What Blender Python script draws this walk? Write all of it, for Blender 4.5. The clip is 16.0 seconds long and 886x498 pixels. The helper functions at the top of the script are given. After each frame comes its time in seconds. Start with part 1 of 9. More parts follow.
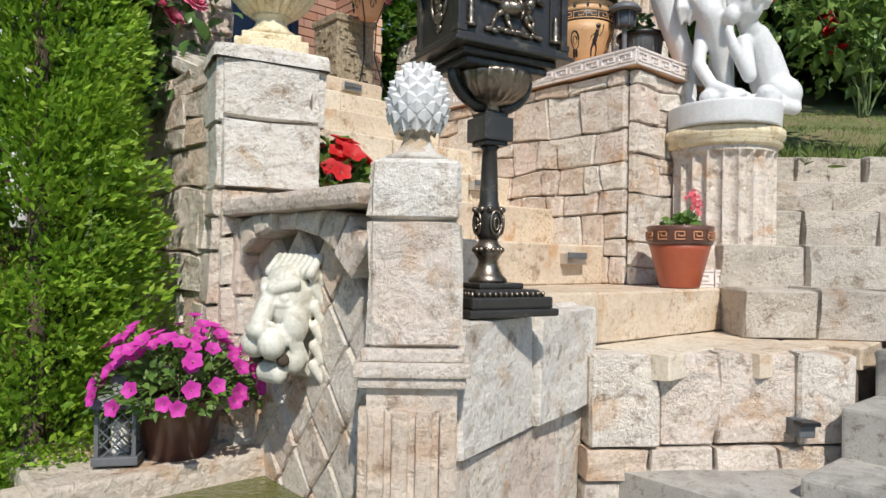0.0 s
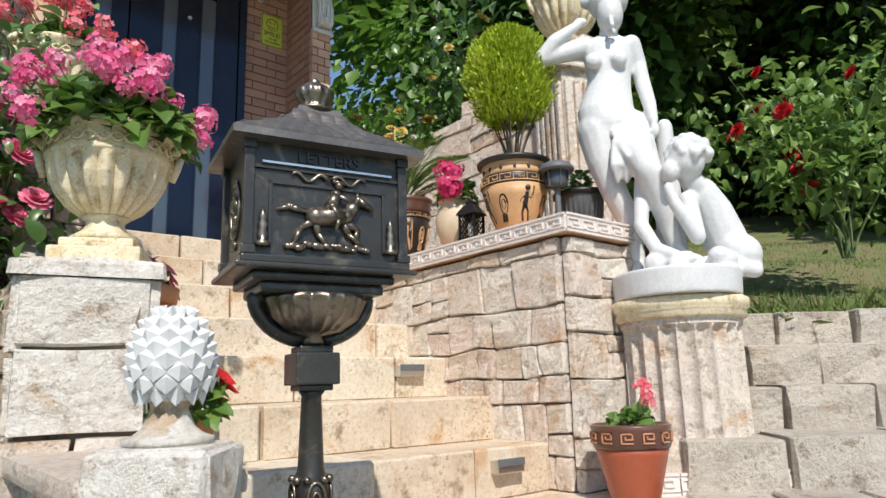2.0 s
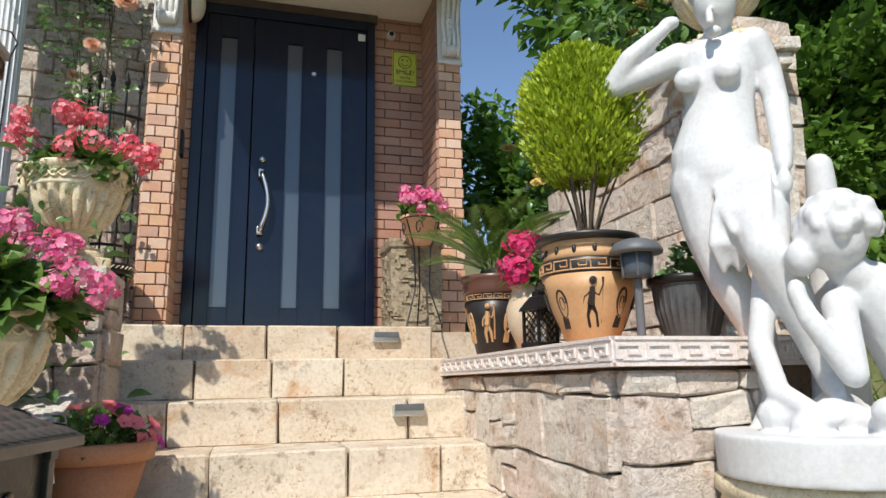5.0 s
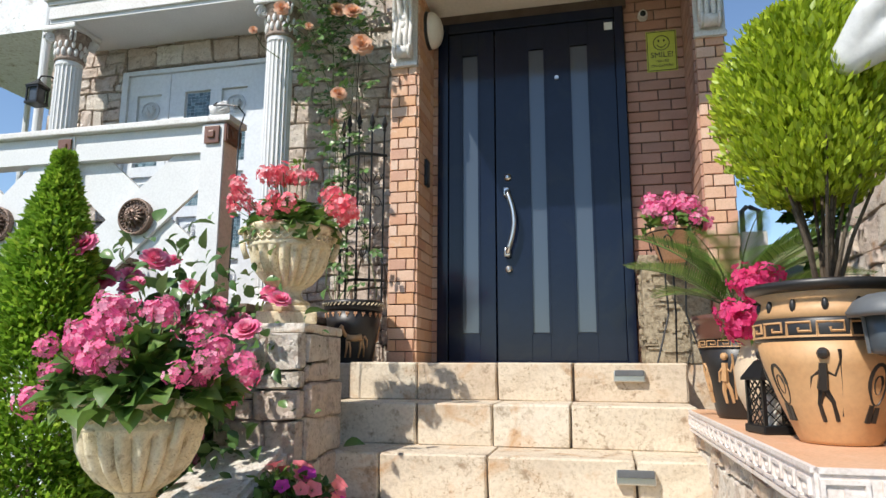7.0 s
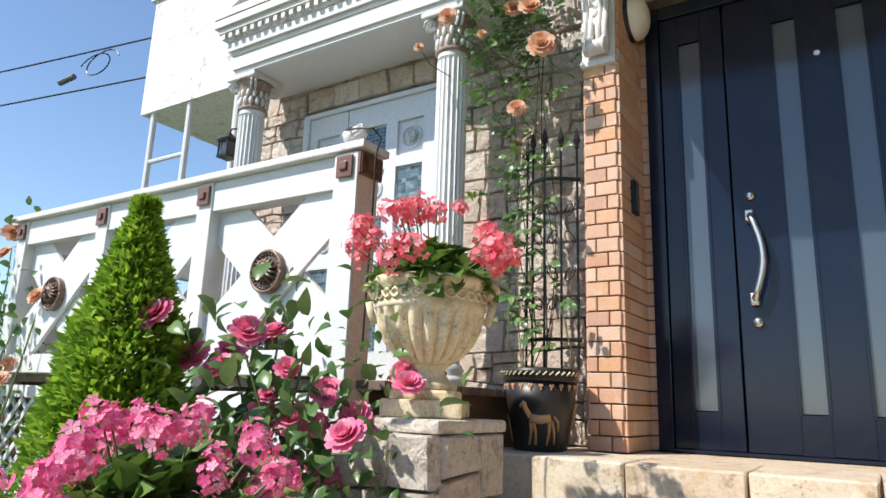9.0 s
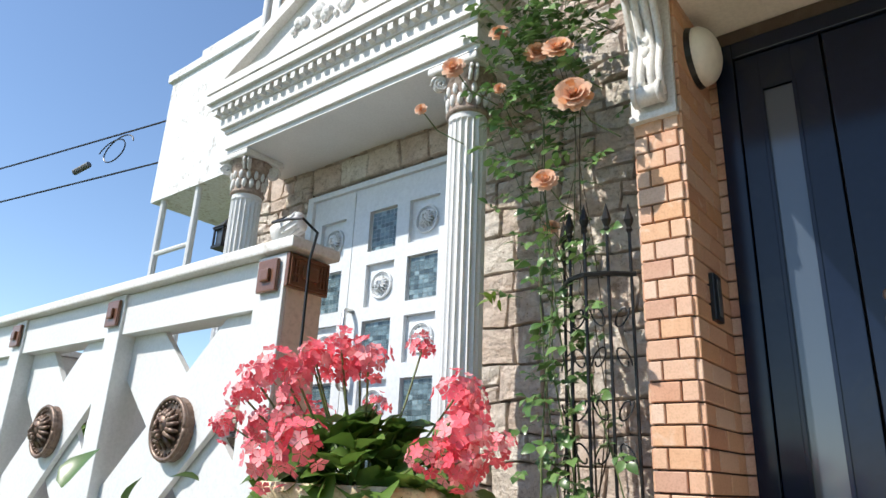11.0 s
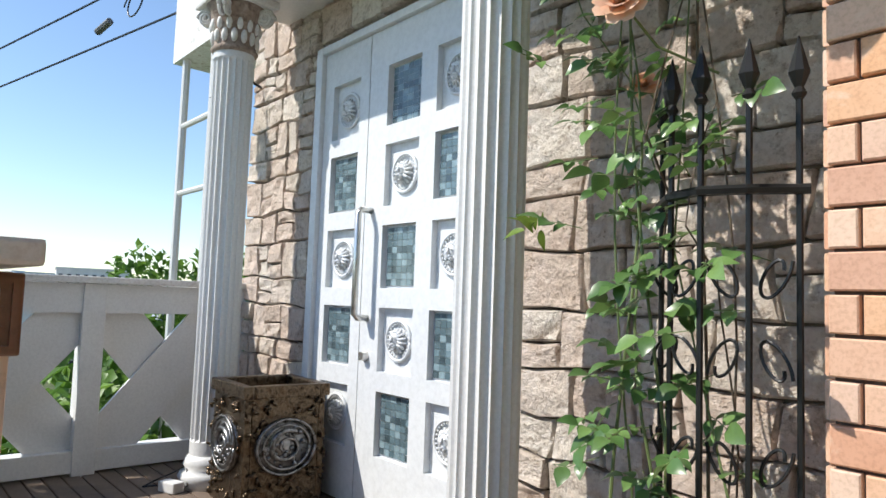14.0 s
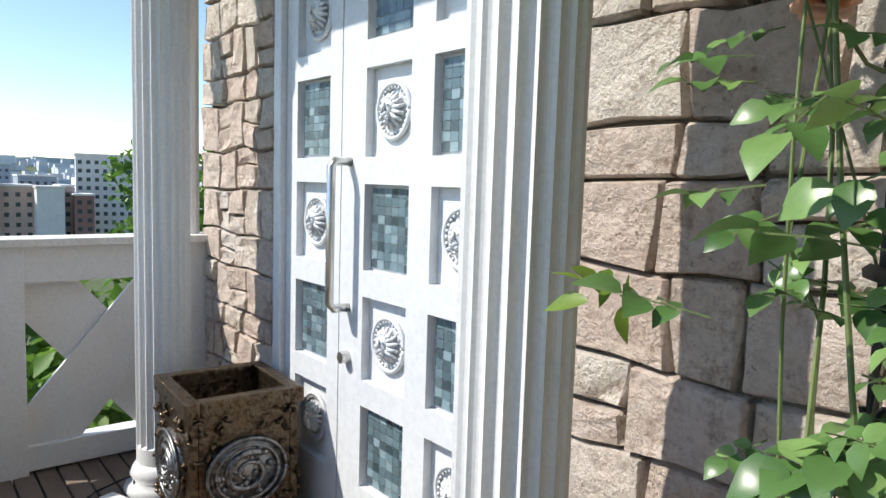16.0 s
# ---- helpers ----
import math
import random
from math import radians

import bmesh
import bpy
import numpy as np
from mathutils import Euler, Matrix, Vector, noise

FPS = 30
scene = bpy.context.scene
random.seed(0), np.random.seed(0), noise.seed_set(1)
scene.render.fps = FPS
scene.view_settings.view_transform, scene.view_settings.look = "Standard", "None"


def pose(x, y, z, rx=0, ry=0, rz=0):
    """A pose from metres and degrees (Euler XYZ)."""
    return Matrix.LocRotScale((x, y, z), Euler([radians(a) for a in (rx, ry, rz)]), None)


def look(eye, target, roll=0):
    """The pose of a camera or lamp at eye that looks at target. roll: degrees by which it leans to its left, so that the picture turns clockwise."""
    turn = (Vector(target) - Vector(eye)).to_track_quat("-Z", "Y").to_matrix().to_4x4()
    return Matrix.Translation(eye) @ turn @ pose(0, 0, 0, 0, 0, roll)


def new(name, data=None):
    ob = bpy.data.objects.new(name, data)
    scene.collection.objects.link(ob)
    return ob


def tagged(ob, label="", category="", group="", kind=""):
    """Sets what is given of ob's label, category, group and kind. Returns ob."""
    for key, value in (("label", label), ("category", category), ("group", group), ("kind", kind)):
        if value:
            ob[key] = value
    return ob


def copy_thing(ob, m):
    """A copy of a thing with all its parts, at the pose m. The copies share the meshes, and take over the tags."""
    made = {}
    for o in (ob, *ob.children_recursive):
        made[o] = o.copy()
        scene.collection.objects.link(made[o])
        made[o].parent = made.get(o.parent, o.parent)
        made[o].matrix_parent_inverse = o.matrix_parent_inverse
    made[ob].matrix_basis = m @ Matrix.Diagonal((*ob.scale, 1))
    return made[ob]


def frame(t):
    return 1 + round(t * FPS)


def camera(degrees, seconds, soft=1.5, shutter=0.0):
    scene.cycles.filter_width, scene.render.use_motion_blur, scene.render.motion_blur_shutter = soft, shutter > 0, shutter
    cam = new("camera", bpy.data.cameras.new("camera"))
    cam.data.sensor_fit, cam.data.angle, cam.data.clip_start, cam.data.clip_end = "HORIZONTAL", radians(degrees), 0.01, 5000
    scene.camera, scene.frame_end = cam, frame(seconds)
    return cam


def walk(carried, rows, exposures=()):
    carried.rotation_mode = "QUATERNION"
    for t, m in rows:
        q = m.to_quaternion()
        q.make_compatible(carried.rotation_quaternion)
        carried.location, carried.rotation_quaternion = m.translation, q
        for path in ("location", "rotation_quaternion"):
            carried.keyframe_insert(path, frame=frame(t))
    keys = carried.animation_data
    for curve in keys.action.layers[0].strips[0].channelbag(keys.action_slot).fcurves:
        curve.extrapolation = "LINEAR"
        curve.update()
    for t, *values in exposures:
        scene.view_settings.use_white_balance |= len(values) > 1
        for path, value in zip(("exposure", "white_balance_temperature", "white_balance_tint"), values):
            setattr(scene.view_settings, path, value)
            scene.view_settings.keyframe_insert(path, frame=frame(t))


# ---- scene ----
cam = camera(66.4, 16.0)
METRES, EYE, TILT, LEAN, TURN = 7.0, 1.5, 0.0, 0.0, -40.9
ROWS = [
    (0.0, 0.0, 0.0, 0.0, -0.01, 0.8, -0.99),
    (0.5, 0.013, 0.0137, 0.0071, -0.5, 3.45, -0.42),
    (1.0, 0.0281, 0.0312, 0.0208, -0.63, 6.54, 0.58),
    (1.5, 0.0408, 0.0461, 0.0335, 0.07, 9.35, 1.33),
    (2.0, 0.0644, 0.0632, 0.0455, 1.48, 11.61, 1.67),
    (2.5, 0.0873, 0.0837, 0.0619, 3.18, 13.36, 1.82),
    (3.0, 0.1075, 0.1096, 0.0784, 5.53, 14.35, 1.82),
    (5.5, 0.2038, 0.2089, 0.1427, 32.07, 9.95, 0.56),
    (6.0, 0.2165, 0.2292, 0.1523, 38.88, 9.06, 0.15),
    (6.5, 0.2229, 0.2581, 0.162, 46.09, 9.12, 0.03),
    (7.0, 0.2214, 0.2835, 0.1736, 53.94, 10.07, -0.23),
    (7.5, 0.2109, 0.3123, 0.1794, 61.39, 11.26, -0.68),
    (8.0, 0.1874, 0.3364, 0.1817, 67.03, 11.86, -1.05),
    (8.5, 0.1501, 0.3565, 0.1937, 70.77, 11.94, -1.42),
    (9.0, 0.1228, 0.372, 0.2068, 73.25, 12.82, -1.97),
    (9.5, 0.0928, 0.3945, 0.2185, 75.19, 15.17, -2.49),
    (10.0, 0.0693, 0.4098, 0.2352, 76.65, 18.34, -2.85),
    (12.5, -0.0743, 0.4812, 0.3042, 84.04, 16.99, -2.94),
    (13.0, -0.0972, 0.4887, 0.3182, 86.0, 12.94, -2.33),
    (13.5, -0.1192, 0.5013, 0.3292, 88.26, 8.65, -1.95),
    (14.0, -0.1368, 0.5102, 0.3414, 90.14, 4.33, -2.0),
    (14.5, -0.1619, 0.5157, 0.3469, 90.86, 0.69, -2.27),
    (15.0, -0.1886, 0.5182, 0.3624, 91.11, -1.86, -2.25),
    (15.5, -0.2176, 0.5181, 0.3687, 91.8, -3.7, -2.03),
    (16.0, -0.2459, 0.5137, 0.3853, 91.67, -5.51, -1.78),
]
walk(cam, [(t, pose(0, 0, EYE, TILT, LEAN, TURN) @ pose(METRES * x, METRES * y, METRES * z, 90 + pitch, roll, yaw)) for t, x, y, z, yaw, pitch, roll in ROWS],
     exposures=[(0.0, 0.14), (1.5, 0.18), (3.0, 0.40), (6.0, 0.16), (7.0, 0.38), (9.0, 0.58), (12.5, 0.56), (16.0, 0.62)])
# ---- world, sun, exposure ----
TO_SUN = Vector((-0.36, -0.58, 0.73)).normalized()
world = bpy.data.worlds.new("sky")
scene.world = world
world.use_nodes = True
wn = world.node_tree
sky = wn.nodes.new("ShaderNodeTexSky")
sky.sky_type = "NISHITA"
sky.sun_disc = False
sky.sun_elevation = math.asin(TO_SUN.z)
sky.sun_rotation = math.atan2(TO_SUN.x, TO_SUN.y)
sky.dust_density = 0.15
sky.ozone_density = 3.0
wn.links.new(sky.outputs[0], wn.nodes["Background"].inputs[0])
wn.nodes["Background"].inputs[1].default_value = 0.135
sun = new("sun", bpy.data.lights.new("sun", "SUN"))
sun.data.energy, sun.data.angle, sun.data.color = 4.0, radians(0.55), (1.0, 0.95, 0.87)
sun.matrix_world = look((0, 0, 30), Vector((0, 0, 30)) - TO_SUN)

# ---- materials ----


def ramp(nt, fac, stops):
    r = nt.nodes.new("ShaderNodeValToRGB")
    while len(r.color_ramp.elements) < len(stops):
        r.color_ramp.elements.new(0.5)
    for e, (p, c) in zip(r.color_ramp.elements, stops):
        e.position, e.color = p, (*c, 1)
    nt.links.new(fac, r.inputs[0])
    return r.outputs[0]


def mixed(nt, fac, a, b, how="MIX"):
    m = nt.nodes.new("ShaderNodeMix")
    m.data_type, m.blend_type = "RGBA", how
    for socket, v in ((m.inputs[0], fac), (m.inputs[6], a), (m.inputs[7], b)):
        if isinstance(v, bpy.types.NodeSocket):
            nt.links.new(v, socket)
        elif isinstance(v, (int, float)):
            socket.default_value = v
        else:
            socket.default_value = (*v, 1)
    return m.outputs[2]


def noise_tex(nt, vec, scale, detail=4, rough=0.55, distort=0.0):
    n = nt.nodes.new("ShaderNodeTexNoise")
    n.inputs["Scale"].default_value, n.inputs["Detail"].default_value = scale, detail
    n.inputs["Roughness"].default_value, n.inputs["Distortion"].default_value = rough, distort
    nt.links.new(vec, n.inputs["Vector"])
    return n.outputs["Fac"]


def material(name, colors, stain=None, grain=60, patch=5, rough=0.7, bump=0.3, dist=0.004, metal=0.0, by_object=None,
             stain_at=(0.52, 0.68), stain_scale=3.0, island=None, coat=0.0, spec=0.5, cracks=0.0):
    """A weathered surface: patches and grain of the given colours, an optional stain, relief from grain."""
    m = bpy.data.materials.new(name)
    m.use_nodes = True
    nt = m.node_tree
    bs = nt.nodes["Principled BSDF"]
    geo = nt.nodes.new("ShaderNodeNewGeometry")
    pos = geo.outputs["Position"]
    small = noise_tex(nt, pos, grain, 5, 0.65)
    large = noise_tex(nt, pos, patch, 3, 0.55, 0.4)
    n = len(colors)
    col = ramp(nt, large, [(0.3 + 0.4 * i / max(1, n - 1), c) for i, c in enumerate(colors)])
    if by_object:
        oi = nt.nodes.new("ShaderNodeObjectInfo")
        k = len(by_object)
        col = mixed(nt, 0.62, col, ramp(nt, oi.outputs["Random"], [(i / max(1, k - 1), c) for i, c in enumerate(by_object)]))
    if island:
        k = len(island)
        col = mixed(nt, 0.7, col, ramp(nt, geo.outputs["Random Per Island"], [(i / max(1, k - 1), c) for i, c in enumerate(island)]))
    col = mixed(nt, 0.55, col, ramp(nt, small, [(0.34, (0.70, 0.66, 0.61)), (0.54, (1, 1, 1))]), "MULTIPLY") if bump > 0.15 else \
        mixed(nt, 0.3, col, ramp(nt, small, [(0.3, (0.6, 0.6, 0.6)), (0.6, (1, 1, 1))]), "MULTIPLY")
    if stain:
        sn = noise_tex(nt, pos, stain_scale, 5, 0.6, 0.8)
        mask = ramp(nt, sn, [(stain_at[0], (0, 0, 0)), (stain_at[1], (1, 1, 1))])
        col = mixed(nt, mask, col, stain)
    nt.links.new(col, bs.inputs["Base Color"])
    bs.inputs["Roughness"].default_value, bs.inputs["Metallic"].default_value = rough, metal
    bs.inputs["Coat Weight"].default_value = coat
    bs.inputs["Specular IOR Level"].default_value = spec
    if bump:
        b = nt.nodes.new("ShaderNodeBump")
        b.inputs["Strength"].default_value, b.inputs["Distance"].default_value = bump, dist
        h = noise_tex(nt, pos, grain * (0.19 if bump > 0.45 else 0.45), 9, 0.72)
        if bump > 0.45:
            fine = noise_tex(nt, pos, grain * 1.6, 4, 0.7)
            add = nt.nodes.new("ShaderNodeMath")
            add.operation = "MULTIPLY_ADD"
            add.inputs[1].default_value = 0.34
            # crusty areas between smooth worn ones
            crust = ramp(nt, noise_tex(nt, pos, max(3.5, patch * 0.9), 3, 0.6, 0.6), [(0.44, (0.12, 0.12, 0.12)), (0.60, (1, 1, 1))])
            rough_grain = nt.nodes.new("ShaderNodeMath")
            rough_grain.operation = "MULTIPLY"
            nt.links.new(fine, rough_grain.inputs[0])
            nt.links.new(crust, rough_grain.inputs[1])
            nt.links.new(rough_grain.outputs[0], add.inputs[0])
            if bump > 0.8:
                # chipped ledges, longer along the course than across it
                lay = nt.nodes.new("ShaderNodeMapping")
                lay.inputs["Scale"].default_value = (1.0, 1.0, 2.1)
                nt.links.new(pos, lay.inputs["Vector"])
                chip = nt.nodes.new("ShaderNodeTexNoise")
                chip.noise_type = "RIDGED_MULTIFRACTAL"
                chip.inputs["Scale"].default_value, chip.inputs["Detail"].default_value = 7.0, 5.0
                chip.inputs["Roughness"].default_value, chip.inputs["Distortion"].default_value = 0.55, 0.5
                nt.links.new(lay.outputs[0], chip.inputs["Vector"])
                both = nt.nodes.new("ShaderNodeMath")
                both.operation = "MULTIPLY_ADD"
                both.inputs[1].default_value = 0.45
                nt.links.new(chip.outputs[0], both.inputs[0])
                nt.links.new(h, both.inputs[2])
                nt.links.new(both.outputs[0], add.inputs[2])
            else:
                nt.links.new(h, add.inputs[2])
            # shade in the pits, painted as darker colour where the relief lies low
            pit_shade = ramp(nt, h, [(0.34, (0.42, 0.34, 0.27)), (0.45, (1, 1, 1))])
            col = mixed(nt, 0.8, col, pit_shade, "MULTIPLY")
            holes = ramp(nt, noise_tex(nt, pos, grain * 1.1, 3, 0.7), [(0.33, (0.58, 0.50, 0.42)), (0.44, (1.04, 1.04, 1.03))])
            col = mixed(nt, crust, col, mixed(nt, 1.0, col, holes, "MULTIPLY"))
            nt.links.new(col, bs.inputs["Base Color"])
        nt.links.new(add.outputs[0] if bump > 0.45 else h, b.inputs["Height"])
        nt.links.new(b.outputs[0], bs.inputs["Normal"])
    return m


def leafy(name, colors, rough=0.45, through_light=0.35):
    """Leaves and petals: a colour for each leaf, light that shines through."""
    m = bpy.data.materials.new(name)
    m.use_nodes = True
    nt = m.node_tree
    bs = nt.nodes["Principled BSDF"]
    geo = nt.nodes.new("ShaderNodeNewGeometry")
    k = len(colors)
    col = ramp(nt, geo.outputs["Random Per Island"], [(i / max(1, k - 1), c) for i, c in enumerate(colors)])
    col = mixed(nt, 0.25, col, ramp(nt, noise_tex(nt, geo.outputs["Position"], 90), [(0.3, (0.5, 0.5, 0.5)), (0.6, (1, 1, 1))]), "MULTIPLY")
    nt.links.new(col, bs.inputs["Base Color"])
    bs.inputs["Roughness"].default_value = rough
    tr = nt.nodes.new("ShaderNodeBsdfTranslucent")
    nt.links.new(col, tr.inputs["Color"])
    mx = nt.nodes.new("ShaderNodeMixShader")
    mx.inputs[0].default_value = through_light
    nt.links.new(bs.outputs[0], mx.inputs[1])
    nt.links.new(tr.outputs[0], mx.inputs[2])
    nt.links.new(mx.outputs[0], nt.nodes["Material Output"].inputs[0])
    return m


CREAM = [(0.66, 0.56, 0.45), (0.74, 0.66, 0.55), (0.62, 0.47, 0.36), (0.76, 0.70, 0.60)]
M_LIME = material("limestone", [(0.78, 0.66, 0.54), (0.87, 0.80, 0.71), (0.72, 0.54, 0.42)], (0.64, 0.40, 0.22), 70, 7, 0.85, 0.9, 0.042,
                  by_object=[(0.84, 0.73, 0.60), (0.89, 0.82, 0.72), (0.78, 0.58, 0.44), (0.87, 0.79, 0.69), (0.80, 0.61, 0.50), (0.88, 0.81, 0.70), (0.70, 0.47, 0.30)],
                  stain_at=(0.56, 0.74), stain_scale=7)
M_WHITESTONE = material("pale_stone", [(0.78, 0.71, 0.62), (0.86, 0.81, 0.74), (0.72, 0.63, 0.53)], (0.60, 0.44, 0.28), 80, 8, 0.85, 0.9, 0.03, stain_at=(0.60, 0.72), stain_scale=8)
M_SLAB = material("step_slab", [(0.62, 0.52, 0.39), (0.70, 0.62, 0.49), (0.56, 0.45, 0.33)], (0.50, 0.29, 0.14), 55, 4, 0.8, 0.55, 0.014,
                  by_object=[(0.66, 0.56, 0.42), (0.72, 0.64, 0.52), (0.58, 0.44, 0.31), (0.68, 0.58, 0.45)], stain_at=(0.56, 0.74), stain_scale=5)
M_JOINT = material("dark_joint", [(0.16, 0.125, 0.095), (0.28, 0.225, 0.17)], None, 50, 8, 0.95, 0.5, 0.006)
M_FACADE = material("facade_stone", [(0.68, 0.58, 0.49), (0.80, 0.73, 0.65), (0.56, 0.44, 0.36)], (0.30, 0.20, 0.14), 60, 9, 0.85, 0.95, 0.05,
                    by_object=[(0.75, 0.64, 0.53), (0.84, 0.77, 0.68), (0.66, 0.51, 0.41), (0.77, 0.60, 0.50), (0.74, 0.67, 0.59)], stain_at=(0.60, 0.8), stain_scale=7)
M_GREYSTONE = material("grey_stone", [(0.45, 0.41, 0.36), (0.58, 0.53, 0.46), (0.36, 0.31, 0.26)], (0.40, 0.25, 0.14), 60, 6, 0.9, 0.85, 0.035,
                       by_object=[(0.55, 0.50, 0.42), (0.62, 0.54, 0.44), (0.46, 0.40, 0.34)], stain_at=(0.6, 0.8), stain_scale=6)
M_CONCRETE = material("concrete", [(0.33, 0.31, 0.28), (0.42, 0.40, 0.36), (0.28, 0.26, 0.24)], (0.2, 0.19, 0.17), 140, 5, 0.9, 0.5, 0.003)
M_BRICK = material("orange_brick", [(0.58, 0.28, 0.13), (0.66, 0.36, 0.20)], (0.70, 0.52, 0.38), 130, 14, 0.75, 0.35, 0.002,
                   by_object=[(0.66, 0.38, 0.21), (0.72, 0.50, 0.36), (0.56, 0.31, 0.22), (0.76, 0.59, 0.47), (0.66, 0.42, 0.29), (0.78, 0.65, 0.54), (0.48, 0.29, 0.24), (0.72, 0.51, 0.38)], stain_at=(0.6, 0.75), stain_scale=11)
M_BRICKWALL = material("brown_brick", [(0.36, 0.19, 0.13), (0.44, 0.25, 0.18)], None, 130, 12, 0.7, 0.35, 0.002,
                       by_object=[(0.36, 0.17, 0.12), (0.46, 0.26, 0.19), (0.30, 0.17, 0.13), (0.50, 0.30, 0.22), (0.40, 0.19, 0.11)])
M_MORTAR = material("dark_mortar", [(0.09, 0.06, 0.05), (0.14, 0.10, 0.08)], None, 120, 10, 0.95, 0.4, 0.002)
M_WHITE = material("white_paint", [(0.70, 0.70, 0.69), (0.75, 0.75, 0.74)], (0.50, 0.48, 0.45), 90, 3, 0.45, 0.08, 0.001, stain_at=(0.66, 0.9))
M_WHITEWORN = material("worn_white_paint", [(0.68, 0.66, 0.63), (0.75, 0.74, 0.72)], (0.42, 0.35, 0.29), 80, 4, 0.6, 0.2, 0.002, stain_at=(0.66, 0.8), stain_scale=14)
M_DOORWHITE = material("white_door_paint", [(0.69, 0.71, 0.73), (0.72, 0.74, 0.75)], None, 40, 2, 0.35, 0.03, 0.0005)
M_STATUE = material("white_plaster", [(0.66, 0.655, 0.64), (0.72, 0.715, 0.70)], (0.54, 0.52, 0.48), 70, 6, 0.5, 0.12, 0.0015, stain_at=(0.62, 0.85), stain_scale=8)
M_CREAMSTONE = material("cream_cast_stone", [(0.72, 0.60, 0.38), (0.80, 0.70, 0.50), (0.62, 0.48, 0.28)], (0.38, 0.28, 0.15), 110, 8, 0.85, 0.5, 0.004, stain_at=(0.58, 0.78), stain_scale=12)
M_DOOR = material("navy_door", [(0.005, 0.009, 0.024), (0.007, 0.012, 0.030)], (0.012, 0.016, 0.026), 30, 2, 0.14, 0.03, 0.0005, spec=0.35)
M_IRON = material("cast_iron", [(0.045, 0.043, 0.040), (0.07, 0.065, 0.058)], (0.22, 0.18, 0.13), 90, 9, 0.34, 0.25, 0.002, metal=0.45, stain_at=(0.56, 0.8), stain_scale=18)
M_BRONZE = material("rubbed_bronze", [(0.22, 0.18, 0.14), (0.34, 0.29, 0.23)], (0.06, 0.05, 0.042), 100, 14, 0.34, 0.3, 0.002, metal=0.9, stain_at=(0.5, 0.7), stain_scale=20)
M_BLACK = material("black_iron", [(0.012, 0.012, 0.013), (0.02, 0.02, 0.02)], None, 90, 8, 0.4, 0.15, 0.001, metal=0.3)
M_GREY = material("grey_plastic", [(0.10, 0.105, 0.11), (0.14, 0.145, 0.15)], None, 60, 6, 0.5, 0.08, 0.001)
M_STEEL = material("brushed_steel", [(0.62, 0.61, 0.58), (0.70, 0.69, 0.66)], None, 160, 9, 0.28, 0.03, 0.0005, metal=0.95)
M_TERRA = material("terracotta", [(0.52, 0.22, 0.11), (0.58, 0.27, 0.14)], (0.62, 0.40, 0.26), 90, 6, 0.75, 0.2, 0.002, stain_at=(0.62, 0.85))
M_PEACHCLAY = material("pale_terracotta", [(0.66, 0.36, 0.20), (0.70, 0.42, 0.26)], (0.72, 0.54, 0.40), 90, 6, 0.7, 0.2, 0.002, stain_at=(0.6, 0.8))
M_REDGLAZE = material("red_glaze", [(0.34, 0.07, 0.03), (0.42, 0.10, 0.045)], None, 60, 5, 0.35, 0.08, 0.001, coat=0.3)
M_BROWNGLAZE = material("brown_glaze", [(0.09, 0.04, 0.03), (0.14, 0.06, 0.04)], None, 60, 5, 0.3, 0.1, 0.001, coat=0.3)
M_POTBLACK = material("black_pottery", [(0.016, 0.014, 0.013), (0.03, 0.026, 0.023)], None, 70, 8, 0.4, 0.12, 0.001)
M_POTOCHRE = material("ochre_pottery", [(0.56, 0.31, 0.14), (0.62, 0.37, 0.18)], (0.36, 0.18, 0.08), 70, 7, 0.5, 0.12, 0.001, stain_at=(0.62, 0.85))
M_BEIGEPOT = material("beige_pottery", [(0.66, 0.50, 0.34), (0.70, 0.56, 0.40)], None, 70, 7, 0.55, 0.1, 0.001)
M_ZINC = material("dark_zinc", [(0.07, 0.075, 0.08), (0.12, 0.125, 0.13)], None, 70, 7, 0.5, 0.2, 0.002, metal=0.4)
M_DECK = material("deck_boards", [(0.13, 0.095, 0.07), (0.19, 0.145, 0.11)], (0.09, 0.07, 0.055), 90, 6, 0.75, 0.3, 0.002, by_object=[(0.13, 0.09, 0.065), (0.2, 0.15, 0.115)])
M_BROWNWOOD = material("dark_brown_wood", [(0.07, 0.035, 0.02), (0.10, 0.05, 0.03)], None, 90, 6, 0.6, 0.25, 0.002)
M_PINKWOOD = material("pinkish_boards", [(0.72, 0.55, 0.45), (0.77, 0.62, 0.52)], (0.58, 0.42, 0.33), 60, 4, 0.7, 0.2, 0.002, stain_at=(0.62, 0.8), stain_scale=20)
M_BROWNTILE = material("brown_carved_tile", [(0.15, 0.065, 0.035), (0.22, 0.10, 0.055)], None, 110, 10, 0.35, 0.3, 0.002, coat=0.3)
M_SILVERBROWN = material("rubbed_pewter", [(0.035, 0.022, 0.014), (0.20, 0.15, 0.10), (0.025, 0.016, 0.010)], (0.12, 0.06, 0.025), 45, 30, 0.3, 0.9, 0.012, metal=0.9, stain_at=(0.55, 0.75), stain_scale=16)
M_CARVED = material("carved_planter_stone", [(0.24, 0.19, 0.12), (0.42, 0.35, 0.24), (0.20, 0.155, 0.10)], (0.10, 0.08, 0.05), 60, 22, 0.8, 1.0, 0.012, stain_at=(0.56, 0.72), stain_scale=28)
M_SOIL = material("soil", [(0.05, 0.035, 0.025), (0.09, 0.065, 0.045)], None, 90, 12, 0.95, 0.8, 0.01)
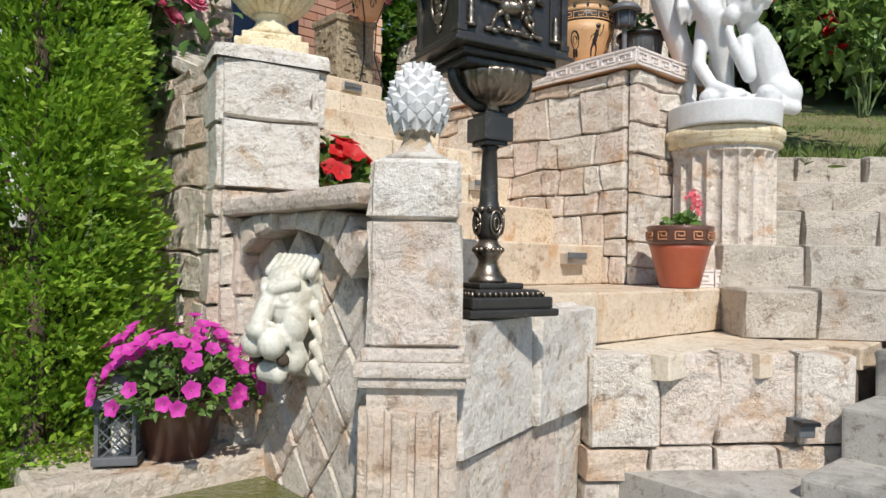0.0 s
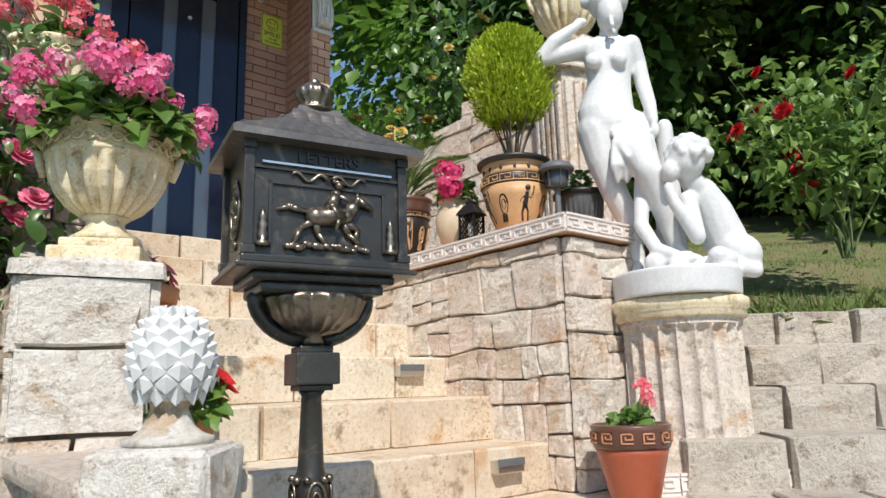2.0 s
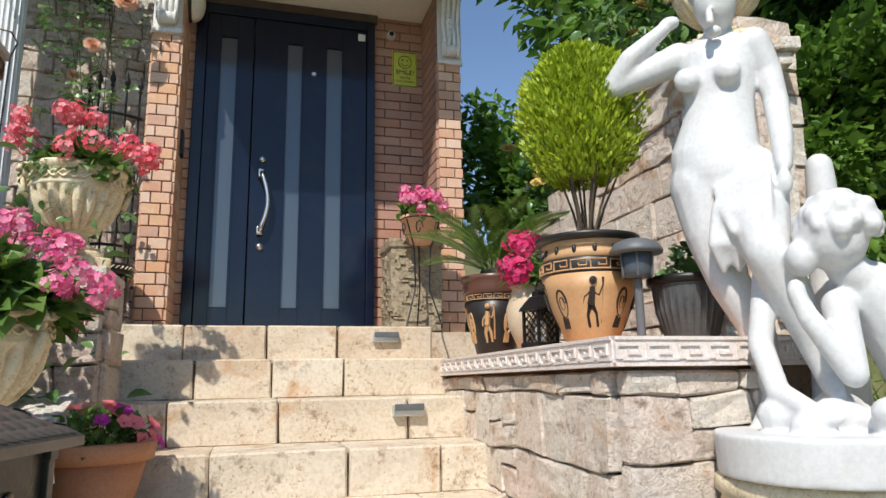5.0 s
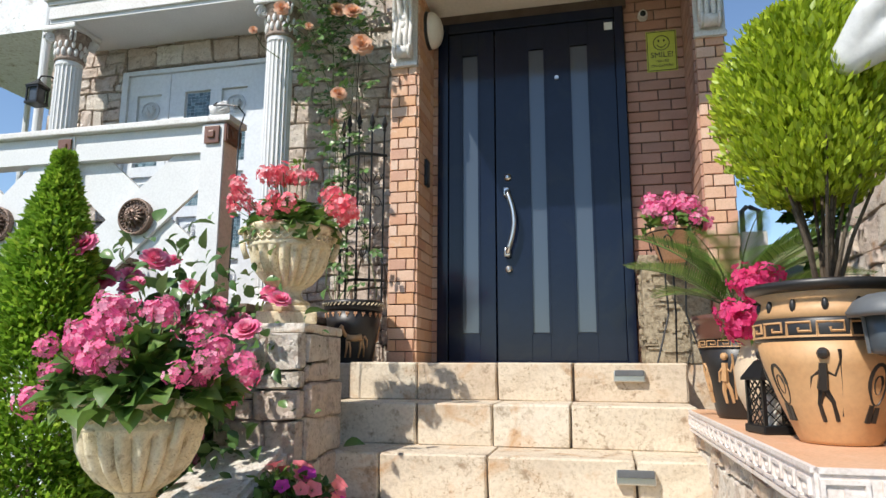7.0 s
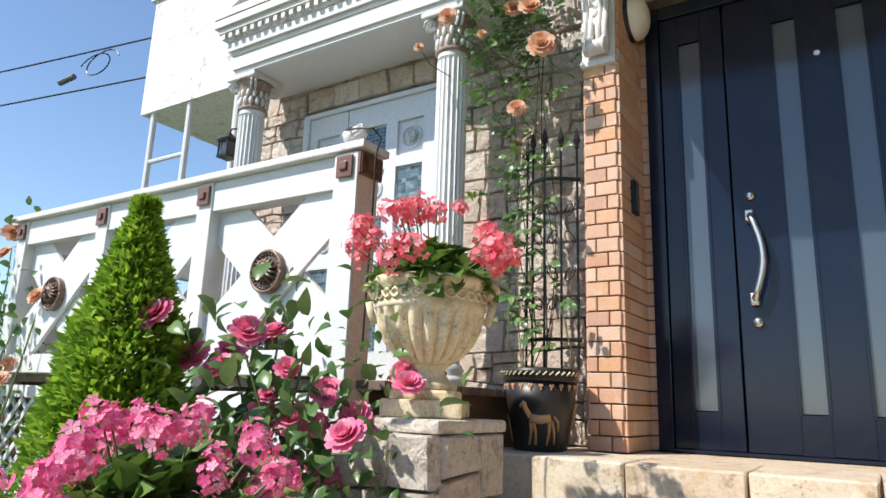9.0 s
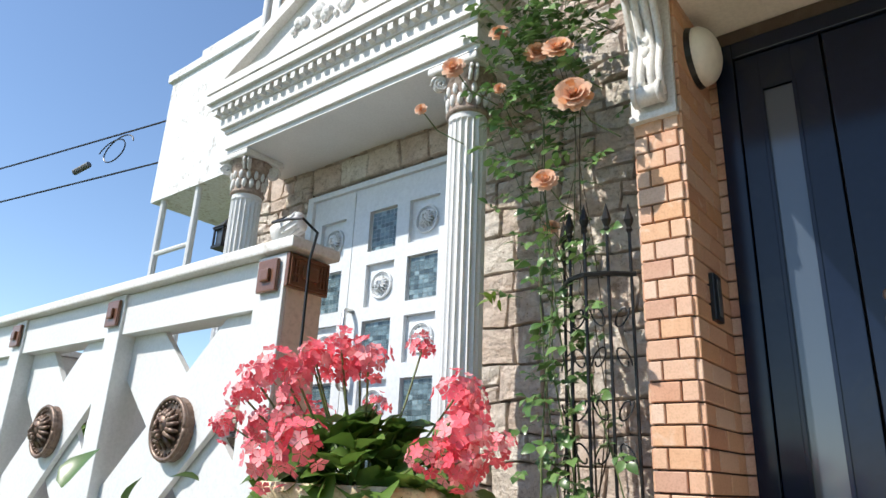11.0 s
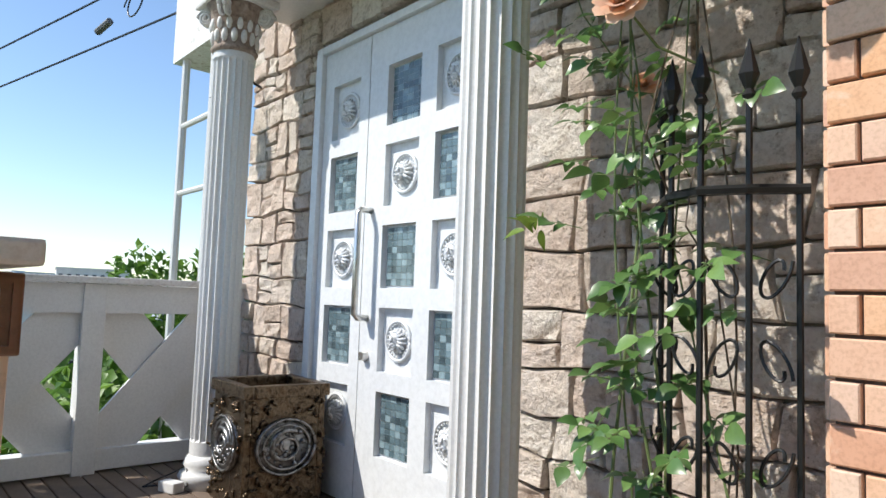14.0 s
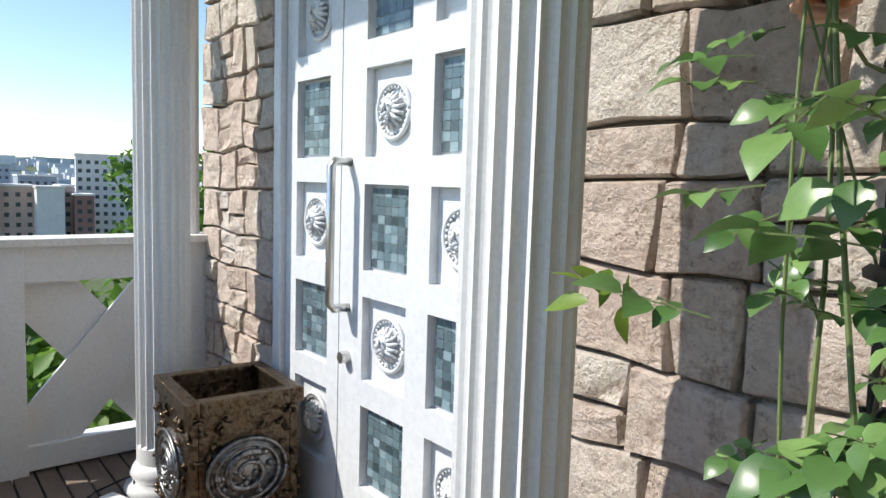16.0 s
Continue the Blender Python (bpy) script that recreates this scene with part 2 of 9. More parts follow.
M_GRASSGROUND = material("lawn_ground", [(0.10, 0.13, 0.045), (0.17, 0.19, 0.07), (0.20, 0.16, 0.09)], (0.22, 0.17, 0.10), 60, 2, 0.95, 0.6, 0.02)
M_EARTH = material("hill_ground", [(0.06, 0.09, 0.03), (0.11, 0.13, 0.05)], None, 4, 0.4, 0.95, 0.4, 0.02)
M_STUCCO = material("white_stucco", [(0.74, 0.76, 0.78), (0.80, 0.82, 0.83)], None, 30, 2, 0.8, 0.7, 0.01)
M_YELLOW = material("yellow_sign", [(0.52, 0.55, 0.05), (0.56, 0.59, 0.07)], None, 30, 3, 0.5, 0.03, 0.001)
M_SIGNBLACK = material("sign_black", [(0.02, 0.02, 0.015), (0.025, 0.025, 0.02)], None, 30, 3, 0.6, 0.02, 0.001)
M_GREEN = material("green_shutter", [(0.035, 0.10, 0.06), (0.05, 0.13, 0.08)], None, 40, 4, 0.5, 0.1, 0.001)
M_GLOBE = material("milk_glass", [(0.80, 0.77, 0.68), (0.83, 0.80, 0.72)], None, 20, 3, 0.3, 0.02, 0.0005)
M_BARK = material("bark", [(0.09, 0.065, 0.045), (0.15, 0.115, 0.08)], None, 60, 9, 0.9, 0.7, 0.01)
M_STEM = material("green_stem", [(0.10, 0.15, 0.05), (0.16, 0.20, 0.07)], None, 60, 9, 0.6, 0.2, 0.002)
M_PALMSTEM = M_STEM
M_TILEPANE = material("mosaic_glass", [(0.10, 0.15, 0.17), (0.16, 0.22, 0.25)], None, 90, 9, 0.12, 0.1, 0.001,
                      island=[(0.012, 0.022, 0.026), (0.10, 0.16, 0.18), (0.34, 0.46, 0.50), (0.02, 0.035, 0.04), (0.20, 0.30, 0.34), (0.05, 0.08, 0.09)])
M_FARWALL = material("far_wall", [(0.74, 0.70, 0.66), (0.80, 0.77, 0.74)], None, 0.5, 0.05, 0.9, 0.1, 0.02)
M_FARRED = material("far_brick_wall", [(0.54, 0.38, 0.32), (0.60, 0.44, 0.37)], None, 0.5, 0.05, 0.9, 0.1, 0.02)
M_FARBRICK = material("far_dark_brick", [(0.30, 0.16, 0.13), (0.36, 0.20, 0.16)], None, 0.5, 0.05, 0.9, 0.1, 0.02)
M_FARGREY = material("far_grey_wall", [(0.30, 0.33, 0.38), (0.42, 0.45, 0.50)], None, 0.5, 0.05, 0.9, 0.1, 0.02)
M_FARGLASS = material("far_window", [(0.05, 0.06, 0.07), (0.08, 0.09, 0.10)], None, 1, 0.1, 0.2, 0.02, 0.01)
M_SOFFIT = material("cream_soffit", [(0.86, 0.81, 0.72), (0.89, 0.85, 0.77)], None, 60, 3, 0.6, 0.05, 0.001)

L_THUJA = leafy("thuja_sprays", [(0.12, 0.24, 0.024), (0.27, 0.46, 0.04), (0.40, 0.60, 0.06), (0.16, 0.31, 0.03), (0.50, 0.66, 0.08)], 0.5, 0.45)
L_TOPIARY = leafy("golden_thuja", [(0.20, 0.29, 0.018), (0.42, 0.54, 0.03), (0.62, 0.72, 0.05), (0.28, 0.38, 0.022)])
L_ROSE = leafy("rose_leaves", [(0.06, 0.13, 0.035), (0.11, 0.22, 0.06), (0.08, 0.16, 0.045), (0.20, 0.33, 0.10), (0.07, 0.14, 0.04)], 0.32, 0.22)
L_YOUNG = leafy("young_leaves", [(0.16, 0.26, 0.04), (0.22, 0.32, 0.05)], 0.4, 0.4)
L_GERAN = leafy("geranium_leaves", [(0.06, 0.13, 0.025), (0.11, 0.21, 0.035), (0.17, 0.28, 0.055), (0.08, 0.16, 0.03)], 0.5, 0.3)
L_PALM = leafy("cycad_leaves", [(0.07, 0.14, 0.02), (0.13, 0.24, 0.04), (0.20, 0.30, 0.06)], 0.3, 0.3)
L_TREE = leafy("tree_leaves", [(0.06, 0.14, 0.02), (0.13, 0.26, 0.036), (0.21, 0.36, 0.055), (0.09, 0.19, 0.028)], 0.45, 0.4)
# greens darker than L_TREE: the shade of the wood is held in the colour
L_WOODS = leafy("shaded_wood_leaves", [(0.04, 0.09, 0.02), (0.09, 0.18, 0.034), (0.16, 0.27, 0.05)], 0.6, 0.35)
L_BUSH = leafy("bush_leaves", [(0.13, 0.23, 0.05), (0.20, 0.32, 0.07), (0.27, 0.39, 0.10)], 0.4, 0.35)
L_GRASS = leafy("grass_blades", [(0.09, 0.15, 0.03), (0.15, 0.22, 0.05), (0.20, 0.25, 0.07), (0.12, 0.18, 0.04)], 0.6, 0.3)
P_PINK = leafy("pink_petals", [(0.86, 0.09, 0.30), (0.93, 0.22, 0.42), (0.95, 0.44, 0.58), (0.90, 0.15, 0.36)], 0.6, 0.3)
P_CORAL = leafy("coral_petals", [(0.86, 0.09, 0.14), (0.93, 0.22, 0.26), (0.95, 0.42, 0.44)], 0.6, 0.3)
P_MAGENTA = leafy("magenta_petals", [(0.55, 0.02, 0.30), (0.66, 0.04, 0.40), (0.72, 0.10, 0.48)], 0.6, 0.3)
P_CRIMSON = leafy("crimson_petals", [(0.66, 0.02, 0.13), (0.76, 0.04, 0.20), (0.80, 0.10, 0.28)], 0.6, 0.3)
P_RED = leafy("red_petals", [(0.50, 0.008, 0.012), (0.62, 0.015, 0.02), (0.68, 0.04, 0.03)], 0.6, 0.25)
P_PEACH = leafy("peach_petals", [(0.84, 0.48, 0.30), (0.86, 0.60, 0.44), (0.82, 0.36, 0.14)], 0.6, 0.35)
P_YELLOW = leafy("yellow_petals", [(0.80, 0.60, 0.12), (0.82, 0.68, 0.30), (0.80, 0.48, 0.10)], 0.6, 0.35)
P_ROSE = leafy("rose_pink_petals", [(0.86, 0.13, 0.31), (0.93, 0.28, 0.45), (0.95, 0.50, 0.60)], 0.6, 0.3)
P_PALE = leafy("pale_petals", [(0.80, 0.72, 0.74), (0.78, 0.55, 0.66), (0.70, 0.45, 0.68)], 0.6, 0.35)

M_GLASS = bpy.data.materials.new("door_glass")
M_GLASS.use_nodes = True
_b = M_GLASS.node_tree.nodes["Principled BSDF"]
_b.inputs["Base Color"].default_value = (0.055, 0.072, 0.095, 1)
_b.inputs["Roughness"].default_value = 0.12
_b.inputs["Specular IOR Level"].default_value = 0.9
M_WATER = bpy.data.materials.new("pond_water")
M_WATER.use_nodes = True
_b = M_WATER.node_tree.nodes["Principled BSDF"]
_b.inputs["Base Color"].default_value = (0.10, 0.11, 0.03, 1)
_b.inputs["Roughness"].default_value = 0.04
_t = M_WATER.node_tree
_g = _t.nodes.new("ShaderNodeNewGeometry")
_u = _t.nodes.new("ShaderNodeBump")
_u.inputs["Strength"].default_value, _u.inputs["Distance"].default_value = 0.5, 0.02
_t.links.new(noise_tex(_t, _g.outputs["Position"], 28, 3, 0.5, 1.0), _u.inputs["Height"])
_t.links.new(_u.outputs[0], _b.inputs["Normal"])

# ---- builders ----


def thing(name, at=(0, 0, 0), turn=0.0, label="", category="", group="", kind="", lean=0.0):
    e = new(name)
    e.empty_display_size = 0.05
    e.matrix_world = pose(*at, lean, 0, turn)
    return tagged(e, label, category, group, kind)


def link_mesh(name, me, mat, parent, label="", smooth=False, m=None):
    if mat and not me.materials:
        me.materials.append(mat)
    if smooth:
        me.polygons.foreach_set("use_smooth", [True] * len(me.polygons))
    ob = new(name, me)
    if parent is not None:
        ob.parent = parent
    if m is not None:
        ob.matrix_basis = m
    if label:
        ob["label"] = label
    return ob


def part(name, bm, mat, parent, label="", smooth=False, m=None):
    me = bpy.data.meshes.new(name)
    bm.to_mesh(me)
    bm.free()
    return link_mesh(name, me, mat, parent, label, smooth, m)


def raw_part(name, verts, faces, mat, parent, label="", smooth=False):
    me = bpy.data.meshes.new(name)
    me.from_pydata(verts, [], faces)
    me.update()
    return link_mesh(name, me, mat, parent, label, smooth)


def box(bm, x0, x1, y0, y1, z0, z1, bevel=0.0):
    r = bmesh.ops.create_cube(bm, size=1.0, matrix=Matrix.LocRotScale(((x0 + x1) / 2, (y0 + y1) / 2, (z0 + z1) / 2), None, (x1 - x0, y1 - y0, z1 - z0)))
    if bevel:
        es = list({e for v in r["verts"] for e in v.link_edges})
        bmesh.ops.bevel(bm, geom=es, offset=bevel, segments=2, affect="EDGES", profile=0.6)
    return bm


def boxes(*items, bevel=0.0):
    bm = bmesh.new()
    for it in items:
        box(bm, *it, bevel=bevel)
    return bm


def lathe(profile, seg=32, flutes=0, depth=0.0, span=None, bm=None):
    """A turned body from (radius, height) pairs; flutes press into radii between the heights in span."""
    bm = bm or bmesh.new()
    rings = []
    for r, z in profile:
        ring = []
        for i in range(seg):
            a = 2 * math.pi * i / seg
            k = r
            if flutes and span and span[0] <= z <= span[1]:
                k = r - depth * abs(math.sin(a * flutes / 2)) ** 0.7 if depth > 0 else r + depth * (1 - abs(math.sin(a * flutes / 2)))
            ring.append(bm.verts.new((k * math.cos(a), k * math.sin(a), z)))
        rings.append(ring)
    for a, b in zip(rings, rings[1:]):
        for i in range(seg):
            j = (i + 1) % seg
            bm.faces.new((a[i], a[j], b[j], b[i]))
    bm.faces.new(rings[0][::-1])
    bm.faces.new(rings[-1])
    return bm


def tube(pts, radius, seg=6, bm=None, taper=1.0):
    """A round bar along points."""
    bm = bm or bmesh.new()
    pts = [Vector(p) for p in pts]
    rings, n = [], len(pts)
    side = None
    for i, p in enumerate(pts):
        d = (pts[min(i + 1, n - 1)] - pts[max(i - 1, 0)]).normalized()
        if side is None:
            side = d.orthogonal().normalized()
        side = (side - d * side.dot(d)).normalized()
        up = d.cross(side)
        r = radius * (1 + (taper - 1) * i / max(1, n - 1))
        rings.append([bm.verts.new(p + r * (math.cos(2 * math.pi * k / seg) * side + math.sin(2 * math.pi * k / seg) * up)) for k in range(seg)])
    for a, b in zip(rings, rings[1:]):
        for k in range(seg):
            j = (k + 1) % seg
            bm.faces.new((a[k], a[j], b[j], b[k]))
    bm.faces.new(rings[0][::-1])
    bm.faces.new(rings[-1])
    return bm


def ball(bm, at, r, sx=1, sy=1, sz=1, seg=12, rot=None):
    m = Matrix.LocRotScale(at, rot, (r * sx, r * sy, r * sz))
    bmesh.ops.create_uvsphere(bm, u_segments=seg, v_segments=max(6, seg * 2 // 3), radius=1.0, matrix=m)
    return bm


def capsule(bm, a, b, ra, rb, seg=12):
    """A limb from a to b with round ends."""
    a, b = Vector(a), Vector(b)
    ball(bm, a, ra, seg=seg)
    ball(bm, b, rb, seg=seg)
    d = b - a
    q = d.to_track_quat("Z", "Y")
    bmesh.ops.create_cone(bm, cap_ends=True, segments=seg, radius1=ra, radius2=rb, depth=d.length, matrix=Matrix.LocRotScale((a + b) / 2, q, None))
    return bm


def prism(bm, outline, z0, z1):
    """An upright solid over a plan outline (anticlockwise)."""
    lo = [bm.verts.new((x, y, z0)) for x, y in outline]
    hi = [bm.verts.new((x, y, z1)) for x, y in outline]
    n = len(outline)
    for i in range(n):
        bm.faces.new((lo[i], lo[(i + 1) % n], hi[(i + 1) % n], hi[i]))
    bm.faces.new(lo[::-1])
    bm.faces.new(hi)
    return bm


RNG = np.random.default_rng(7)


def rand_dirs(n):
    v = RNG.normal(size=(n, 3))
    return v / np.linalg.norm(v, axis=1, keepdims=True)


def leaf_mesh(centers, lengths, widths, dirs, ups, fold=0.25, shape="leaf"):
    """Many leaves: each a folded blade with a point. centers (n,3); dirs: the way each leaf points; ups: its face normal."""
    n = len(centers)
    d = dirs / np.linalg.norm(dirs, axis=1, keepdims=True)
    s = np.cross(d, ups)
    s /= np.linalg.norm(s, axis=1, keepdims=True) + 1e-9
    u = np.cross(s, d)
    L, W = lengths[:, None], widths[:, None]
    if shape == "leaf":
        prof = ((0.0, 0.0), (0.14, 0.30), (0.38, 0.50), (0.62, 0.44), (0.84, 0.22), (1.0, 0.0))
        pts = [centers + d * L * a + u * (0.10 * W * math.sin(2.6 * a) - 0.25 * W * a * a) for a, _ in prof]
        for sg in (1, -1):
            pts += [centers + d * L * (a - 0.04) + s * (sg * W * b) + u * (W * b * fold * 1.6 + 0.10 * W * math.sin(2.6 * a) - 0.25 * W * a * a) for a, b in prof[1:5]]
        quads = []
        for o, flip in ((6, False), (10, True)):
            q = [(0, 1, o), (1, o + 1, o), (1, 2, o + 1), (2, o + 2, o + 1), (2, 3, o + 2), (3, o + 3, o + 2), (3, 4, o + 3), (4, 5, o + 3)]
            quads += [(c, b2, a2) for a2, b2, c in q] if flip else q
    elif shape == "blade":
        pts = [centers - s * W * 0.5, centers + s * W * 0.5, centers + d * L]
        quads = [(0, 1, 2)]
    else:
        pts = [centers, centers + d * L * 0.5 + s * W * 0.5 + u * W * fold, centers + d * L, centers + d * L * 0.5 - s * W * 0.5 + u * W * fold]
        quads = [(0, 1, 2), (0, 2, 3)]
    k = len(pts)
    verts = np.stack(pts, 1).reshape(-1, 3)
    base = (np.arange(n) * k)[:, None]
    faces = np.concatenate([base + np.array(q)[None, :] for q in quads], 0)
    return verts, faces


def mesh_from(name, verts, faces):
    me = bpy.data.meshes.new(name)
    nv, nf = len(verts), len(faces)
    me.vertices.add(nv)
    me.vertices.foreach_set("co", np.asarray(verts, np.float32).ravel())
    me.loops.add(nf * 3)
    me.loops.foreach_set("vertex_index", np.asarray(faces, np.int32).ravel())
    me.polygons.add(nf)
    me.polygons.foreach_set("loop_start", np.arange(0, nf * 3, 3, dtype=np.int32))
    me.update(calc_edges=True)
    return me


def foliage(name, centers, size, mat, parent, label="", droop=0.2, aspect=0.6, outward=None, shape="leaf", jitter=0.35):
    """Leaves about the given centres, turned outwards from a middle where one is given."""
    n = len(centers)
    d = rand_dirs(n)
    if outward is not None:
        o = centers - np.asarray(outward)
        o /= np.linalg.norm(o, axis=1, keepdims=True) + 1e-9
        d = d * 0.7 + o * 0.8
    d[:, 2] -= droop
    up = rand_dirs(n) * 0.5 + np.array([-0.2, -0.3, 0.9])
    L = size * (1 + jitter * RNG.normal(size=n)).clip(0.45, 1.8)
    v, f = leaf_mesh(centers, L, L * aspect, d, up, shape=shape)
    return link_mesh(name, mesh_from(name, v, f), mat, parent, label)

# ---- masonry ----


def stone_meshes(name, count, mat, edge=(0.07, 0.09), puff=0.4, rough=0.085, back=0.42, seed=3):
    """Unit stones: 1 wide (x), 1 high (z), front at y = -1; a rough front of sixteen facets, uneven rims."""
    rng = random.Random(seed)
    out = []
    for _ in range(count):
        bm = bmesh.new()
        n = 4
        skew = [rng.uniform(-rough, rough) for _ in range(8)]
        front = []
        for j in range(n + 1):
            row = []
            for i in range(n + 1):
                u, v = (0, 0.02, 0.45, 0.98, 1)[i], (0, 0.05, 0.55, 0.95, 1)[j]
                x = -0.5 + u + (1 - u) * (skew[0] * (1 - v) + skew[1] * v) + u * (skew[2] * (1 - v) + skew[3] * v)
                z = -0.5 + v + (1 - v) * (skew[4] * (1 - u) + skew[5] * u) + v * (skew[6] * (1 - u) + skew[7] * u)
                rim = i in (0, n) or j in (0, n)
                corner = i in (0, n) and j in (0, n)
                x *= 1 - edge[0] * (0.9 if corner else 0.4 if rim else 0)
                z *= 1 - edge[1] * (0.9 if corner else 0.4 if rim else 0)
                y = -1 + back * (1.15 if corner else 0.8) * rng.uniform(0.7, 1.2) if rim else -1 - puff * rng.uniform(-0.4, 0.8)
                row.append(bm.verts.new((x + rng.uniform(-rough, rough) * 0.4, y, z + rng.uniform(-rough, rough) * 0.4)))
            front.append(row)
        for j in range(n):
            for i in range(n):
                bm.faces.new((front[j][i], front[j][i + 1], front[j + 1][i + 1], front[j + 1][i]))
        rim = front[0][:-1] + [front[j][n] for j in range(n)] + front[n][:0:-1] + [front[j][0] for j in range(n, 0, -1)]
        backs = [bm.verts.new((v.co.x * 1.02, 0, v.co.z * 1.02)) for v in rim]
        for i in range(len(rim)):
            j = (i + 1) % len(rim)
            bm.faces.new((rim[j], rim[i], backs[i], backs[j]))
        bmesh.ops.recalc_face_normals(bm, faces=bm.faces)
        me = bpy.data.meshes.new(name)
        bm.to_mesh(me)
        bm.free()
        me.materials.append(mat)
        out.append(me)
    return out


S_LIME = stone_meshes("stone", 12, M_LIME, seed=3)
S_FACADE = stone_meshes("stone", 12, M_FACADE, puff=0.45, seed=5)
S_GREY = stone_meshes("stone", 8, M_GREYSTONE, (0.02, 0.05), 0.05, 0.03, 0.06, seed=8)
S_GREYW = stone_meshes("stone", 8, M_GREYSTONE, seed=9)
S_PALE = stone_meshes("stone", 6, M_WHITESTONE, (0.03, 0.04), 0.3, 0.03, 0.25, seed=11)
S_SLAB = stone_meshes("slab", 8, M_SLAB, (0.012, 0.05), 0.022, 0.010, 0.03, seed=13)


def fitted_stone(mat, rect, bounds, seed, gap, d, rng):
    """One stone cut to its neighbours: its corners follow the wavering joints of the wall; the front is roughly dressed."""
    u0, v0, w, h = rect
    length, z0, z1 = bounds

    def joint(u, v):
        q = (u * 5.3 + seed * 3.1, v * 5.3, seed * 0.7)
        du, dv = noise.noise(q) * 0.034, noise.noise((q[1] + 9, q[0] - 4, q[2] + 5)) * 0.024
        if u < 0.01 or u > length - 0.01:
            du = 0
        if v < z0 + 0.01 or v > z1 - 0.01:
            dv = 0
        return u + du, v + dv
    n = 4
    uc, vc = u0 + w / 2, v0 + h / 2
    verts, faces = [], []
    eu, ev = 0.009 / w, 0.009 / h
    mu, mv = rng.uniform(0.3, 0.7), rng.uniform(0.3, 0.7)
    for j in range(n + 1):
        for i in range(n + 1):
            x, z = joint(u0 + w * (0, eu, mu, 1 - eu, 1)[i], v0 + h * (0, ev, mv, 1 - ev, 1)[j])
            rim = i in (0, n) or j in (0, n)
            corner = i in (0, n) and j in (0, n)
            x, z = x - uc, z - vc
            pull = gap * 0.5 + (0.009 if corner else 0.0)
            x -= math.copysign(pull, x) if i in (0, n) else 0
            z -= math.copysign(pull, z) if j in (0, n) else 0
            y = -d + (rng.uniform(0.010, 0.020) if rim else rng.uniform(-0.006, 0.009))
            jit = 0.0025
            verts.append((x + rng.uniform(-jit, jit), y, z + rng.uniform(-jit, jit)))
    for j in range(n):
        for i in range(n):
            a = j * (n + 1) + i
            faces.append((a, a + 1, a + n + 2, a + n + 1))
    rim = [i for i in range(n)] + [n + j * (n + 1) for j in range(n)] + [n * (n + 1) + i for i in range(n, 0, -1)] + [j * (n + 1) for j in range(n, 0, -1)]
    b = len(verts)
    verts += [(verts[i][0] * 1.01, 0.004, verts[i][2] * 1.01) for i in rim]
    for k in range(len(rim)):
        k2 = (k + 1) % len(rim)
        faces.append((rim[k2], rim[k], b + k, b + k2))
    me = bpy.data.meshes.new("stone")
    me.from_pydata(verts, [], faces)
    me.materials.append(mat)
    return me


def lay_stones(parent, meshes, at, along, length, z0, z1, heights, widths, depth=0.035, gap=0.012, seed=0, skip=None, top=None, name="stone"):
    """Courses of stones on a face that starts at plan point at and runs along degrees; the face looks to its right-hand side."""
    rng = random.Random(seed)
    ca, sa = math.cos(radians(along)), math.sin(radians(along))
    z = z0
    while z < z1 - 0.03:
        h = min(rng.uniform(*heights), z1 - z)
        if z1 - z - h < heights[0] * 0.5:
            h = z1 - z
        u = -rng.uniform(0, 0.4) * widths[0] * 0
        while u < length - 0.02:
            w = min(rng.uniform(*widths), length - u)
            if length - u - w < widths[0] * 0.5:
                w = length - u
            pieces = [(u, w, z, h)]
            if h > heights[0] * 1.3 and w < widths[0] * 1.8 and rng.random() < 0.5:
                cut = rng.uniform(0.38, 0.62)
                pieces = [(u, w, z, h * cut), (u, w, z + h * cut, h * (1 - cut))]
            for pu, pw, pz, ph in pieces:
                c = pu + pw / 2
                if top and pz + ph * 0.7 > top(c):
                    continue
                if skip and skip(c, pz + ph / 2):
                    continue
                d = depth * rng.uniform(0.8, 1.25)
                me = fitted_stone(meshes[0].materials[0], (pu, pz, pw, ph), (length, z0, z1), seed, gap, d, rng)
                ob = new(name, me)
                ob.parent = parent
                ob.matrix_basis = pose(at[0] + ca * c, at[1] + sa * c, pz + ph / 2, 0, 0, along)
            u += w
        z += h


def structure(name, bm, mat, label="", category=""):
    return tagged(part(name, bm, mat, None, label), "", category, "", "structure")


# ---- ground ----
gx = np.concatenate([-np.geomspace(3000, 6, 26), np.linspace(-5, 9, 29), np.geomspace(10, 3000, 22)])
gy = np.concatenate([-np.geomspace(3000, 6, 22), np.linspace(-5, 10, 31), np.geomspace(11, 3000, 22)])


def hill(x, y):
    west = np.clip((-x - 3.2) / 55, 0, 1)
    east = np.clip((x - 5.5) / 40, 0, 1)
    north = np.clip((y - 8) / 60, 0, 1)
    far = 0.055 * np.clip(-x - 220, 0, 680)
    return far - 0.05 - 24 * west ** 0.8 * (1 - 0.8 * east) + 14 * east + 10 * north * (x > -2) - 6 * np.clip((-y - 6) / 60, 0, 1)


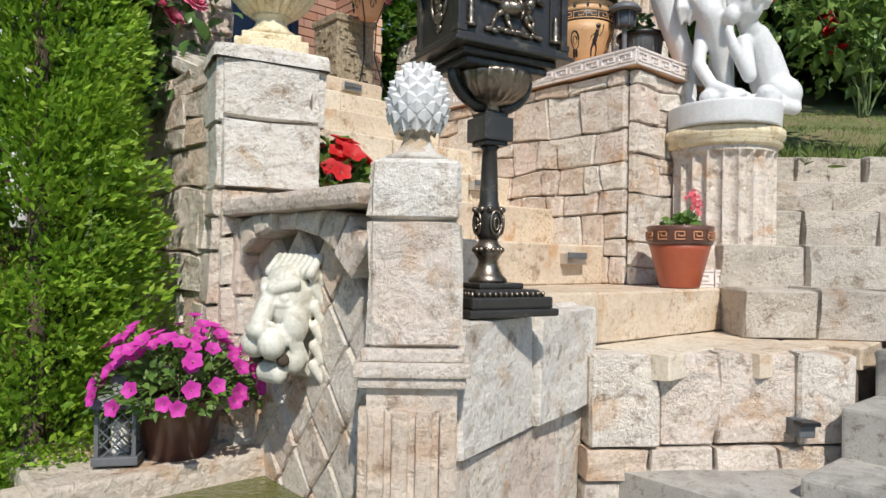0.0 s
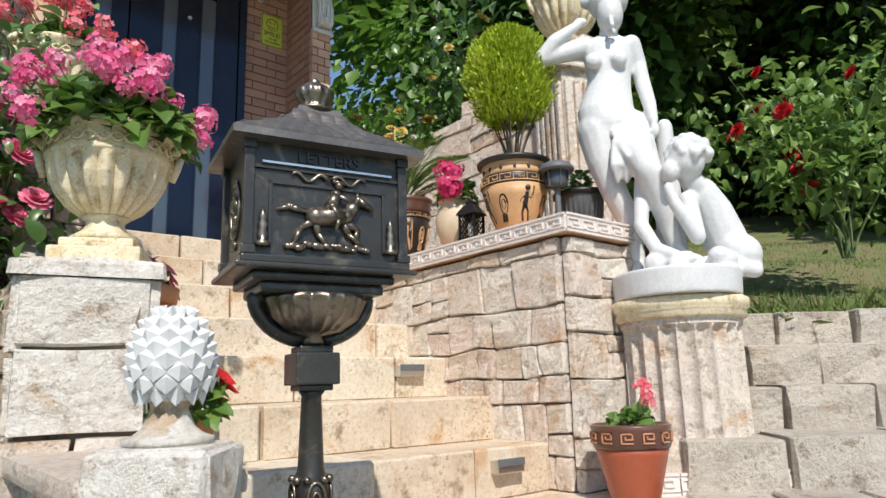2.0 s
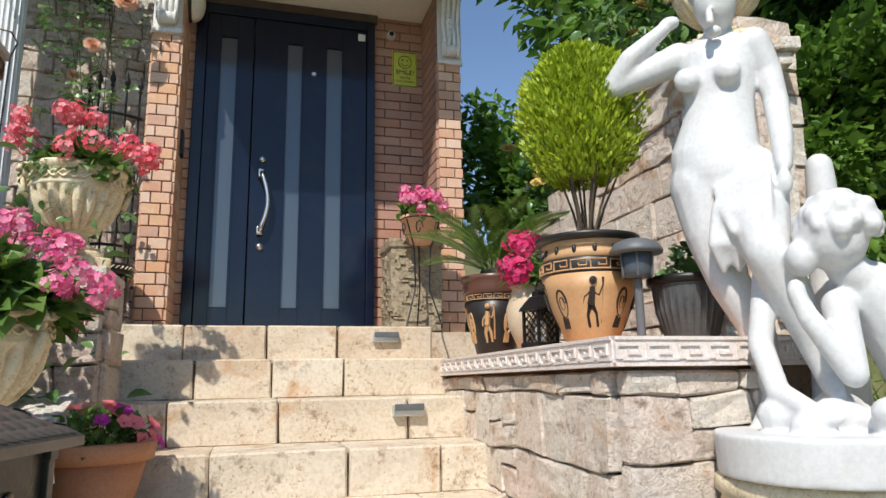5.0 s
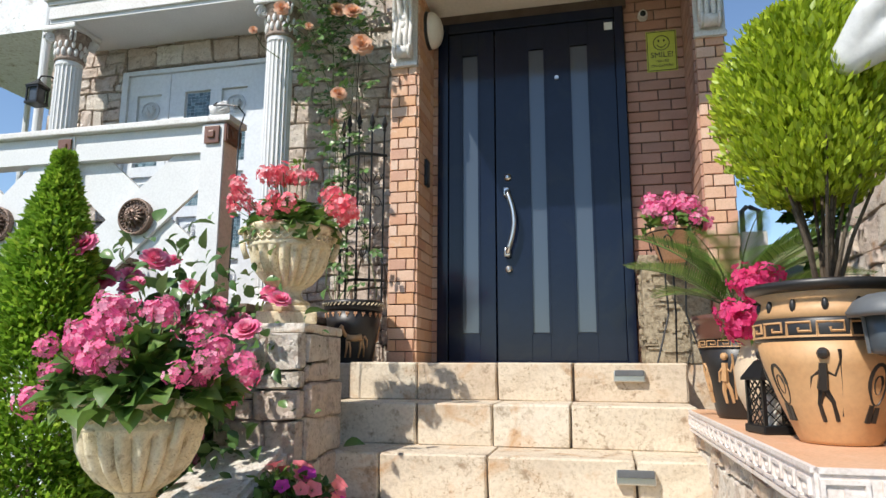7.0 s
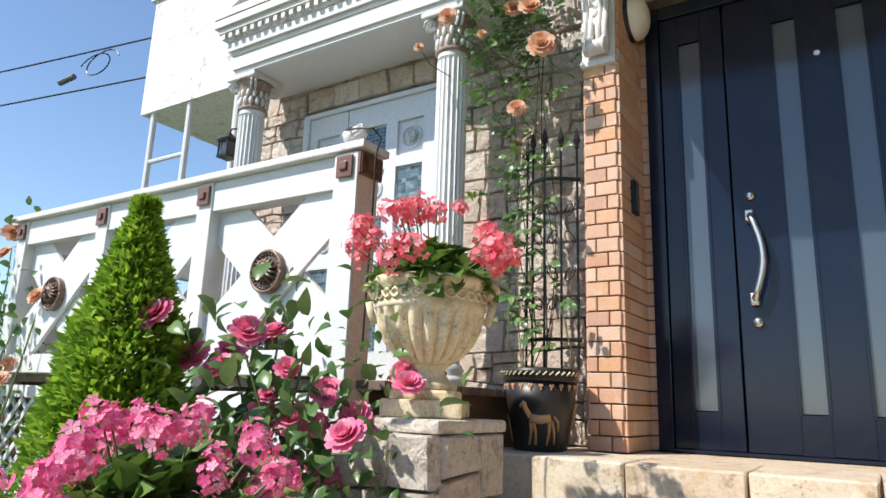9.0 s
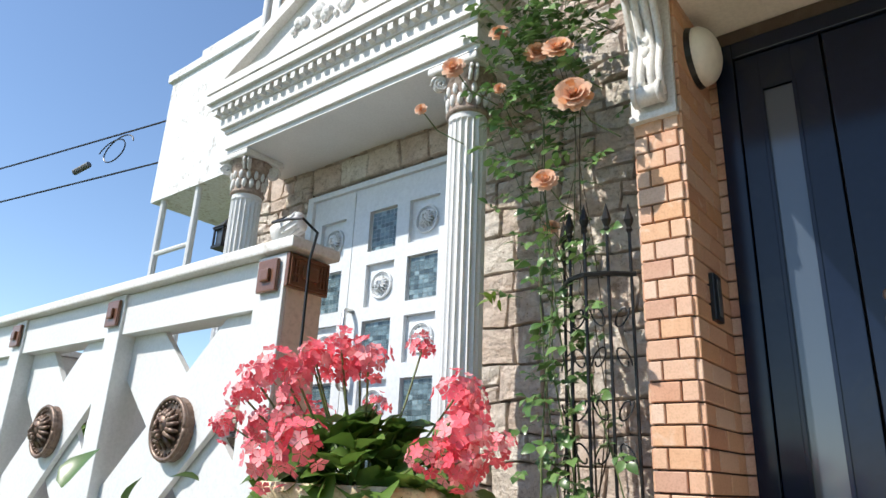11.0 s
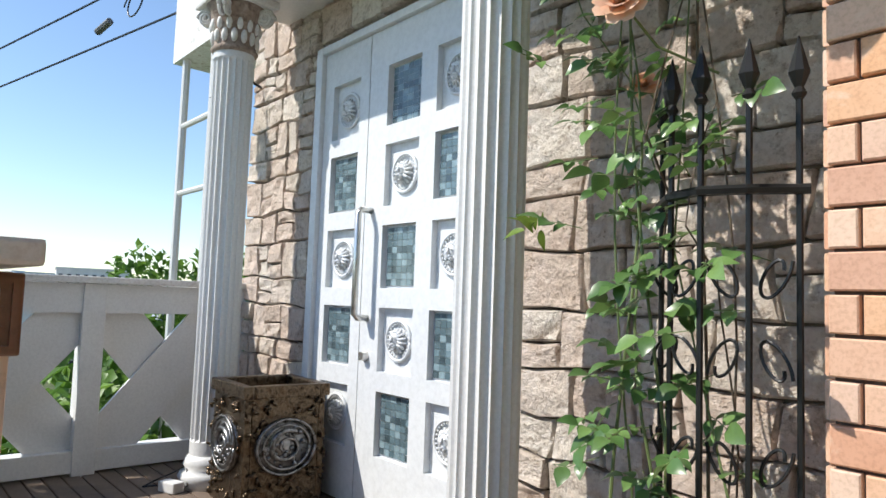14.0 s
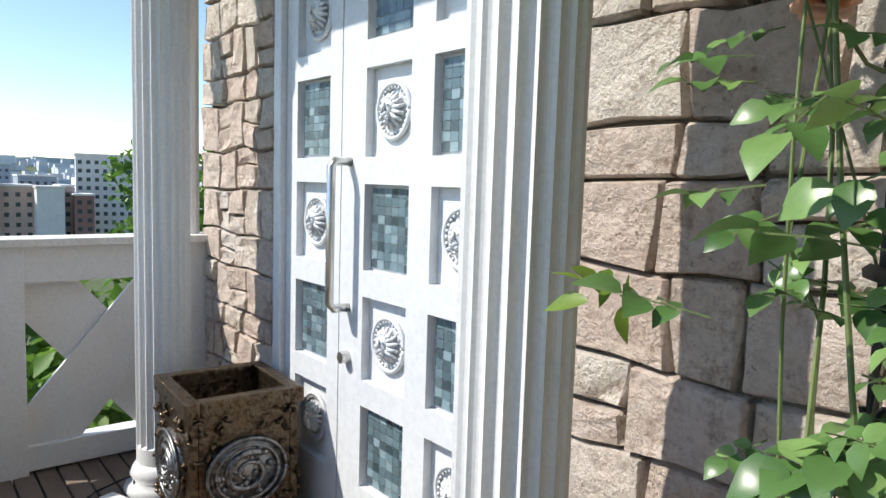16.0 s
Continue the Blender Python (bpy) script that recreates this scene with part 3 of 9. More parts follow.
XX, YY = np.meshgrid(gx, gy)
ZZ = hill(XX, YY)
nx_, ny_ = len(gx), len(gy)
gverts = np.stack([XX.ravel(), YY.ravel(), ZZ.ravel()], 1)
gfaces = []
for j in range(ny_ - 1):
    for i in range(nx_ - 1):
        a = j * nx_ + i
        gfaces.append((a, a + 1, a + nx_ + 1))
        gfaces.append((a, a + nx_ + 1, a + nx_))
ground = link_mesh("ground", mesh_from("ground", gverts, np.array(gfaces)), M_EARTH, None, "green hillside falling away to the town", True)
tagged(ground, "", "ground", "", "structure")

# ---- concrete steps in front ----
bm = bmesh.new()
for k in range(7):
    box(bm, 0.86 + 0.34 * k, 4.2, -1.6, 0.86, -0.3 if k == 0 else 0.17 * k - 0.02, 0.17 * (k + 1) - 0.005, 0.012)
structure("concrete_steps", bm, M_CONCRETE, "worn grey concrete steps with rounded edges", "steps")
structure("gutter", boxes((2.0, 4.2, 0.85, 1.7, 0.0, 0.78)), M_CONCRETE, "grey concrete gutter beside the steps", "gutter")
structure("path", boxes((-3.0, 1.0, -1.6, 1.2, -0.3, 0.0)), M_CONCRETE, "grey concrete path at the foot of the steps", "path")

# ---- stair of stone slabs up to the door ----
SILL = 2.75
stair = structure("stair_core", boxes(*[(1.15, 2.88, 2.09 + 0.33 * k, 4.5, 1.0, 1.58 - 0.02 + 0.195 * k) for k in range(7)]), M_JOINT, "flight of seven broad cream stone steps", "steps")
lengths = random.Random(21)
for k in range(7):
    y0, y1 = 2.07 + 0.328 * k, 2.07 + 0.328 * (k + 1) + 0.03
    z1 = 1.58 + 0.195 * k
    x = 1.12
    if k == 6:
        y1 = y0 + 0.42
    while x < 2.84:
        w = min(lengths.uniform(0.34, 0.62), 2.88 - x)
        if 2.88 - x - w < 0.2:
            w = 2.88 - x
        ob = new("slab", lengths.choice(S_SLAB))
        ob.parent = stair
        dep = y1 - y0
        ob.matrix_basis = pose(x + w / 2, y1, z1 - 0.0975) @ Matrix.Diagonal((w - 0.006, dep + lengths.uniform(0, 0.012), 0.2, 1))
        x += w
porch = structure("porch_floor", boxes((0.78, 3.3, 4.04 + 0.36, 5.2, 2.3, SILL - 0.004)), M_SLAB, "cream stone porch floor before the front door", "floor")
x = 0.72
for w in (0.56, 0.0):
    if w:
        ob = new("slab", S_SLAB[2])
        ob.parent = porch
        ob.matrix_basis = pose(0.92, 4.44, SILL - 0.1) @ Matrix.Diagonal((0.4, 0.36, 0.2, 1))

# ---- lower landings ----
landing = structure("landing_core", prism(prism(bmesh.new(), [(1.6, 1.56), (3.48, 1.56), (3.48, 2.2), (1.6, 2.2)], 0.3, 1.36),
                    [(1.98, 1.46), (2.76, 0.93), (4.2, 0.93), (4.2, 1.7), (1.98, 1.7)], 0.2, 1.15), M_JOINT, "stone landings below the stair", "landing")
rr = random.Random(5)
x = 1.62
while x < 3.3:
    w = min(rr.uniform(0.35, 0.6), 3.34 - x)
    ob = new("slab", rr.choice(S_SLAB))
    ob.parent = landing
    ob.matrix_basis = pose(x + w / 2, 2.10, 1.385 - 0.1) @ Matrix.Diagonal((w - 0.008, 0.56, 0.2, 1))
    x += w
for (fx, fy, fw, fd, tz) in ((2.3, 1.55, 0.5, 0.32, 4), (2.75, 1.56, 0.42, 0.34, -3), (3.2, 1.56, 0.5, 0.36, 2), (2.66, 1.26, 0.46, 0.24, -8), (3.14, 1.22, 0.5, 0.30, 5), (3.66, 1.24, 0.52, 0.34, 0)):
    ob = new("flagstone", rr.choice(S_SLAB))
    ob.parent = landing
    ob.matrix_basis = pose(fx, fy, 1.14, 0, 0, tz) @ Matrix.Diagonal((fw - 0.01, fd - 0.01, 0.09, 1))
lay_stones(landing, S_LIME, (1.96, 1.50), -34.7, 0.98, 0.86, 1.185, (0.32, 0.34), (0.22, 0.4), 0.09, 0.005, 9)
lay_stones(landing, S_LIME, (1.93, 1.49), -34.7, 1.06, 0.30, 0.86, (0.2, 0.3), (0.2, 0.36), 0.07, 0.012, 10)
# the block that carries the mailbox
mblock = structure("wall_mailbox", prism(bmesh.new(), [(1.12, 1.27), (1.95, 1.54), (1.95, 2.1), (1.15, 2.1)], 0.2, 1.32), M_JOINT, "low wall of rough pale stone under the mailbox", "wall")
lay_stones(mblock, S_PALE, (1.10, 1.265), 18, 0.92, 1.0, 1.342, (0.33, 0.35), (0.42, 0.55), 0.07, 0.005, 2)
lay_stones(mblock, S_LIME, (1.10, 1.265), 18, 0.94, 0.3, 1.0, (0.28, 0.36), (0.24, 0.4), 0.05, 0.005, 3)
for fx, fy, fw in ((1.36, 1.62, 0.5), (1.75, 1.72, 0.4)):
    ob = new("flagstone", S_PALE[1])
    ob.parent = mblock
    ob.matrix_basis = pose(fx, fy, 1.292, -90, 0, 18) @ Matrix.Diagonal((fw, 0.052, 0.5, 1))

# ---- ledge wall beside the stair ----
ledge = structure("wall_ledge", boxes((2.90, 3.62, 1.93, 4.6, 0.4, 2.46), (3.62, 4.05, 2.45, 5.3, 0.4, 2.50)), M_JOINT, "rough pale stone retaining wall with a tiled ledge", "wall")
lay_stones(ledge, S_LIME, (2.895, 3.72), -90, 1.78, 1.385, 2.45, (0.11, 0.23), (0.11, 0.27), 0.04, 0.004, 4)
lay_stones(ledge, S_LIME, (2.875, 1.925), 0, 0.55, 1.385, 2.45, (0.13, 0.24), (0.13, 0.29), 0.04, 0.004, 6)
structure("ledge_top", boxes((2.84, 3.62, 1.87, 3.75, 2.46, 2.545), bevel=0.004), M_PEACHCLAY, "tiled ledge top over the stone wall", "ledge")


def key_tile():
    """A tile of 0.1 m with a raised meander and two rims."""
    bm = boxes((-0.05, 0.05, -0.006, 0, -0.042, 0.042), (-0.05, 0.05, -0.012, 0, 0.032, 0.042), (-0.05, 0.05, -0.012, 0, -0.042, -0.032))
    t = 0.008
    for x0, x1, z0, z1 in ((-0.05, -0.042, -0.022, 0.022), (-0.042, 0.03, 0.014, 0.022), (0.022, 0.03, -0.010, 0.014), (-0.012, 0.022, -0.010, -0.002), (-0.012, -0.004, -0.002, 0.006), (-0.042, -0.028, -0.022, -0.014), (-0.028, 0.05, -0.026, -0.018)):
        box(bm, x0, x1, -0.013, -0.005, z0, z1)
    me = bpy.data.meshes.new("key_tile")
    bm.to_mesh(me)
    bm.free()
    return me


KEY = key_tile()
KEY.materials.append(material("pink_white_tile", [(0.74, 0.64, 0.58), (0.80, 0.74, 0.70)], (0.5, 0.38, 0.3), 90, 12, 0.5, 0.2, 0.002, stain_at=(0.62, 0.8), stain_scale=14))
for i in range(18):
    ob = new("key_tile", KEY)
    ob.parent = ledge
    ob.matrix_basis = pose(2.84, 1.92 + 0.1 * i, 2.503, 0, 0, -90)
for i in range(7):
    ob = new("key_tile", KEY)
    ob.parent = ledge
    ob.matrix_basis = pose(2.89 + 0.1 * i, 1.87, 2.503)
# rear wall with a sloping top, behind the pots
bm = bmesh.new()
q = [(2.62, 4.10), (3.2, 4.08), (3.8, 3.86), (4.5, 3.72), (5.3, 3.6)]
lo = [bm.verts.new((4.0, y, 2.3)) for y, z in q]
hi = [bm.verts.new((4.0, y, z)) for y, z in q]
lo2 = [bm.verts.new((4.3, y, 2.3)) for y, z in q]
hi2 = [bm.verts.new((4.3, y, z)) for y, z in q]
for i in range(len(q) - 1):
    for a, b in ((lo, hi), (hi, hi2), (hi2, lo2)):
        bm.faces.new((a[i], a[i + 1], b[i + 1], b[i]))
bm.faces.new((lo[0], hi[0], hi2[0], lo2[0]))
bmesh.ops.recalc_face_normals(bm, faces=bm.faces)
rear = structure("wall_rear", bm, M_JOINT, "rough stone wall with a sloping top", "wall")
lay_stones(rear, S_LIME, (4.0, 5.3), -90, 2.68, 2.5, 4.1, (0.15, 0.26), (0.2, 0.42), 0.06, 0.008, 12, top=lambda c: np.interp(5.3 - c, [p[0] for p in q], [p[1] for p in q]) + 0.05)
lay_stones(rear, S_LIME, (4.0, 2.62), 0, 0.3, 2.5, 4.1, (0.15, 0.24), (0.15, 0.3), 0.05, 0.008, 14)

# ---- garden steps and lawn ----
gs = structure("garden_steps_core", prism(bmesh.new(), [(3.3, 0.6), (3.5, 0.6), (3.5, 1.3), (3.3, 1.3)], 0.2, 1.2), M_JOINT, "weathered stone garden steps", "steps")
E_DIR, U_DIR = Vector((0.70, -0.714)), Vector((0.714, 0.70))
rg = random.Random(31)
for k in range(5):
    p0 = Vector((3.66, 1.55)) + U_DIR * 0.36 * (k - 2)
    z1 = 1.40 + 0.195 * k
    u = -0.42 if k < 4 else -0.9
    while u < 2.6:
        w = rg.uniform(0.3, 0.55)
        c = p0 + E_DIR * (u + w / 2) + U_DIR * 0.44
        ob = new("slab", rg.choice(S_GREY))
        ob.parent = gs
        ob.matrix_basis = pose(c.x, c.y, z1 - 0.11, 0, 0, math.degrees(math.atan2(E_DIR.y, E_DIR.x))) @ Matrix.Diagonal((w - 0.012, 0.46 + rg.uniform(-0.02, 0.02), 0.215, 1))
        u += w
lx = np.linspace(3.4, 16, 40)
ly = np.linspace(-8, 16, 60)


def lawn_z(x, y):
    s = (x - 3.66) * 0.714 + (y - 1.55) * 0.70
    return 2.05 + np.clip(s - 0.75, 0, None) * 0.30 - np.clip(0.75 - s, 0, 3) * 1.5 + 0.03 * np.sin(3 * x + 2 * y)


LX, LY = np.meshgrid(lx, ly)
lv = np.stack([LX.ravel(), LY.ravel(), lawn_z(LX, LY).ravel()], 1)
lf = []
for j in range(len(ly) - 1):
    for i in range(len(lx) - 1):
        a = j * len(lx) + i
        lf += [(a, a + 1, a + len(lx) + 1), (a, a + len(lx) + 1, a + len(lx))]
lawn = link_mesh("lawn", mesh_from("lawn", lv, np.array(lf)), M_GRASSGROUND, None, "sloping garden lawn with bare patches", True)
tagged(lawn, "", "lawn", "", "structure")
n = 26000
px = RNG.uniform(3.8, 9.5, n)
py = RNG.uniform(-2.5, 7, n)
keep = (px - 3.66) * 0.714 + (py - 1.55) * 0.70 > 0.95
px, py = px[keep], py[keep]
n = len(px)
cen = np.stack([px, py, lawn_z(px, py) - 0.01], 1)
d = RNG.normal(size=(n, 3)) * 0.45 + np.array([0, 0, 1.0])
near = np.exp(-((px - 3.66) * 0.714 + (py - 1.55) * 0.70 - 0.95) / 0.5)
L = (0.05 + 0.10 * near) * RNG.uniform(0.6, 1.4, n)
v, f = leaf_mesh(cen, L, 0.008 + 0.010 * near, d, rand_dirs(n), shape="blade")
tagged(link_mesh("grass", mesh_from("grass", v, f), L_GRASS, None, "tufts of green grass on the garden slope"), "", "grass", "", "stuff")

# ---- left wall of the stair, pedestals, fountain ----
leftw = structure("wall_stair_side", prism(prism(bmesh.new(), [(0.98, 2.2), (1.2, 2.1), (1.2, 4.1), (0.98, 4.1)], 0.2, 2.12), [(1.02, 3.08), (1.26, 3.08), (1.26, 3.44), (1.02, 3.44)], 0.3, 2.84), M_JOINT, "rough pale stone wall beside the stair", "wall")
lay_stones(leftw, S_LIME, (0.985, 3.05), -90, 0.80, 0.9, 2.2, (0.15, 0.24), (0.16, 0.30), 0.05, 0.006, 15)
lay_stones(leftw, S_FACADE, (0.93, 3.07), 0, 0.37, 1.6, 2.86, (0.14, 0.2), (0.14, 0.24), 0.05, 0.006, 16)
lay_stones(leftw, S_FACADE, (1.27, 3.07), 90, 0.38, 1.9, 2.86, (0.14, 0.2), (0.14, 0.24), 0.045, 0.006, 17)
lay_stones(leftw, S_FACADE, (0.98, 3.44), -90, 0.38, 1.6, 2.86, (0.14, 0.2), (0.14, 0.24), 0.045, 0.006, 18)
bm = bmesh.new()
box(bm, 0.93, 1.30, 3.05, 3.47, 2.86, 2.90, 0.012)
structure("pedestal_cap", bm, M_LIME, "flat stone cap of the rear urn pillar", "cap")
# sloping pale coping between the pedestals
bm = bmesh.new()
vs = [bm.verts.new(p) for p in ((0.94, 3.05, 2.34), (1.26, 3.05, 2.34), (1.26, 2.42, 2.10), (0.94, 2.42, 2.10), (0.94, 3.05, 2.42), (1.26, 3.05, 2.42), (1.26, 2.42, 2.19), (0.94, 2.42, 2.19))]
for idx in ((0, 1, 2, 3), (7, 6, 5, 4), (0, 4, 5, 1), (1, 5, 6, 2), (2, 6, 7, 3), (3, 7, 4, 0)):
    bm.faces.new([vs[i] for i in idx])
bmesh.ops.recalc_face_normals(bm, faces=bm.faces)
bmesh.ops.bevel(bm, geom=bm.edges[:], offset=0.02, segments=2, affect="EDGES")
structure("coping_slope", bm, M_WHITESTONE, "sloping pale stone coping", "coping")
ped = structure("wall_urn_pedestal", boxes((-0.15, 0.15, -0.15, 0.15, 0.3, 2.15)), M_JOINT, "stone pedestal under the front urn", "pedestal")
ped.matrix_world = pose(1.10, 2.30, 0, 0, 0, -12)
for ang, ofs in ((0, (-0.17, -0.15)), (90, (0.15, -0.17)), (-90, (-0.15, 0.17))):
    lay_stones(ped, S_PALE, ofs, ang, 0.34, 1.72, 2.16, (0.21, 0.23), (0.34, 0.4), 0.035, 0.012, 20 + ang)
    lay_stones(ped, S_LIME, ofs, ang, 0.34, 0.6, 1.72, (0.15, 0.22), (0.15, 0.22), 0.04, 0.012, 40 + ang)
ob = new("slab", S_PALE[0])
ob.parent = ped
ob.matrix_basis = pose(0, 0, 2.155, -90) @ Matrix.Diagonal((0.385, 0.05, 0.385, 1))
fount = structure("wall_fountain", boxes((1.02, 1.2, 1.36, 2.2, 0.2, 1.625)), M_JOINT, "fountain wall of broken stone pieces", "wall")
lay_stones(fount, S_LIME, (1.02, 2.22), -90, 0.12, 0.7, 1.625, (0.16, 0.26), (0.12, 0.13), 0.09, 0.005, 24)
# segmental arch of wedge stones over the spout, and lozenge stones under it
ARCH_Y, ARCH_Z, ARCH_R = 1.79, 1.075, 0.506
ra = random.Random(8)
cutsa = [-0.76, -0.55, -0.33, -0.10, 0.12, 0.34, 0.54, 0.76]
for a0, a1 in zip(cutsa, cutsa[1:]):
    r0, r1 = ARCH_R + ra.uniform(-0.012, 0.012), ARCH_R + 0.115
    bm = bmesh.new()
    fr = 0.93 + ra.uniform(-0.012, 0.015)
    corner = []
    for a, r in ((a0 + 0.012, r0), (a1 - 0.012, r0), (a1 - 0.010, r1), (a0 + 0.010, r1)):
        z = min(ARCH_Z + r * math.cos(a), 1.624)
        corner.append((ARCH_Y - r * math.sin(a) + ra.uniform(-0.006, 0.006), z))
    front = [bm.verts.new((fr + ra.uniform(-0.008, 0.008), y, z)) for y, z in corner]
    back = [bm.verts.new((1.03, y, z)) for y, z in corner]
    bm.faces.new(front)
    for k in range(4):
        bm.faces.new((front[k], front[(k + 1) % 4], back[(k + 1) % 4], back[k]))
    bmesh.ops.recalc_face_normals(bm, faces=bm.faces)
    bmesh.ops.bevel(bm, geom=[e for e in bm.edges if all(v in front for v in e.verts)], offset=0.010, segments=1, affect="EDGES")
    part("stone", bm, M_LIME, fount)
lozenges = []
for k in range(4):
    bm = bmesh.new()
    ring = [(0.0, -0.105), (0.088, 0.0), (0.0, 0.105), (-0.088, 0.0)]
    lo_ = [bm.verts.new((0.004, y, z)) for y, z in ring]
    mid_ = [bm.verts.new((-0.016 + ra.uniform(-0.004, 0.004), y * 0.985, z * 0.985)) for y, z in ring]
    top_ = [bm.verts.new((-0.024 + ra.uniform(-0.005, 0.005), y * 0.90, z * 0.90)) for y, z in ring]
    for a_, b_ in ((lo_, mid_), (mid_, top_)):
        for q_ in range(4):
            bm.faces.new((a_[q_], a_[(q_ + 1) % 4], b_[(q_ + 1) % 4], b_[q_]))
    bm.faces.new(top_)
    bmesh.ops.recalc_face_normals(bm, faces=bm.faces)
    me = bpy.data.meshes.new("lozenge_stone")
    bm.to_mesh(me)
    bm.free()
    me.materials.append(M_LIME)
    lozenges.append(me)
for row in range(9):
    for k in range(6):
        y = 1.44 + 0.182 * (k + 0.5 * (row % 2)) - 0.09
        z = 0.72 + 0.109 * row
        if 1.42 < y < 2.14 and math.hypot(y - ARCH_Y, z - ARCH_Z) < ARCH_R - 0.02 + 0.3 * (z < 1.2):
            link_mesh("stone", ra.choice(lozenges), None, fount, "", False, pose(1.02, y, z, ra.uniform(-4, 4), 0, 0))
bm = bmesh.new()
box(bm, 0.90, 1.22, 1.36, 2.16, 1.626, 1.682, 0.018)
structure("fountain_coping", bm, M_LIME, "stone coping over the fountain wall", "coping")
# pillar with the cone finial
pil = structure("wall_cone_pillar", boxes((-0.105, 0.105, -0.105, 0.105, 0.2, 1.20)), M_LIME, "weathered fluted stone pillar of the fountain", "pillar")
pil.matrix_world = pose(1.045, 1.31, 0, 0, 0, -40)
part("capital", boxes((-0.125, 0.125, -0.125, 0.125, 1.20, 1.225), (-0.135, 0.135, -0.135, 0.135, 1.225, 1.26), (-0.12, 0.12, -0.12, 0.12, 1.26, 1.29), bevel=0.008), M_LIME, pil)
part("shaft", boxes(*[(-0.10 + 0.055 * i, -0.062 + 0.055 * i, -0.125, -0.10, 0.2, 1.15) for i in range(4)], *[(-0.125, -0.1, -0.10 + 0.055 * i, -0.062 + 0.055 * i, 0.2, 1.15) for i in range(4)], bevel=0.006), M_LIME, pil)
for ang, ofs in ((0, (-0.105, -0.09)), (90, (0.09, -0.105)), (-90, (-0.09, 0.105))):
    lay_stones(pil, S_LIME, ofs, ang, 0.21, 1.29, 1.59, (0.3, 0.3), (0.21, 0.22), 0.02, 0.004, 50 + ang)
    lay_stones(pil, S_PALE, ofs, ang, 0.21, 1.59, 1.73, (0.15, 0.15), (0.21, 0.22), 0.018, 0.004, 60 + ang)
part("core", boxes((-0.09, 0.09, -0.09, 0.09, 1.29, 1.735), bevel=0.01), M_WHITESTONE, pil)
# basin
basin = structure("fountain_basin", boxes((0.36, 1.02, 1.22, 1.30, 0.2, 0.86), (0.30, 0.38, 1.22, 2.16, 0.2, 0.86), (0.36, 1.02, 2.0, 2.5, 0.2, 0.88), bevel=0.012), M_LIME, "stone fountain basin with a low rim", "basin")
tagged(part("pond_water", boxes((0.37, 1.0, 1.29, 2.01, 0.5, 0.80)), M_WATER, None, "yellow-green rippling water in the basin"), "", "water", "", "structure")

# ---- house: facade, porch, doors ----
FY = 4.95
wall_n = structure("wall_facade", boxes((-1.90, -1.22, FY, 5.4, 0, 7.6), (0.11, 1.14, FY, 5.4, 0, 7.6), (-1.22, 0.11, FY, 5.4, 5.08, 7.6), (-1.22, 0.11, FY + 0.1, 5.4, 0, 5.08)), M_JOINT, "house wall faced with rough beige stone", "wall")
lay_stones(wall_n, S_FACADE, (0.13, FY), 0, 1.01, 2.75, 6.0, (0.10, 0.19), (0.12, 0.27), 0.035, 0.007, 71)
lay_stones(wall_n, S_FACADE, (-1.92, FY), 0, 0.70, 2.95, 6.2, (0.09, 0.19), (0.10, 0.22), 0.035, 0.007, 72)
lay_stones(wall_n, S_FACADE, (-1.20, FY), 0, 1.31, 5.09, 5.62, (0.15, 0.26), (0.16, 0.36), 0.035, 0.007, 73)
lay_stones(wall_n, S_FACADE, (-1.93, 6.6), -90, 1.62, 2.2, 6.9, (0.14, 0.24), (0.18, 0.36), 0.03, 0.007, 74)
structure("wall_house_side", boxes((-1.88, -1.5, 5.4, 9.5, 0, 7.6)), M_JOINT, "side wall of the house", "wall")
structure("wall_house_upper", boxes((-1.86, 3.3, 5.08, 9.5, 5.6, 8.4)), M_STUCCO, "white stucco upper storey", "wall")
structure("wall_porch_back", boxes((1.14, 1.40, 5.06, 5.4, 2.2, 5.7), (1.36, 2.72, 5.09, 5.4, 2.2, 5.7), (2.70, 3.30, 5.06, 5.4, 2.2, 5.7), (3.1, 3.3, 5.06, 9.5, 1.5, 5.7)), M_MORTAR, "porch wall behind the brick facing", "wall")

BH = 0.0735


def brick_mesh(w, mat):
    bm = boxes((-w / 2 + 0.0035, w / 2 - 0.0035, -0.012, 0.02, -BH / 2 + 0.0035, BH / 2 - 0.0035))
    es = [e for e in bm.edges if all(v.co.y < 0 for v in e.verts)]
    bmesh.ops.bevel(bm, geom=es, offset=0.003, segments=1, affect="EDGES")
    me = bpy.data.meshes.new("brick")
    bm.to_mesh(me)
    bm.free()
    me.materials.append(mat)
    return me


BRICKS = {}


def lay_bricks(parent, at, along, length, z0, z1, unit, mat, seed=0, shift=0.5):
    """Courses in running bond on a face; unit is the brick's length."""
    ca, sa = math.cos(radians(along)), math.sin(radians(along))
    z, row = z0, 0
    while z < z1 - 0.03:
        u = -unit * shift if row % 2 else 0.0
        while u < length - 0.01:
            a, b = max(u, 0.0), min(u + unit, length)
            if b - a > 0.02:
                key = (round(b - a, 3), mat.name)
                if key not in BRICKS:
                    BRICKS[key] = brick_mesh(b - a, mat)
                c = (a + b) / 2
                ob = new("brick", BRICKS[key])
                ob.parent = parent
                ob.matrix_basis = pose(at[0] + ca * c, at[1] + sa * c, z + BH / 2, 0, 0, along)
            u += unit
        z += BH
        row += 1


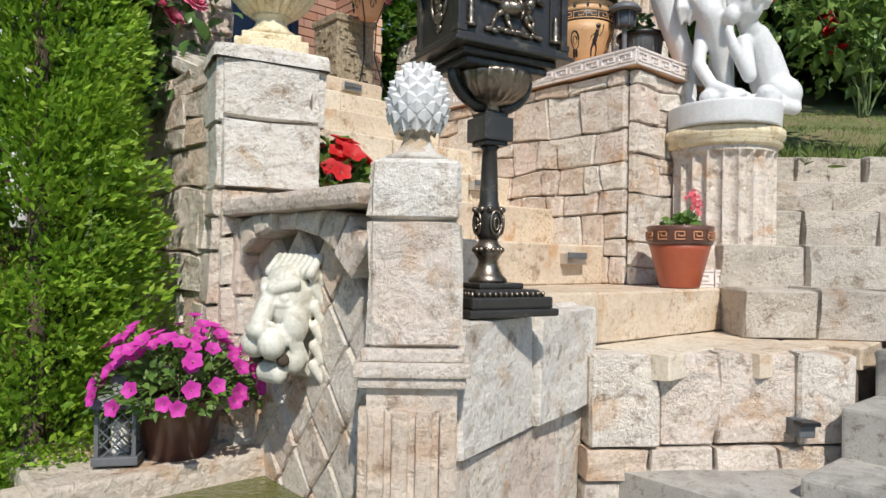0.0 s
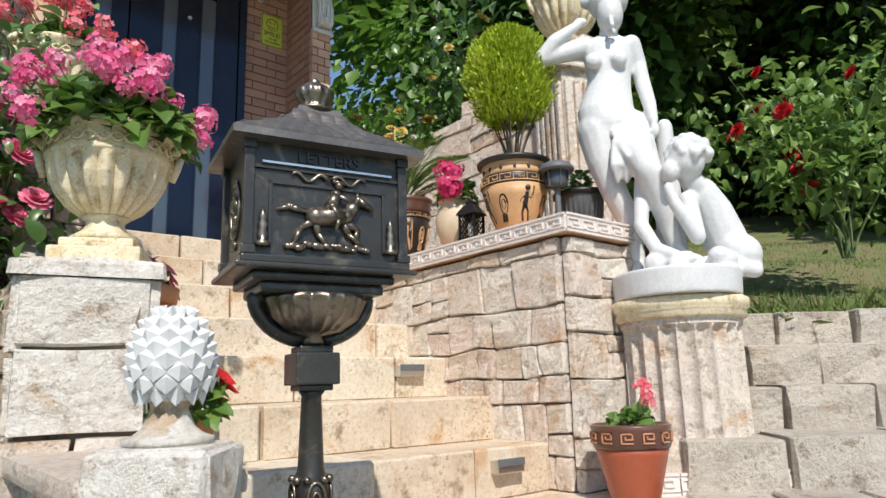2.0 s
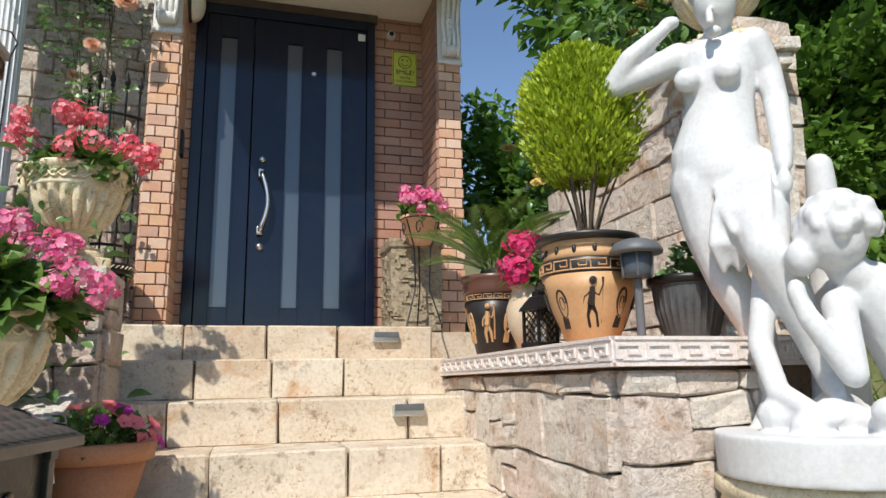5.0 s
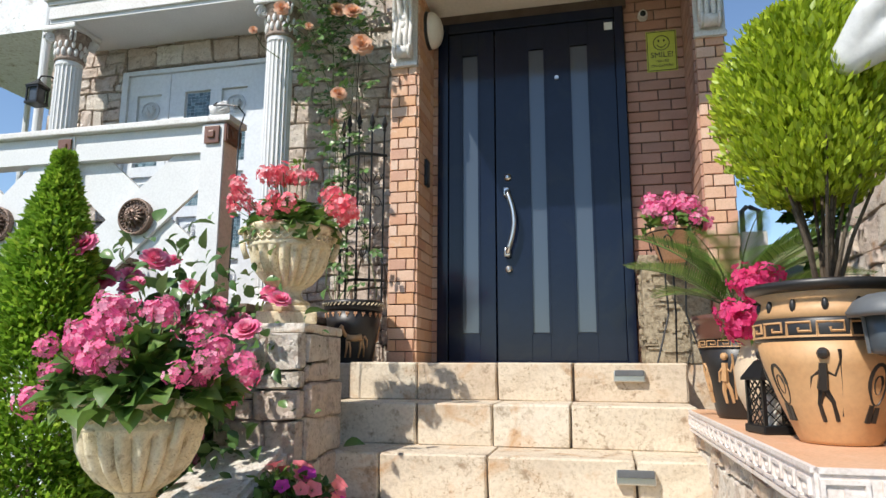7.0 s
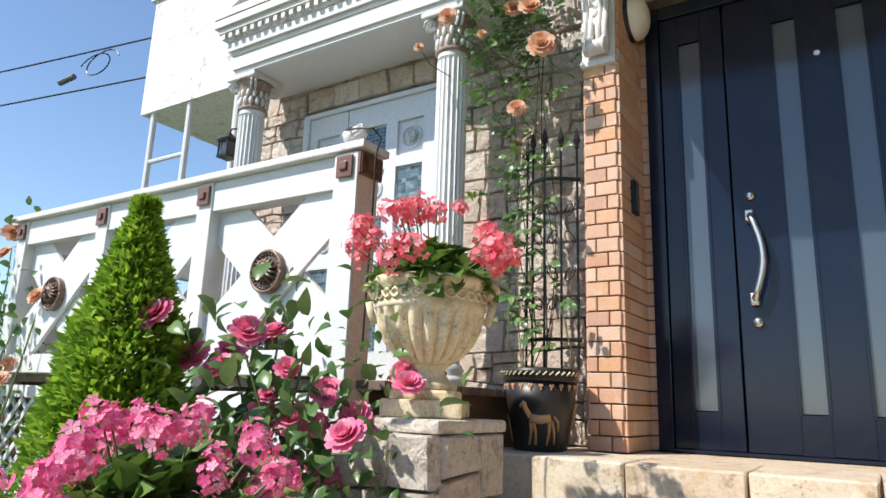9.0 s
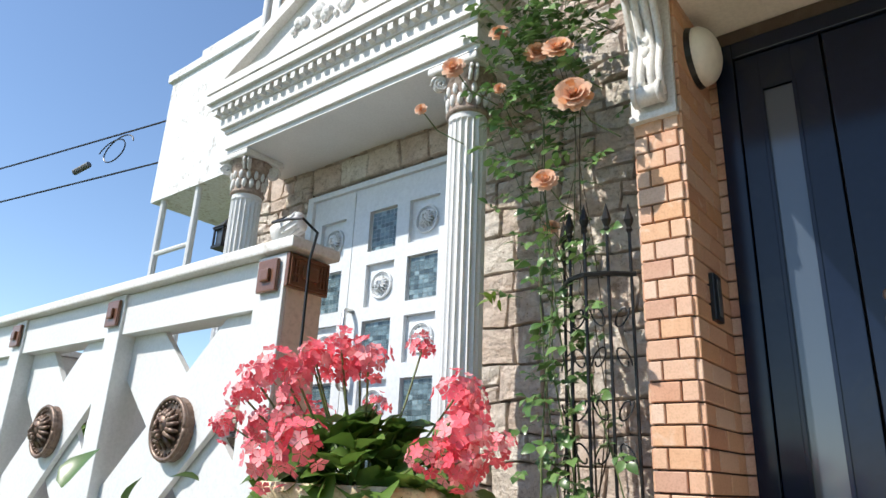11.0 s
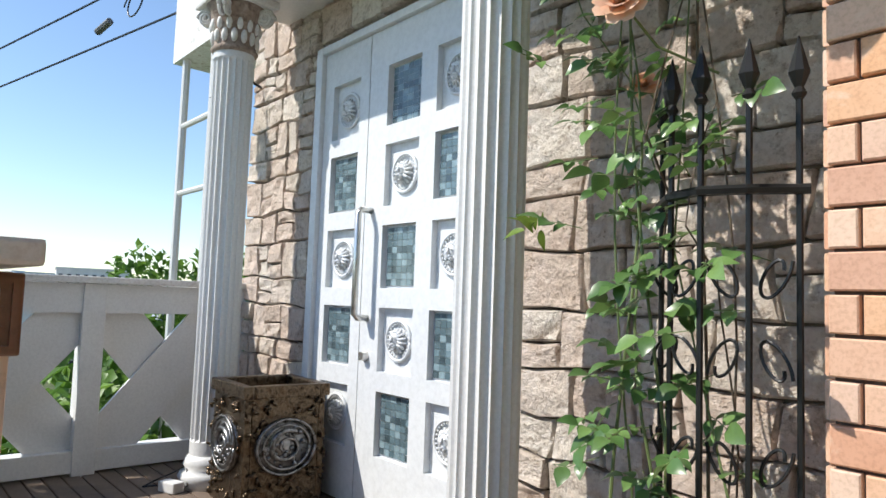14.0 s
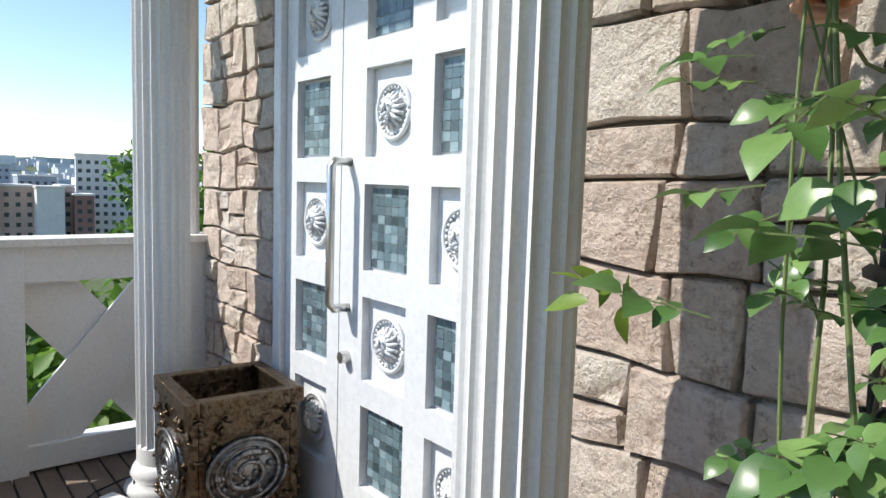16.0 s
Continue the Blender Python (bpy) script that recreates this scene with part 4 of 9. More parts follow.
pl = structure("pilaster_west", boxes((1.165, 1.328, 4.612, 5.1, SILL, 5.7)), M_MORTAR, "orange brick pilaster beside the front door", "pilaster")
pr = structure("pilaster_east", boxes((3.102, 3.268, 4.612, 5.1, 2.3, 5.7)), M_MORTAR, "orange brick pilaster beside the front door", "pilaster")
bw = structure("wall_brick_panel", boxes((2.70, 3.10, 5.05, 5.1, SILL, 5.6)), M_MORTAR, "brown brick wall beside the front door", "wall")
jl = structure("wall_brick_jamb", boxes((1.328, 1.40, 5.02, 5.1, SILL, 5.6)), M_MORTAR, "brick return beside the front door", "wall")


def bricks_last():
    lay_bricks(pl, (1.157, 4.606), 0, 0.178, SILL, 4.76, 0.116, M_BRICK, 1, 0.53)
    lay_bricks(pl, (1.334, 4.605), 90, 0.42, SILL, 5.5, 0.21, M_BRICK, 2)
    lay_bricks(pl, (1.159, 5.0), -90, 0.39, SILL, 4.76, 0.21, M_BRICK, 3)
    lay_bricks(pr, (3.094, 4.606), 0, 0.18, 2.53, 4.76, 0.116, M_BRICK, 4, 0.53)
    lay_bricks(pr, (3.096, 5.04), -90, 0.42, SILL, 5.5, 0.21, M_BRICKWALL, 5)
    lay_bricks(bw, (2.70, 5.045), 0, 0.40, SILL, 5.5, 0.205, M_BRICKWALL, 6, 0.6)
    lay_bricks(jl, (1.33, 5.015), 0, 0.065, SILL, 5.5, 0.13, M_BRICK, 7, 0.5)


# porch ceiling and its fascia
structure("porch_ceiling", boxes((1.20, 3.23, 3.82, 4.60, 5.285, 5.36), (1.335, 3.093, 4.6, 5.06, 5.28, 5.36)), M_SOFFIT, "cream painted porch soffit", "ceiling")
structure("porch_roof", boxes((1.12, 3.31, 3.74, 5.10, 5.365, 5.50), bevel=0.01), M_BRICKWALL, "brown edge of the porch roof", "roof")
structure("porch_head", boxes((1.36, 2.72, 5.0, 5.08, 5.21, 5.28)), M_MORTAR, "lintel over the front door", "lintel")


def corbel(x):
    """A carved scroll bracket on the pilaster."""
    c = thing("corbel", (x, 4.60, 4.735), 0, "cream carved scroll corbel on a brick pilaster", "corbel", "porch corbels")
    part("plate", boxes((-0.09, 0.09, -0.02, 0.0, 0.0, 0.60), (-0.095, 0.095, -0.035, 0.0, -0.02, 0.01), bevel=0.004), M_WHITEWORN, c)
    prof = []
    for i in range(24):
        s = i / 23
        prof.append((0.0, -0.045 - 0.035 * (1 - s) * math.sin(s * 9) - 0.09 * s ** 2.2, 0.06 + 0.54 * s))
    for k, xx in enumerate((-0.055, -0.02, 0.02, 0.055)):
        part("rib", tube([(xx, y, z) for _, y, z in prof], 0.017, 6), M_WHITEWORN, c, smooth=True)
    for z, r in ((0.07, 0.05), (0.53, 0.045)):
        bm = bmesh.new()
        for xx in (-0.05, 0.05):
            pts = []
            for i in range(26):
                a = i / 25 * 4.2 * math.pi
                pts.append((xx, -0.055 - (0.6 if z > 0.3 else 0.0) * 0.13 + (r * (1 - i / 30)) * math.cos(a), z + (r * (1 - i / 30)) * math.sin(a)))
            tube(pts, 0.012, 6, bm)
        bmesh.ops.create_cone(bm, cap_ends=True, segments=20, radius1=r * 0.8, radius2=r * 0.8, depth=0.12, matrix=Matrix.Translation((0, -0.055 - (0.078 if z > 0.3 else 0), z)) @ Matrix.Rotation(math.pi / 2, 4, "Y"))
        part("volute", bm, M_WHITEWORN, c, smooth=True)
    bm = bmesh.new()
    for i in range(7):
        ball(bm, (0.0, -0.05 - 0.012 * math.sin(i), 0.16 + 0.05 * i), 0.022, 1.1, 0.7, 1.3, 8)
    part("acanthus_leaf", bm, M_WHITEWORN, c, smooth=True)
    return c


c1 = corbel(1.245)
copy_thing(c1, pose(3.183, 4.60, 4.735))

# front door: a wide leaf and a narrow side leaf
DY = 4.99
door = thing("front_door", (1.387, DY, SILL), 0, "closed dark navy front door with a narrow side leaf and glass strips", "door", "", "structure")
W, Hd = 1.308, 2.45
part("door_frame", boxes((0, 0.075, -0.02, 0.07, 0, Hd), (W - 0.06, W, -0.02, 0.07, 0, Hd), (0.075, W - 0.06, -0.02, 0.07, Hd - 0.075, Hd), (0, W, -0.03, 0.07, -0.0, 0.018), bevel=0.004), M_DOOR, door)


def leaf_panel(name, x0, x1, strips):
    z0, z1 = 0.02, Hd - 0.078
    bm = bmesh.new()
    xs = [x0] + [v for s in strips for v in s] + [x1]
    for i in range(0, len(xs), 2):
        box(bm, xs[i], xs[i + 1], 0.0, 0.045, z0, z1, 0.003)
    for a, b in strips:
        box(bm, a, b, 0.0, 0.045, z0, 0.20)
        box(bm, a, b, 0.0, 0.045, 2.20, z1)
        for xx in (a, b):
            box(bm, xx - 0.008, xx + 0.008, -0.006, 0.01, 0.19, 2.21, 0.002)
    leaf = part(name, bm, M_DOOR, door)
    for a, b in strips:
        part("glass_pane", boxes((a + 0.004, b - 0.004, 0.012, 0.022, 0.205, 2.195)), M_GLASS, leaf, "frosted glass strip")
    return leaf


side = leaf_panel("side_leaf", 0.078, 0.405, [(0.17, 0.295)])
main = leaf_panel("main_leaf", 0.415, W - 0.063, [(0.645, 0.765), (0.935, 1.065)])
pts = [(0.492, -0.012, 0.735)] + [(0.492 + 0.05 * math.sin(math.pi * s) , -0.055 - 0.01 * math.sin(math.pi * s), 0.735 + 0.43 * s) for s in np.linspace(0.02, 0.98, 14)] + [(0.492, -0.012, 1.165)]
bm = tube(pts, 0.017, 10)
box(bm, 0.47, 0.51, -0.05, 0.0, 0.71, 0.77, 0.006)
box(bm, 0.47, 0.51, -0.05, 0.0, 1.13, 1.19, 0.006)
part("handle", bm, M_STEEL, main, "long curved brushed steel handle", True)
for z in (0.63, 1.27):
    bm = bmesh.new()
    bmesh.ops.create_cone(bm, cap_ends=True, segments=20, radius1=0.026, radius2=0.021, depth=0.022, matrix=Matrix.Translation((0.495, -0.01, z)) @ Matrix.Rotation(math.pi / 2, 4, "X"))
    box(bm, 0.488, 0.502, -0.03, -0.018, z - 0.012, z + 0.012, 0.002)
    part("lock", bm, M_STEEL, main, "round steel door lock", True)
bm = bmesh.new()
bmesh.ops.create_cone(bm, cap_ends=True, segments=16, radius1=0.016, radius2=0.014, depth=0.016, matrix=Matrix.Translation((0.846, -0.006, 1.97)) @ Matrix.Rotation(math.pi / 2, 4, "X"))
part("peephole", bm, M_STEEL, main)
part("sticker", boxes((1.18, 1.235, -0.0035, 0.0, 2.29, 2.345)), M_WHITE, main, "small white sticker")

# wall things by the door
lamp = thing("wall_lamp", (1.345, 4.83, 5.09), 0, "half-dome milk glass wall lamp on the brick pilaster", "lamp")
bm = bmesh.new()
bmesh.ops.create_cone(bm, cap_ends=True, segments=28, radius1=0.135, radius2=0.125, depth=0.03, matrix=Matrix.Translation((0.016, 0, 0)) @ Matrix.Rotation(math.pi / 2, 4, "Y"))
part("backplate", bm, M_BLACK, lamp, "black round backplate")
bm = bmesh.new()
ball(bm, (0.03, 0, 0), 0.128, 0.62, 1, 1, 28)
part("shade", bm, M_GLOBE, lamp, "milk glass dome", True)
ic = thing("intercom", (1.337, 4.80, 4.03), 0, "dark slim intercom panel on the brick pilaster", "intercom")
part("housing", boxes((0, 0.028, -0.045, 0.045, -0.09, 0.09), bevel=0.006), M_BLACK, ic)
part("face", boxes((0.027, 0.031, -0.012, 0.02, -0.07, 0.07)), M_GREY, ic, "grey face plate")
sign = thing("warning_sign", (2.944, 5.028, 4.864), 0, "yellow smiley camera warning sign on the brick wall", "sign")
part("plate", boxes((-0.1, 0.1, 0.0, 0.006, -0.147, 0.147), bevel=0.002), M_YELLOW, sign)
part("rim", boxes((-0.094, 0.094, -0.002, 0.0, 0.138, 0.142), (-0.094, 0.094, -0.002, 0.0, -0.142, -0.138), (-0.094, -0.09, -0.002, 0.0, -0.142, 0.142), (0.09, 0.094, -0.002, 0.0, -0.142, 0.142)), M_SIGNBLACK, sign, "black border line")
bm = tube([(0.052 * math.cos(a), -0.001, 0.058 + 0.052 * math.sin(a)) for a in np.linspace(0, 2 * math.pi, 33)], 0.003, 4)
tube([(0.03 * math.cos(a), -0.001, 0.056 + 0.03 * math.sin(a)) for a in np.linspace(math.pi * 1.12, math.pi * 1.88, 14)], 0.003, 4, bm)
for xx in (-0.018, 0.018):
    ball(bm, (xx, 0, 0.075), 0.006, 1, 0.4, 1.6, 8)
part("face", bm, M_SIGNBLACK, sign, "smiling face")


def lettering(text, size, m, mat, parent, name="lettering", depth=0.001):
    """Raised letters as a mesh."""
    cu = bpy.data.curves.new(name, "FONT")
    cu.body, cu.size, cu.extrude = text, size, depth
    cu.align_x, cu.align_y = "CENTER", "CENTER"
    tmp = new(name + "_draft", cu)
    bpy.context.view_layer.update()
    me = bpy.data.meshes.new_from_object(tmp.evaluated_get(bpy.context.evaluated_depsgraph_get()))
    bpy.data.objects.remove(tmp)
    return link_mesh(name, me, mat, parent, "", False, m)


lettering("SMILE!", 0.055, pose(0, -0.001, -0.03, 90), M_SIGNBLACK, sign)
lettering("YOU'RE", 0.025, pose(0, -0.001, -0.075, 90), M_SIGNBLACK, sign)
lettering("ON CAMERA", 0.025, pose(0, -0.001, -0.108, 90), M_SIGNBLACK, sign)
wc = thing("porch_camera", (2.83, 5.03, 5.13), 0, "small white porch camera under the soffit", "camera")
bm = bmesh.new()
bmesh.ops.create_cone(bm, cap_ends=True, segments=18, radius1=0.035, radius2=0.03, depth=0.05, matrix=Matrix.Translation((0, -0.02, 0)) @ Matrix.Rotation(math.pi / 2, 4, "X"))
part("body", bm, M_WHITEWORN, wc)
bm = bmesh.new()
ball(bm, (0, -0.048, 0), 0.02, seg=12)
part("lens", bm, M_BLACK, wc, "black lens", True)

# ---- terrace ----
DECK = 3.02
deck = structure("deck_core", boxes((-2.0, 0.72, 3.46, 4.95, 0.0, 2.985), (0.72, 0.80, 3.46, 4.95, 2.6, 2.985)), M_BROWNWOOD, "raised terrace with a dark brown timber edge", "terrace")
for i in range(20):
    y0 = 3.40 + 0.0775 * i
    part("deck_board", boxes((-2.05, 0.84, y0, y0 + 0.071, 2.985, DECK), bevel=0.004), M_DECK, deck)

wdoor = thing("terrace_door", (-1.205, FY - 0.02, DECK), 0, "white double door with lion medallions and mosaic glass panes", "door", "", "structure")
DW, DH = 1.30, 2.05
part("door_frame", boxes((-0.02, 0.035, -0.012, 0.09, 0, DH), (DW - 0.035, DW + 0.02, -0.012, 0.09, 0, DH), (0.035, DW - 0.035, -0.012, 0.09, DH - 0.035, DH), bevel=0.004), M_DOORWHITE, wdoor)


def lion_relief(r=0.078):
    """A round lion mask: ring, mane, muzzle."""
    bm = bmesh.new()
    ring = [(r * math.cos(a), -0.004, r * math.sin(a)) for a in np.linspace(0, 2 * math.pi, 41)]
    tube(ring, r * 0.09, 6, bm)
    for i in range(26):
        a = 2 * math.pi * i / 26
        ball(bm, (r * 0.86 * math.cos(a), -0.004, r * 0.86 * math.sin(a)), r * 0.07, 1, 0.7, 1, 6)
    for i in range(15):
        a = 2 * math.pi * i / 15
        capsule(bm, (r * 0.36 * math.cos(a), -0.02, r * 0.10 + r * 0.36 * math.sin(a)), (r * 0.66 * math.cos(a + 0.25), -0.008, r * 0.64 * math.sin(a + 0.25)), r * 0.11, r * 0.06, 6)
    ball(bm, (0, -0.016, r * 0.08), r * 0.36, 1, 0.7, 1.1, 12)
    ball(bm, (0, -0.035, -r * 0.16), r * 0.17, 1.1, 0.9, 0.8, 10)
    ball(bm, (-r * 0.12, -0.034, -r * 0.26), r * 0.11, 1, 0.9, 1, 8)
    ball(bm, (r * 0.12, -0.034, -r * 0.26), r * 0.11, 1, 0.9, 1, 8)
    capsule(bm, (0, -0.038, r * 0.22), (0, -0.043, -r * 0.06), r * 0.06, r * 0.08, 8)
    ball(bm, (0, -0.03, -r * 0.42), r * 0.10, 1.3, 0.8, 0.7, 8)
    for s in (-1, 1):
        ball(bm, (s * r * 0.16, -0.035, r * 0.18), r * 0.06, 1.2, 0.7, 0.7, 6)
        ball(bm, (s * r * 0.32, -0.02, r * 0.40), r * 0.10, 1, 0.7, 1, 8)
    me = bpy.data.meshes.new("lion_medallion")
    bm.to_mesh(me)
    bm.free()
    me.polygons.foreach_set("use_smooth", [True] * len(me.polygons))
    return me


LION = lion_relief()
LION.materials.append(M_DOORWHITE)
ROWS_Z = [0.344 + 0.338 * i for i in range(5)]
CW, CH = 0.222, 0.258


def pane_tiles(w, h):
    """Mosaic of small glass squares."""
    verts, faces = [], []
    nx, nz = 6, 9
    for i in range(nx):
        for j in range(nz):
            x0, x1 = -w / 2 + w * i / nx, -w / 2 + w * (i + 1) / nx
            z0, z1 = -h / 2 + h * j / nz, -h / 2 + h * (j + 1) / nz
            b = len(verts)
            e = 0.0008
            verts += [(x0 + e, 0, z0 + e), (x1 - e, 0, z0 + e), (x1 - e, 0, z1 - e), (x0 + e, 0, z1 - e)]
            faces += [(b, b + 1, b + 2), (b, b + 2, b + 3)]
    me = mesh_from("mosaic_pane", np.array(verts), np.array(faces))
    me.materials.append(M_TILEPANE)
    return me


PANE = pane_tiles(CW - 0.02, CH - 0.02)


def door_leaf(name, x0, x1, cols):
    """A leaf with cells: recessed medallions and mosaic panes in turn."""
    bm = bmesh.new()
    z0, z1 = 0.01, DH - 0.037
    cuts = [x0] + [v for _, a in cols for v in (a - CW / 2, a + CW / 2)] + [x1]
    for i in range(0, len(cuts), 2):
        if cuts[i + 1] - cuts[i] > 0.004:
            box(bm, cuts[i], cuts[i + 1], 0.012, 0.05, z0, z1)
    for _, a in cols:
        prev = z0
        for z in ROWS_Z:
            box(bm, a - CW / 2, a + CW / 2, 0.012, 0.05, prev, z - CH / 2 + 0.02)
            prev = z + CH / 2 + 0.02
        box(bm, a - CW / 2, a + CW / 2, 0.012, 0.05, prev, z1)
        box(bm, a - CW / 2, a + CW / 2, 0.040, 0.05, z0, z1)
    leaf = part(name, bm, M_DOORWHITE, wdoor)
    for ci, a in cols:
        for ri, z in enumerate(ROWS_Z):
            if (ci + ri) % 2 == 0:
                link_mesh("lion_medallion", LION, None, leaf, "", False, pose(a, 0.036, z + 0.02) @ Matrix.Scale(1.0, 4))
            else:
                link_mesh("mosaic_pane", PANE, None, leaf, "small blue-grey mosaic glass pane", False, pose(a, 0.034, z + 0.02))
    return leaf


L1_ = door_leaf("side_leaf", 0.037, 0.409, [(0, 0.226)])
L2_ = door_leaf("main_leaf", 0.415, DW - 0.037, [(1, 0.658), (2, 0.978)])
bm = tube([(0.466, 0.012, 0.785), (0.466, -0.04, 0.785), (0.466, -0.055, 0.80), (0.466, -0.055, 1.22), (0.466, -0.04, 1.235), (0.466, 0.012, 1.235)], 0.014, 10)
part("handle", bm, M_STEEL, L2_, "long steel pull handle", True)
bm = bmesh.new()
bmesh.ops.create_cone(bm, cap_ends=True, segments=18, radius1=0.022, radius2=0.018, depth=0.03, matrix=Matrix.Translation((0.466, 0.0, 0.628)) @ Matrix.Rotation(math.pi / 2, 4, "X"))
part("lock", bm, M_STEEL, L2_, "round steel lock")


M_CAPITAL = material("brown_capital", [(0.26, 0.19, 0.15), (0.42, 0.34, 0.28)], (0.14, 0.09, 0.065), 90, 30, 0.8, 0.4, 0.003, stain_at=(0.5, 0.7), stain_scale=40)
COL_W, COL_E, COL_Y = -1.45, 0.32, 4.60


def column(x, y):
    c = thing("portico_column", (x, y, DECK), 0, "white fluted column with an ionic capital", "column", "portico columns")
    r = 0.094
    part("base", lathe([(0.13, 0), (0.13, 0.03), (0.138, 0.045), (0.128, 0.065), (0.108, 0.08), (0.118, 0.10), (0.108, 0.125), (0.096, 0.14)], 40), M_WHITE, c, smooth=True)
    part("shaft", lathe([(r, 0.14), (r, 0.2), (r, 0.21), (r, 1.955), (r, 1.965), (r, 1.995)], 120, 20, 0.011, (0.205, 1.96)), M_WHITE, c)
    cap = part("capital", lathe([(r + 0.005, 1.995), (r + 0.016, 2.01), (r + 0.004, 2.025), (r + 0.004, 2.075), (r + 0.03, 2.205), (r + 0.045, 2.22)], 32), M_CAPITAL, c, "dark brown capital with white leaves", True)
    bm = bmesh.new()
    for i in range(14):
        a = 2 * math.pi * i / 14
        for zz, rr2, s in ((2.065, 0.10, 1.0), (2.12, 0.108, 0.9)):
            aa = a + (0.22 if zz > 2.09 else 0)
            ball(bm, (rr2 * math.cos(aa), rr2 * math.sin(aa), zz), 0.026 * s, 0.6, 0.6, 1.3, 7, Euler((0, 0, aa)).to_quaternion())
    part("acanthus_leaf", bm, M_WHITEWORN, cap, smooth=True)
    for k in range(4):
        a = radians(45 + 90 * k)
        bm = bmesh.new()
        px_, py_ = 0.145 * math.cos(a), 0.145 * math.sin(a)
        tang = Vector((math.cos(a), math.sin(a), 0))
        for off in (-0.014, 0.014):
            pts = []
            for i in range(30):
                b = i / 29 * 4.6 * math.pi
                rr2 = 0.042 * (1 - i / 34)
                pts.append(Vector((px_, py_, 2.175)) + tang * rr2 * math.cos(b) + Vector((0, 0, rr2 * math.sin(b))) + tang.cross(Vector((0, 0, 1))) * off)
            tube(pts, 0.009, 5, bm)
        part("volute", bm, M_WHITEWORN, cap, smooth=True)
    part("abacus", boxes((-0.15, 0.15, -0.15, 0.15, 2.22, 2.26), bevel=0.012), M_WHITEWORN, c)
    return c


col1 = column(COL_E, COL_Y)
copy_thing(col1, pose(COL_W, COL_Y, DECK))
PZ = DECK + 2.26
PW, PE, PY = COL_W - 0.07, COL_E + 0.17, COL_Y - 0.17
PM = (PW + PE) / 2
portico = structure("portico_soffit", boxes((PW, PE, PY + 0.02, 4.93, PZ, PZ + 0.03)), M_WHITE, "white soffit of the portico over the terrace door", "soffit")
bm = bmesh.new()
for k, (dz, out) in enumerate(((0.03, 0.0), (0.14, 0.012), (0.17, 0.035), (0.245, 0.045), (0.30, 0.09), (0.34, 0.115))):
    z0 = PZ + dz
    z1 = PZ + (0.14, 0.17, 0.245, 0.30, 0.34, 0.40)[k]
    box(bm, PW - out, PE + out, PY - out, 4.94, z0, z1, 0.004)
structure("entablature", bm, M_WHITEWORN, "peeling white moulded entablature", "entablature")
for i in range(28):
    x = PW - 0.04 + (PE - PW + 0.08) * i / 27
    part("dentil", boxes((x - 0.018, x + 0.018, PY - 0.082, PY - 0.04, PZ + 0.255, PZ + 0.298)), M_WHITEWORN, portico)
bm = bmesh.new()
rim_o = [(PW - 0.12, PZ + 0.41), (PE + 0.12, PZ + 0.41), (PM, PZ + 1.05)]
rim_i = [(PW + 0.06, PZ + 0.47), (PE - 0.06, PZ + 0.47), (PM, PZ + 0.92)]
for i in range(3):
    j = (i + 1) % 3
    vs = [bm.verts.new((p[0], y, p[1])) for y in (PY - 0.12, 4.94) for p in (rim_o[i], rim_o[j], rim_i[j], rim_i[i])]
    for idx in ((0, 1, 2, 3), (7, 6, 5, 4), (0, 4, 5, 1), (1, 5, 6, 2), (2, 6, 7, 3), (3, 7, 4, 0)):
        bm.faces.new([vs[q_] for q_ in idx])
bmesh.ops.recalc_face_normals(bm, faces=bm.faces)
structure("pediment", bm, M_WHITEWORN, "white triangular pediment above the portico", "pediment")
bm = bmesh.new()
field = [(PW + 0.02, PZ + 0.45), (PE - 0.02, PZ + 0.45), (PM, PZ + 0.95)]
vs = [bm.verts.new((x, y, z)) for y in (PY - 0.06, PY - 0.01) for x, z in field]
for idx in ((0, 1, 2), (5, 4, 3), (0, 3, 4, 1), (1, 4, 5, 2), (2, 5, 3, 0)):
    bm.faces.new([vs[q_] for q_ in idx])
bmesh.ops.recalc_face_normals(bm, faces=bm.faces)
rng_ = random.Random(2)
for i in range(24):
    ball(bm, (PM + rng_.uniform(-0.35, 0.35), PY - 0.07, PZ + 0.55 + rng_.uniform(0, 0.12)), rng_.uniform(0.02, 0.045), 1, 0.7, 1, 8)
structure("tympanum", bm, M_WHITEWORN, "pediment field with a moulded garland", "pediment")
# upper left wall box with a ladder-like stand
bm = boxes((-3.55, -2.0, 5.0, 6.6, 5.6, 6.85), (-3.6, -2.0, 4.97, 6.6, 6.85, 6.93), (-3.2, -2.0, 5.05, 6.6, 6.93, 7.1))
structure("wall_bay", bm, M_STUCCO, "white textured bay of the upper storey", "wall")
structure("wall_upper_left", boxes((-2.05, -1.45, 4.97, 5.2, 5.9, 8.4)), M_STUCCO, "white stucco strip of the upper wall", "wall")
stand = thing("metal_stand", (-3.4, 4.95, 2.6), 0, "white tubular metal stand under the bay", "stand")
for xx, yy in ((0, 0.1), (0.55, 0.1), (0, 1.2), (0.55, 1.2)):
    part("post", tube([(xx, yy, 0), (xx, yy, 3.0)], 0.03, 8), M_WHITE, stand)
for z in (0.6, 1.3, 2.0, 2.5):
    part("rung", tube([(0, 0.1, z), (0.55, 0.1, z)], 0.022, 8), M_WHITE, stand)
pipe = thing("downpipe", (-1.97, 4.88, 2.6), 0, "white downpipe on the corner of the house", "pipe")
part("pipe", tube([(0, 0, 0), (0, 0, 5.4)], 0.035, 12), M_WHITE, pipe)
shut = thing("window_shutter", (-1.05, 4.99, 6.75), 0, "dark green wooden window shutter", "shutter")
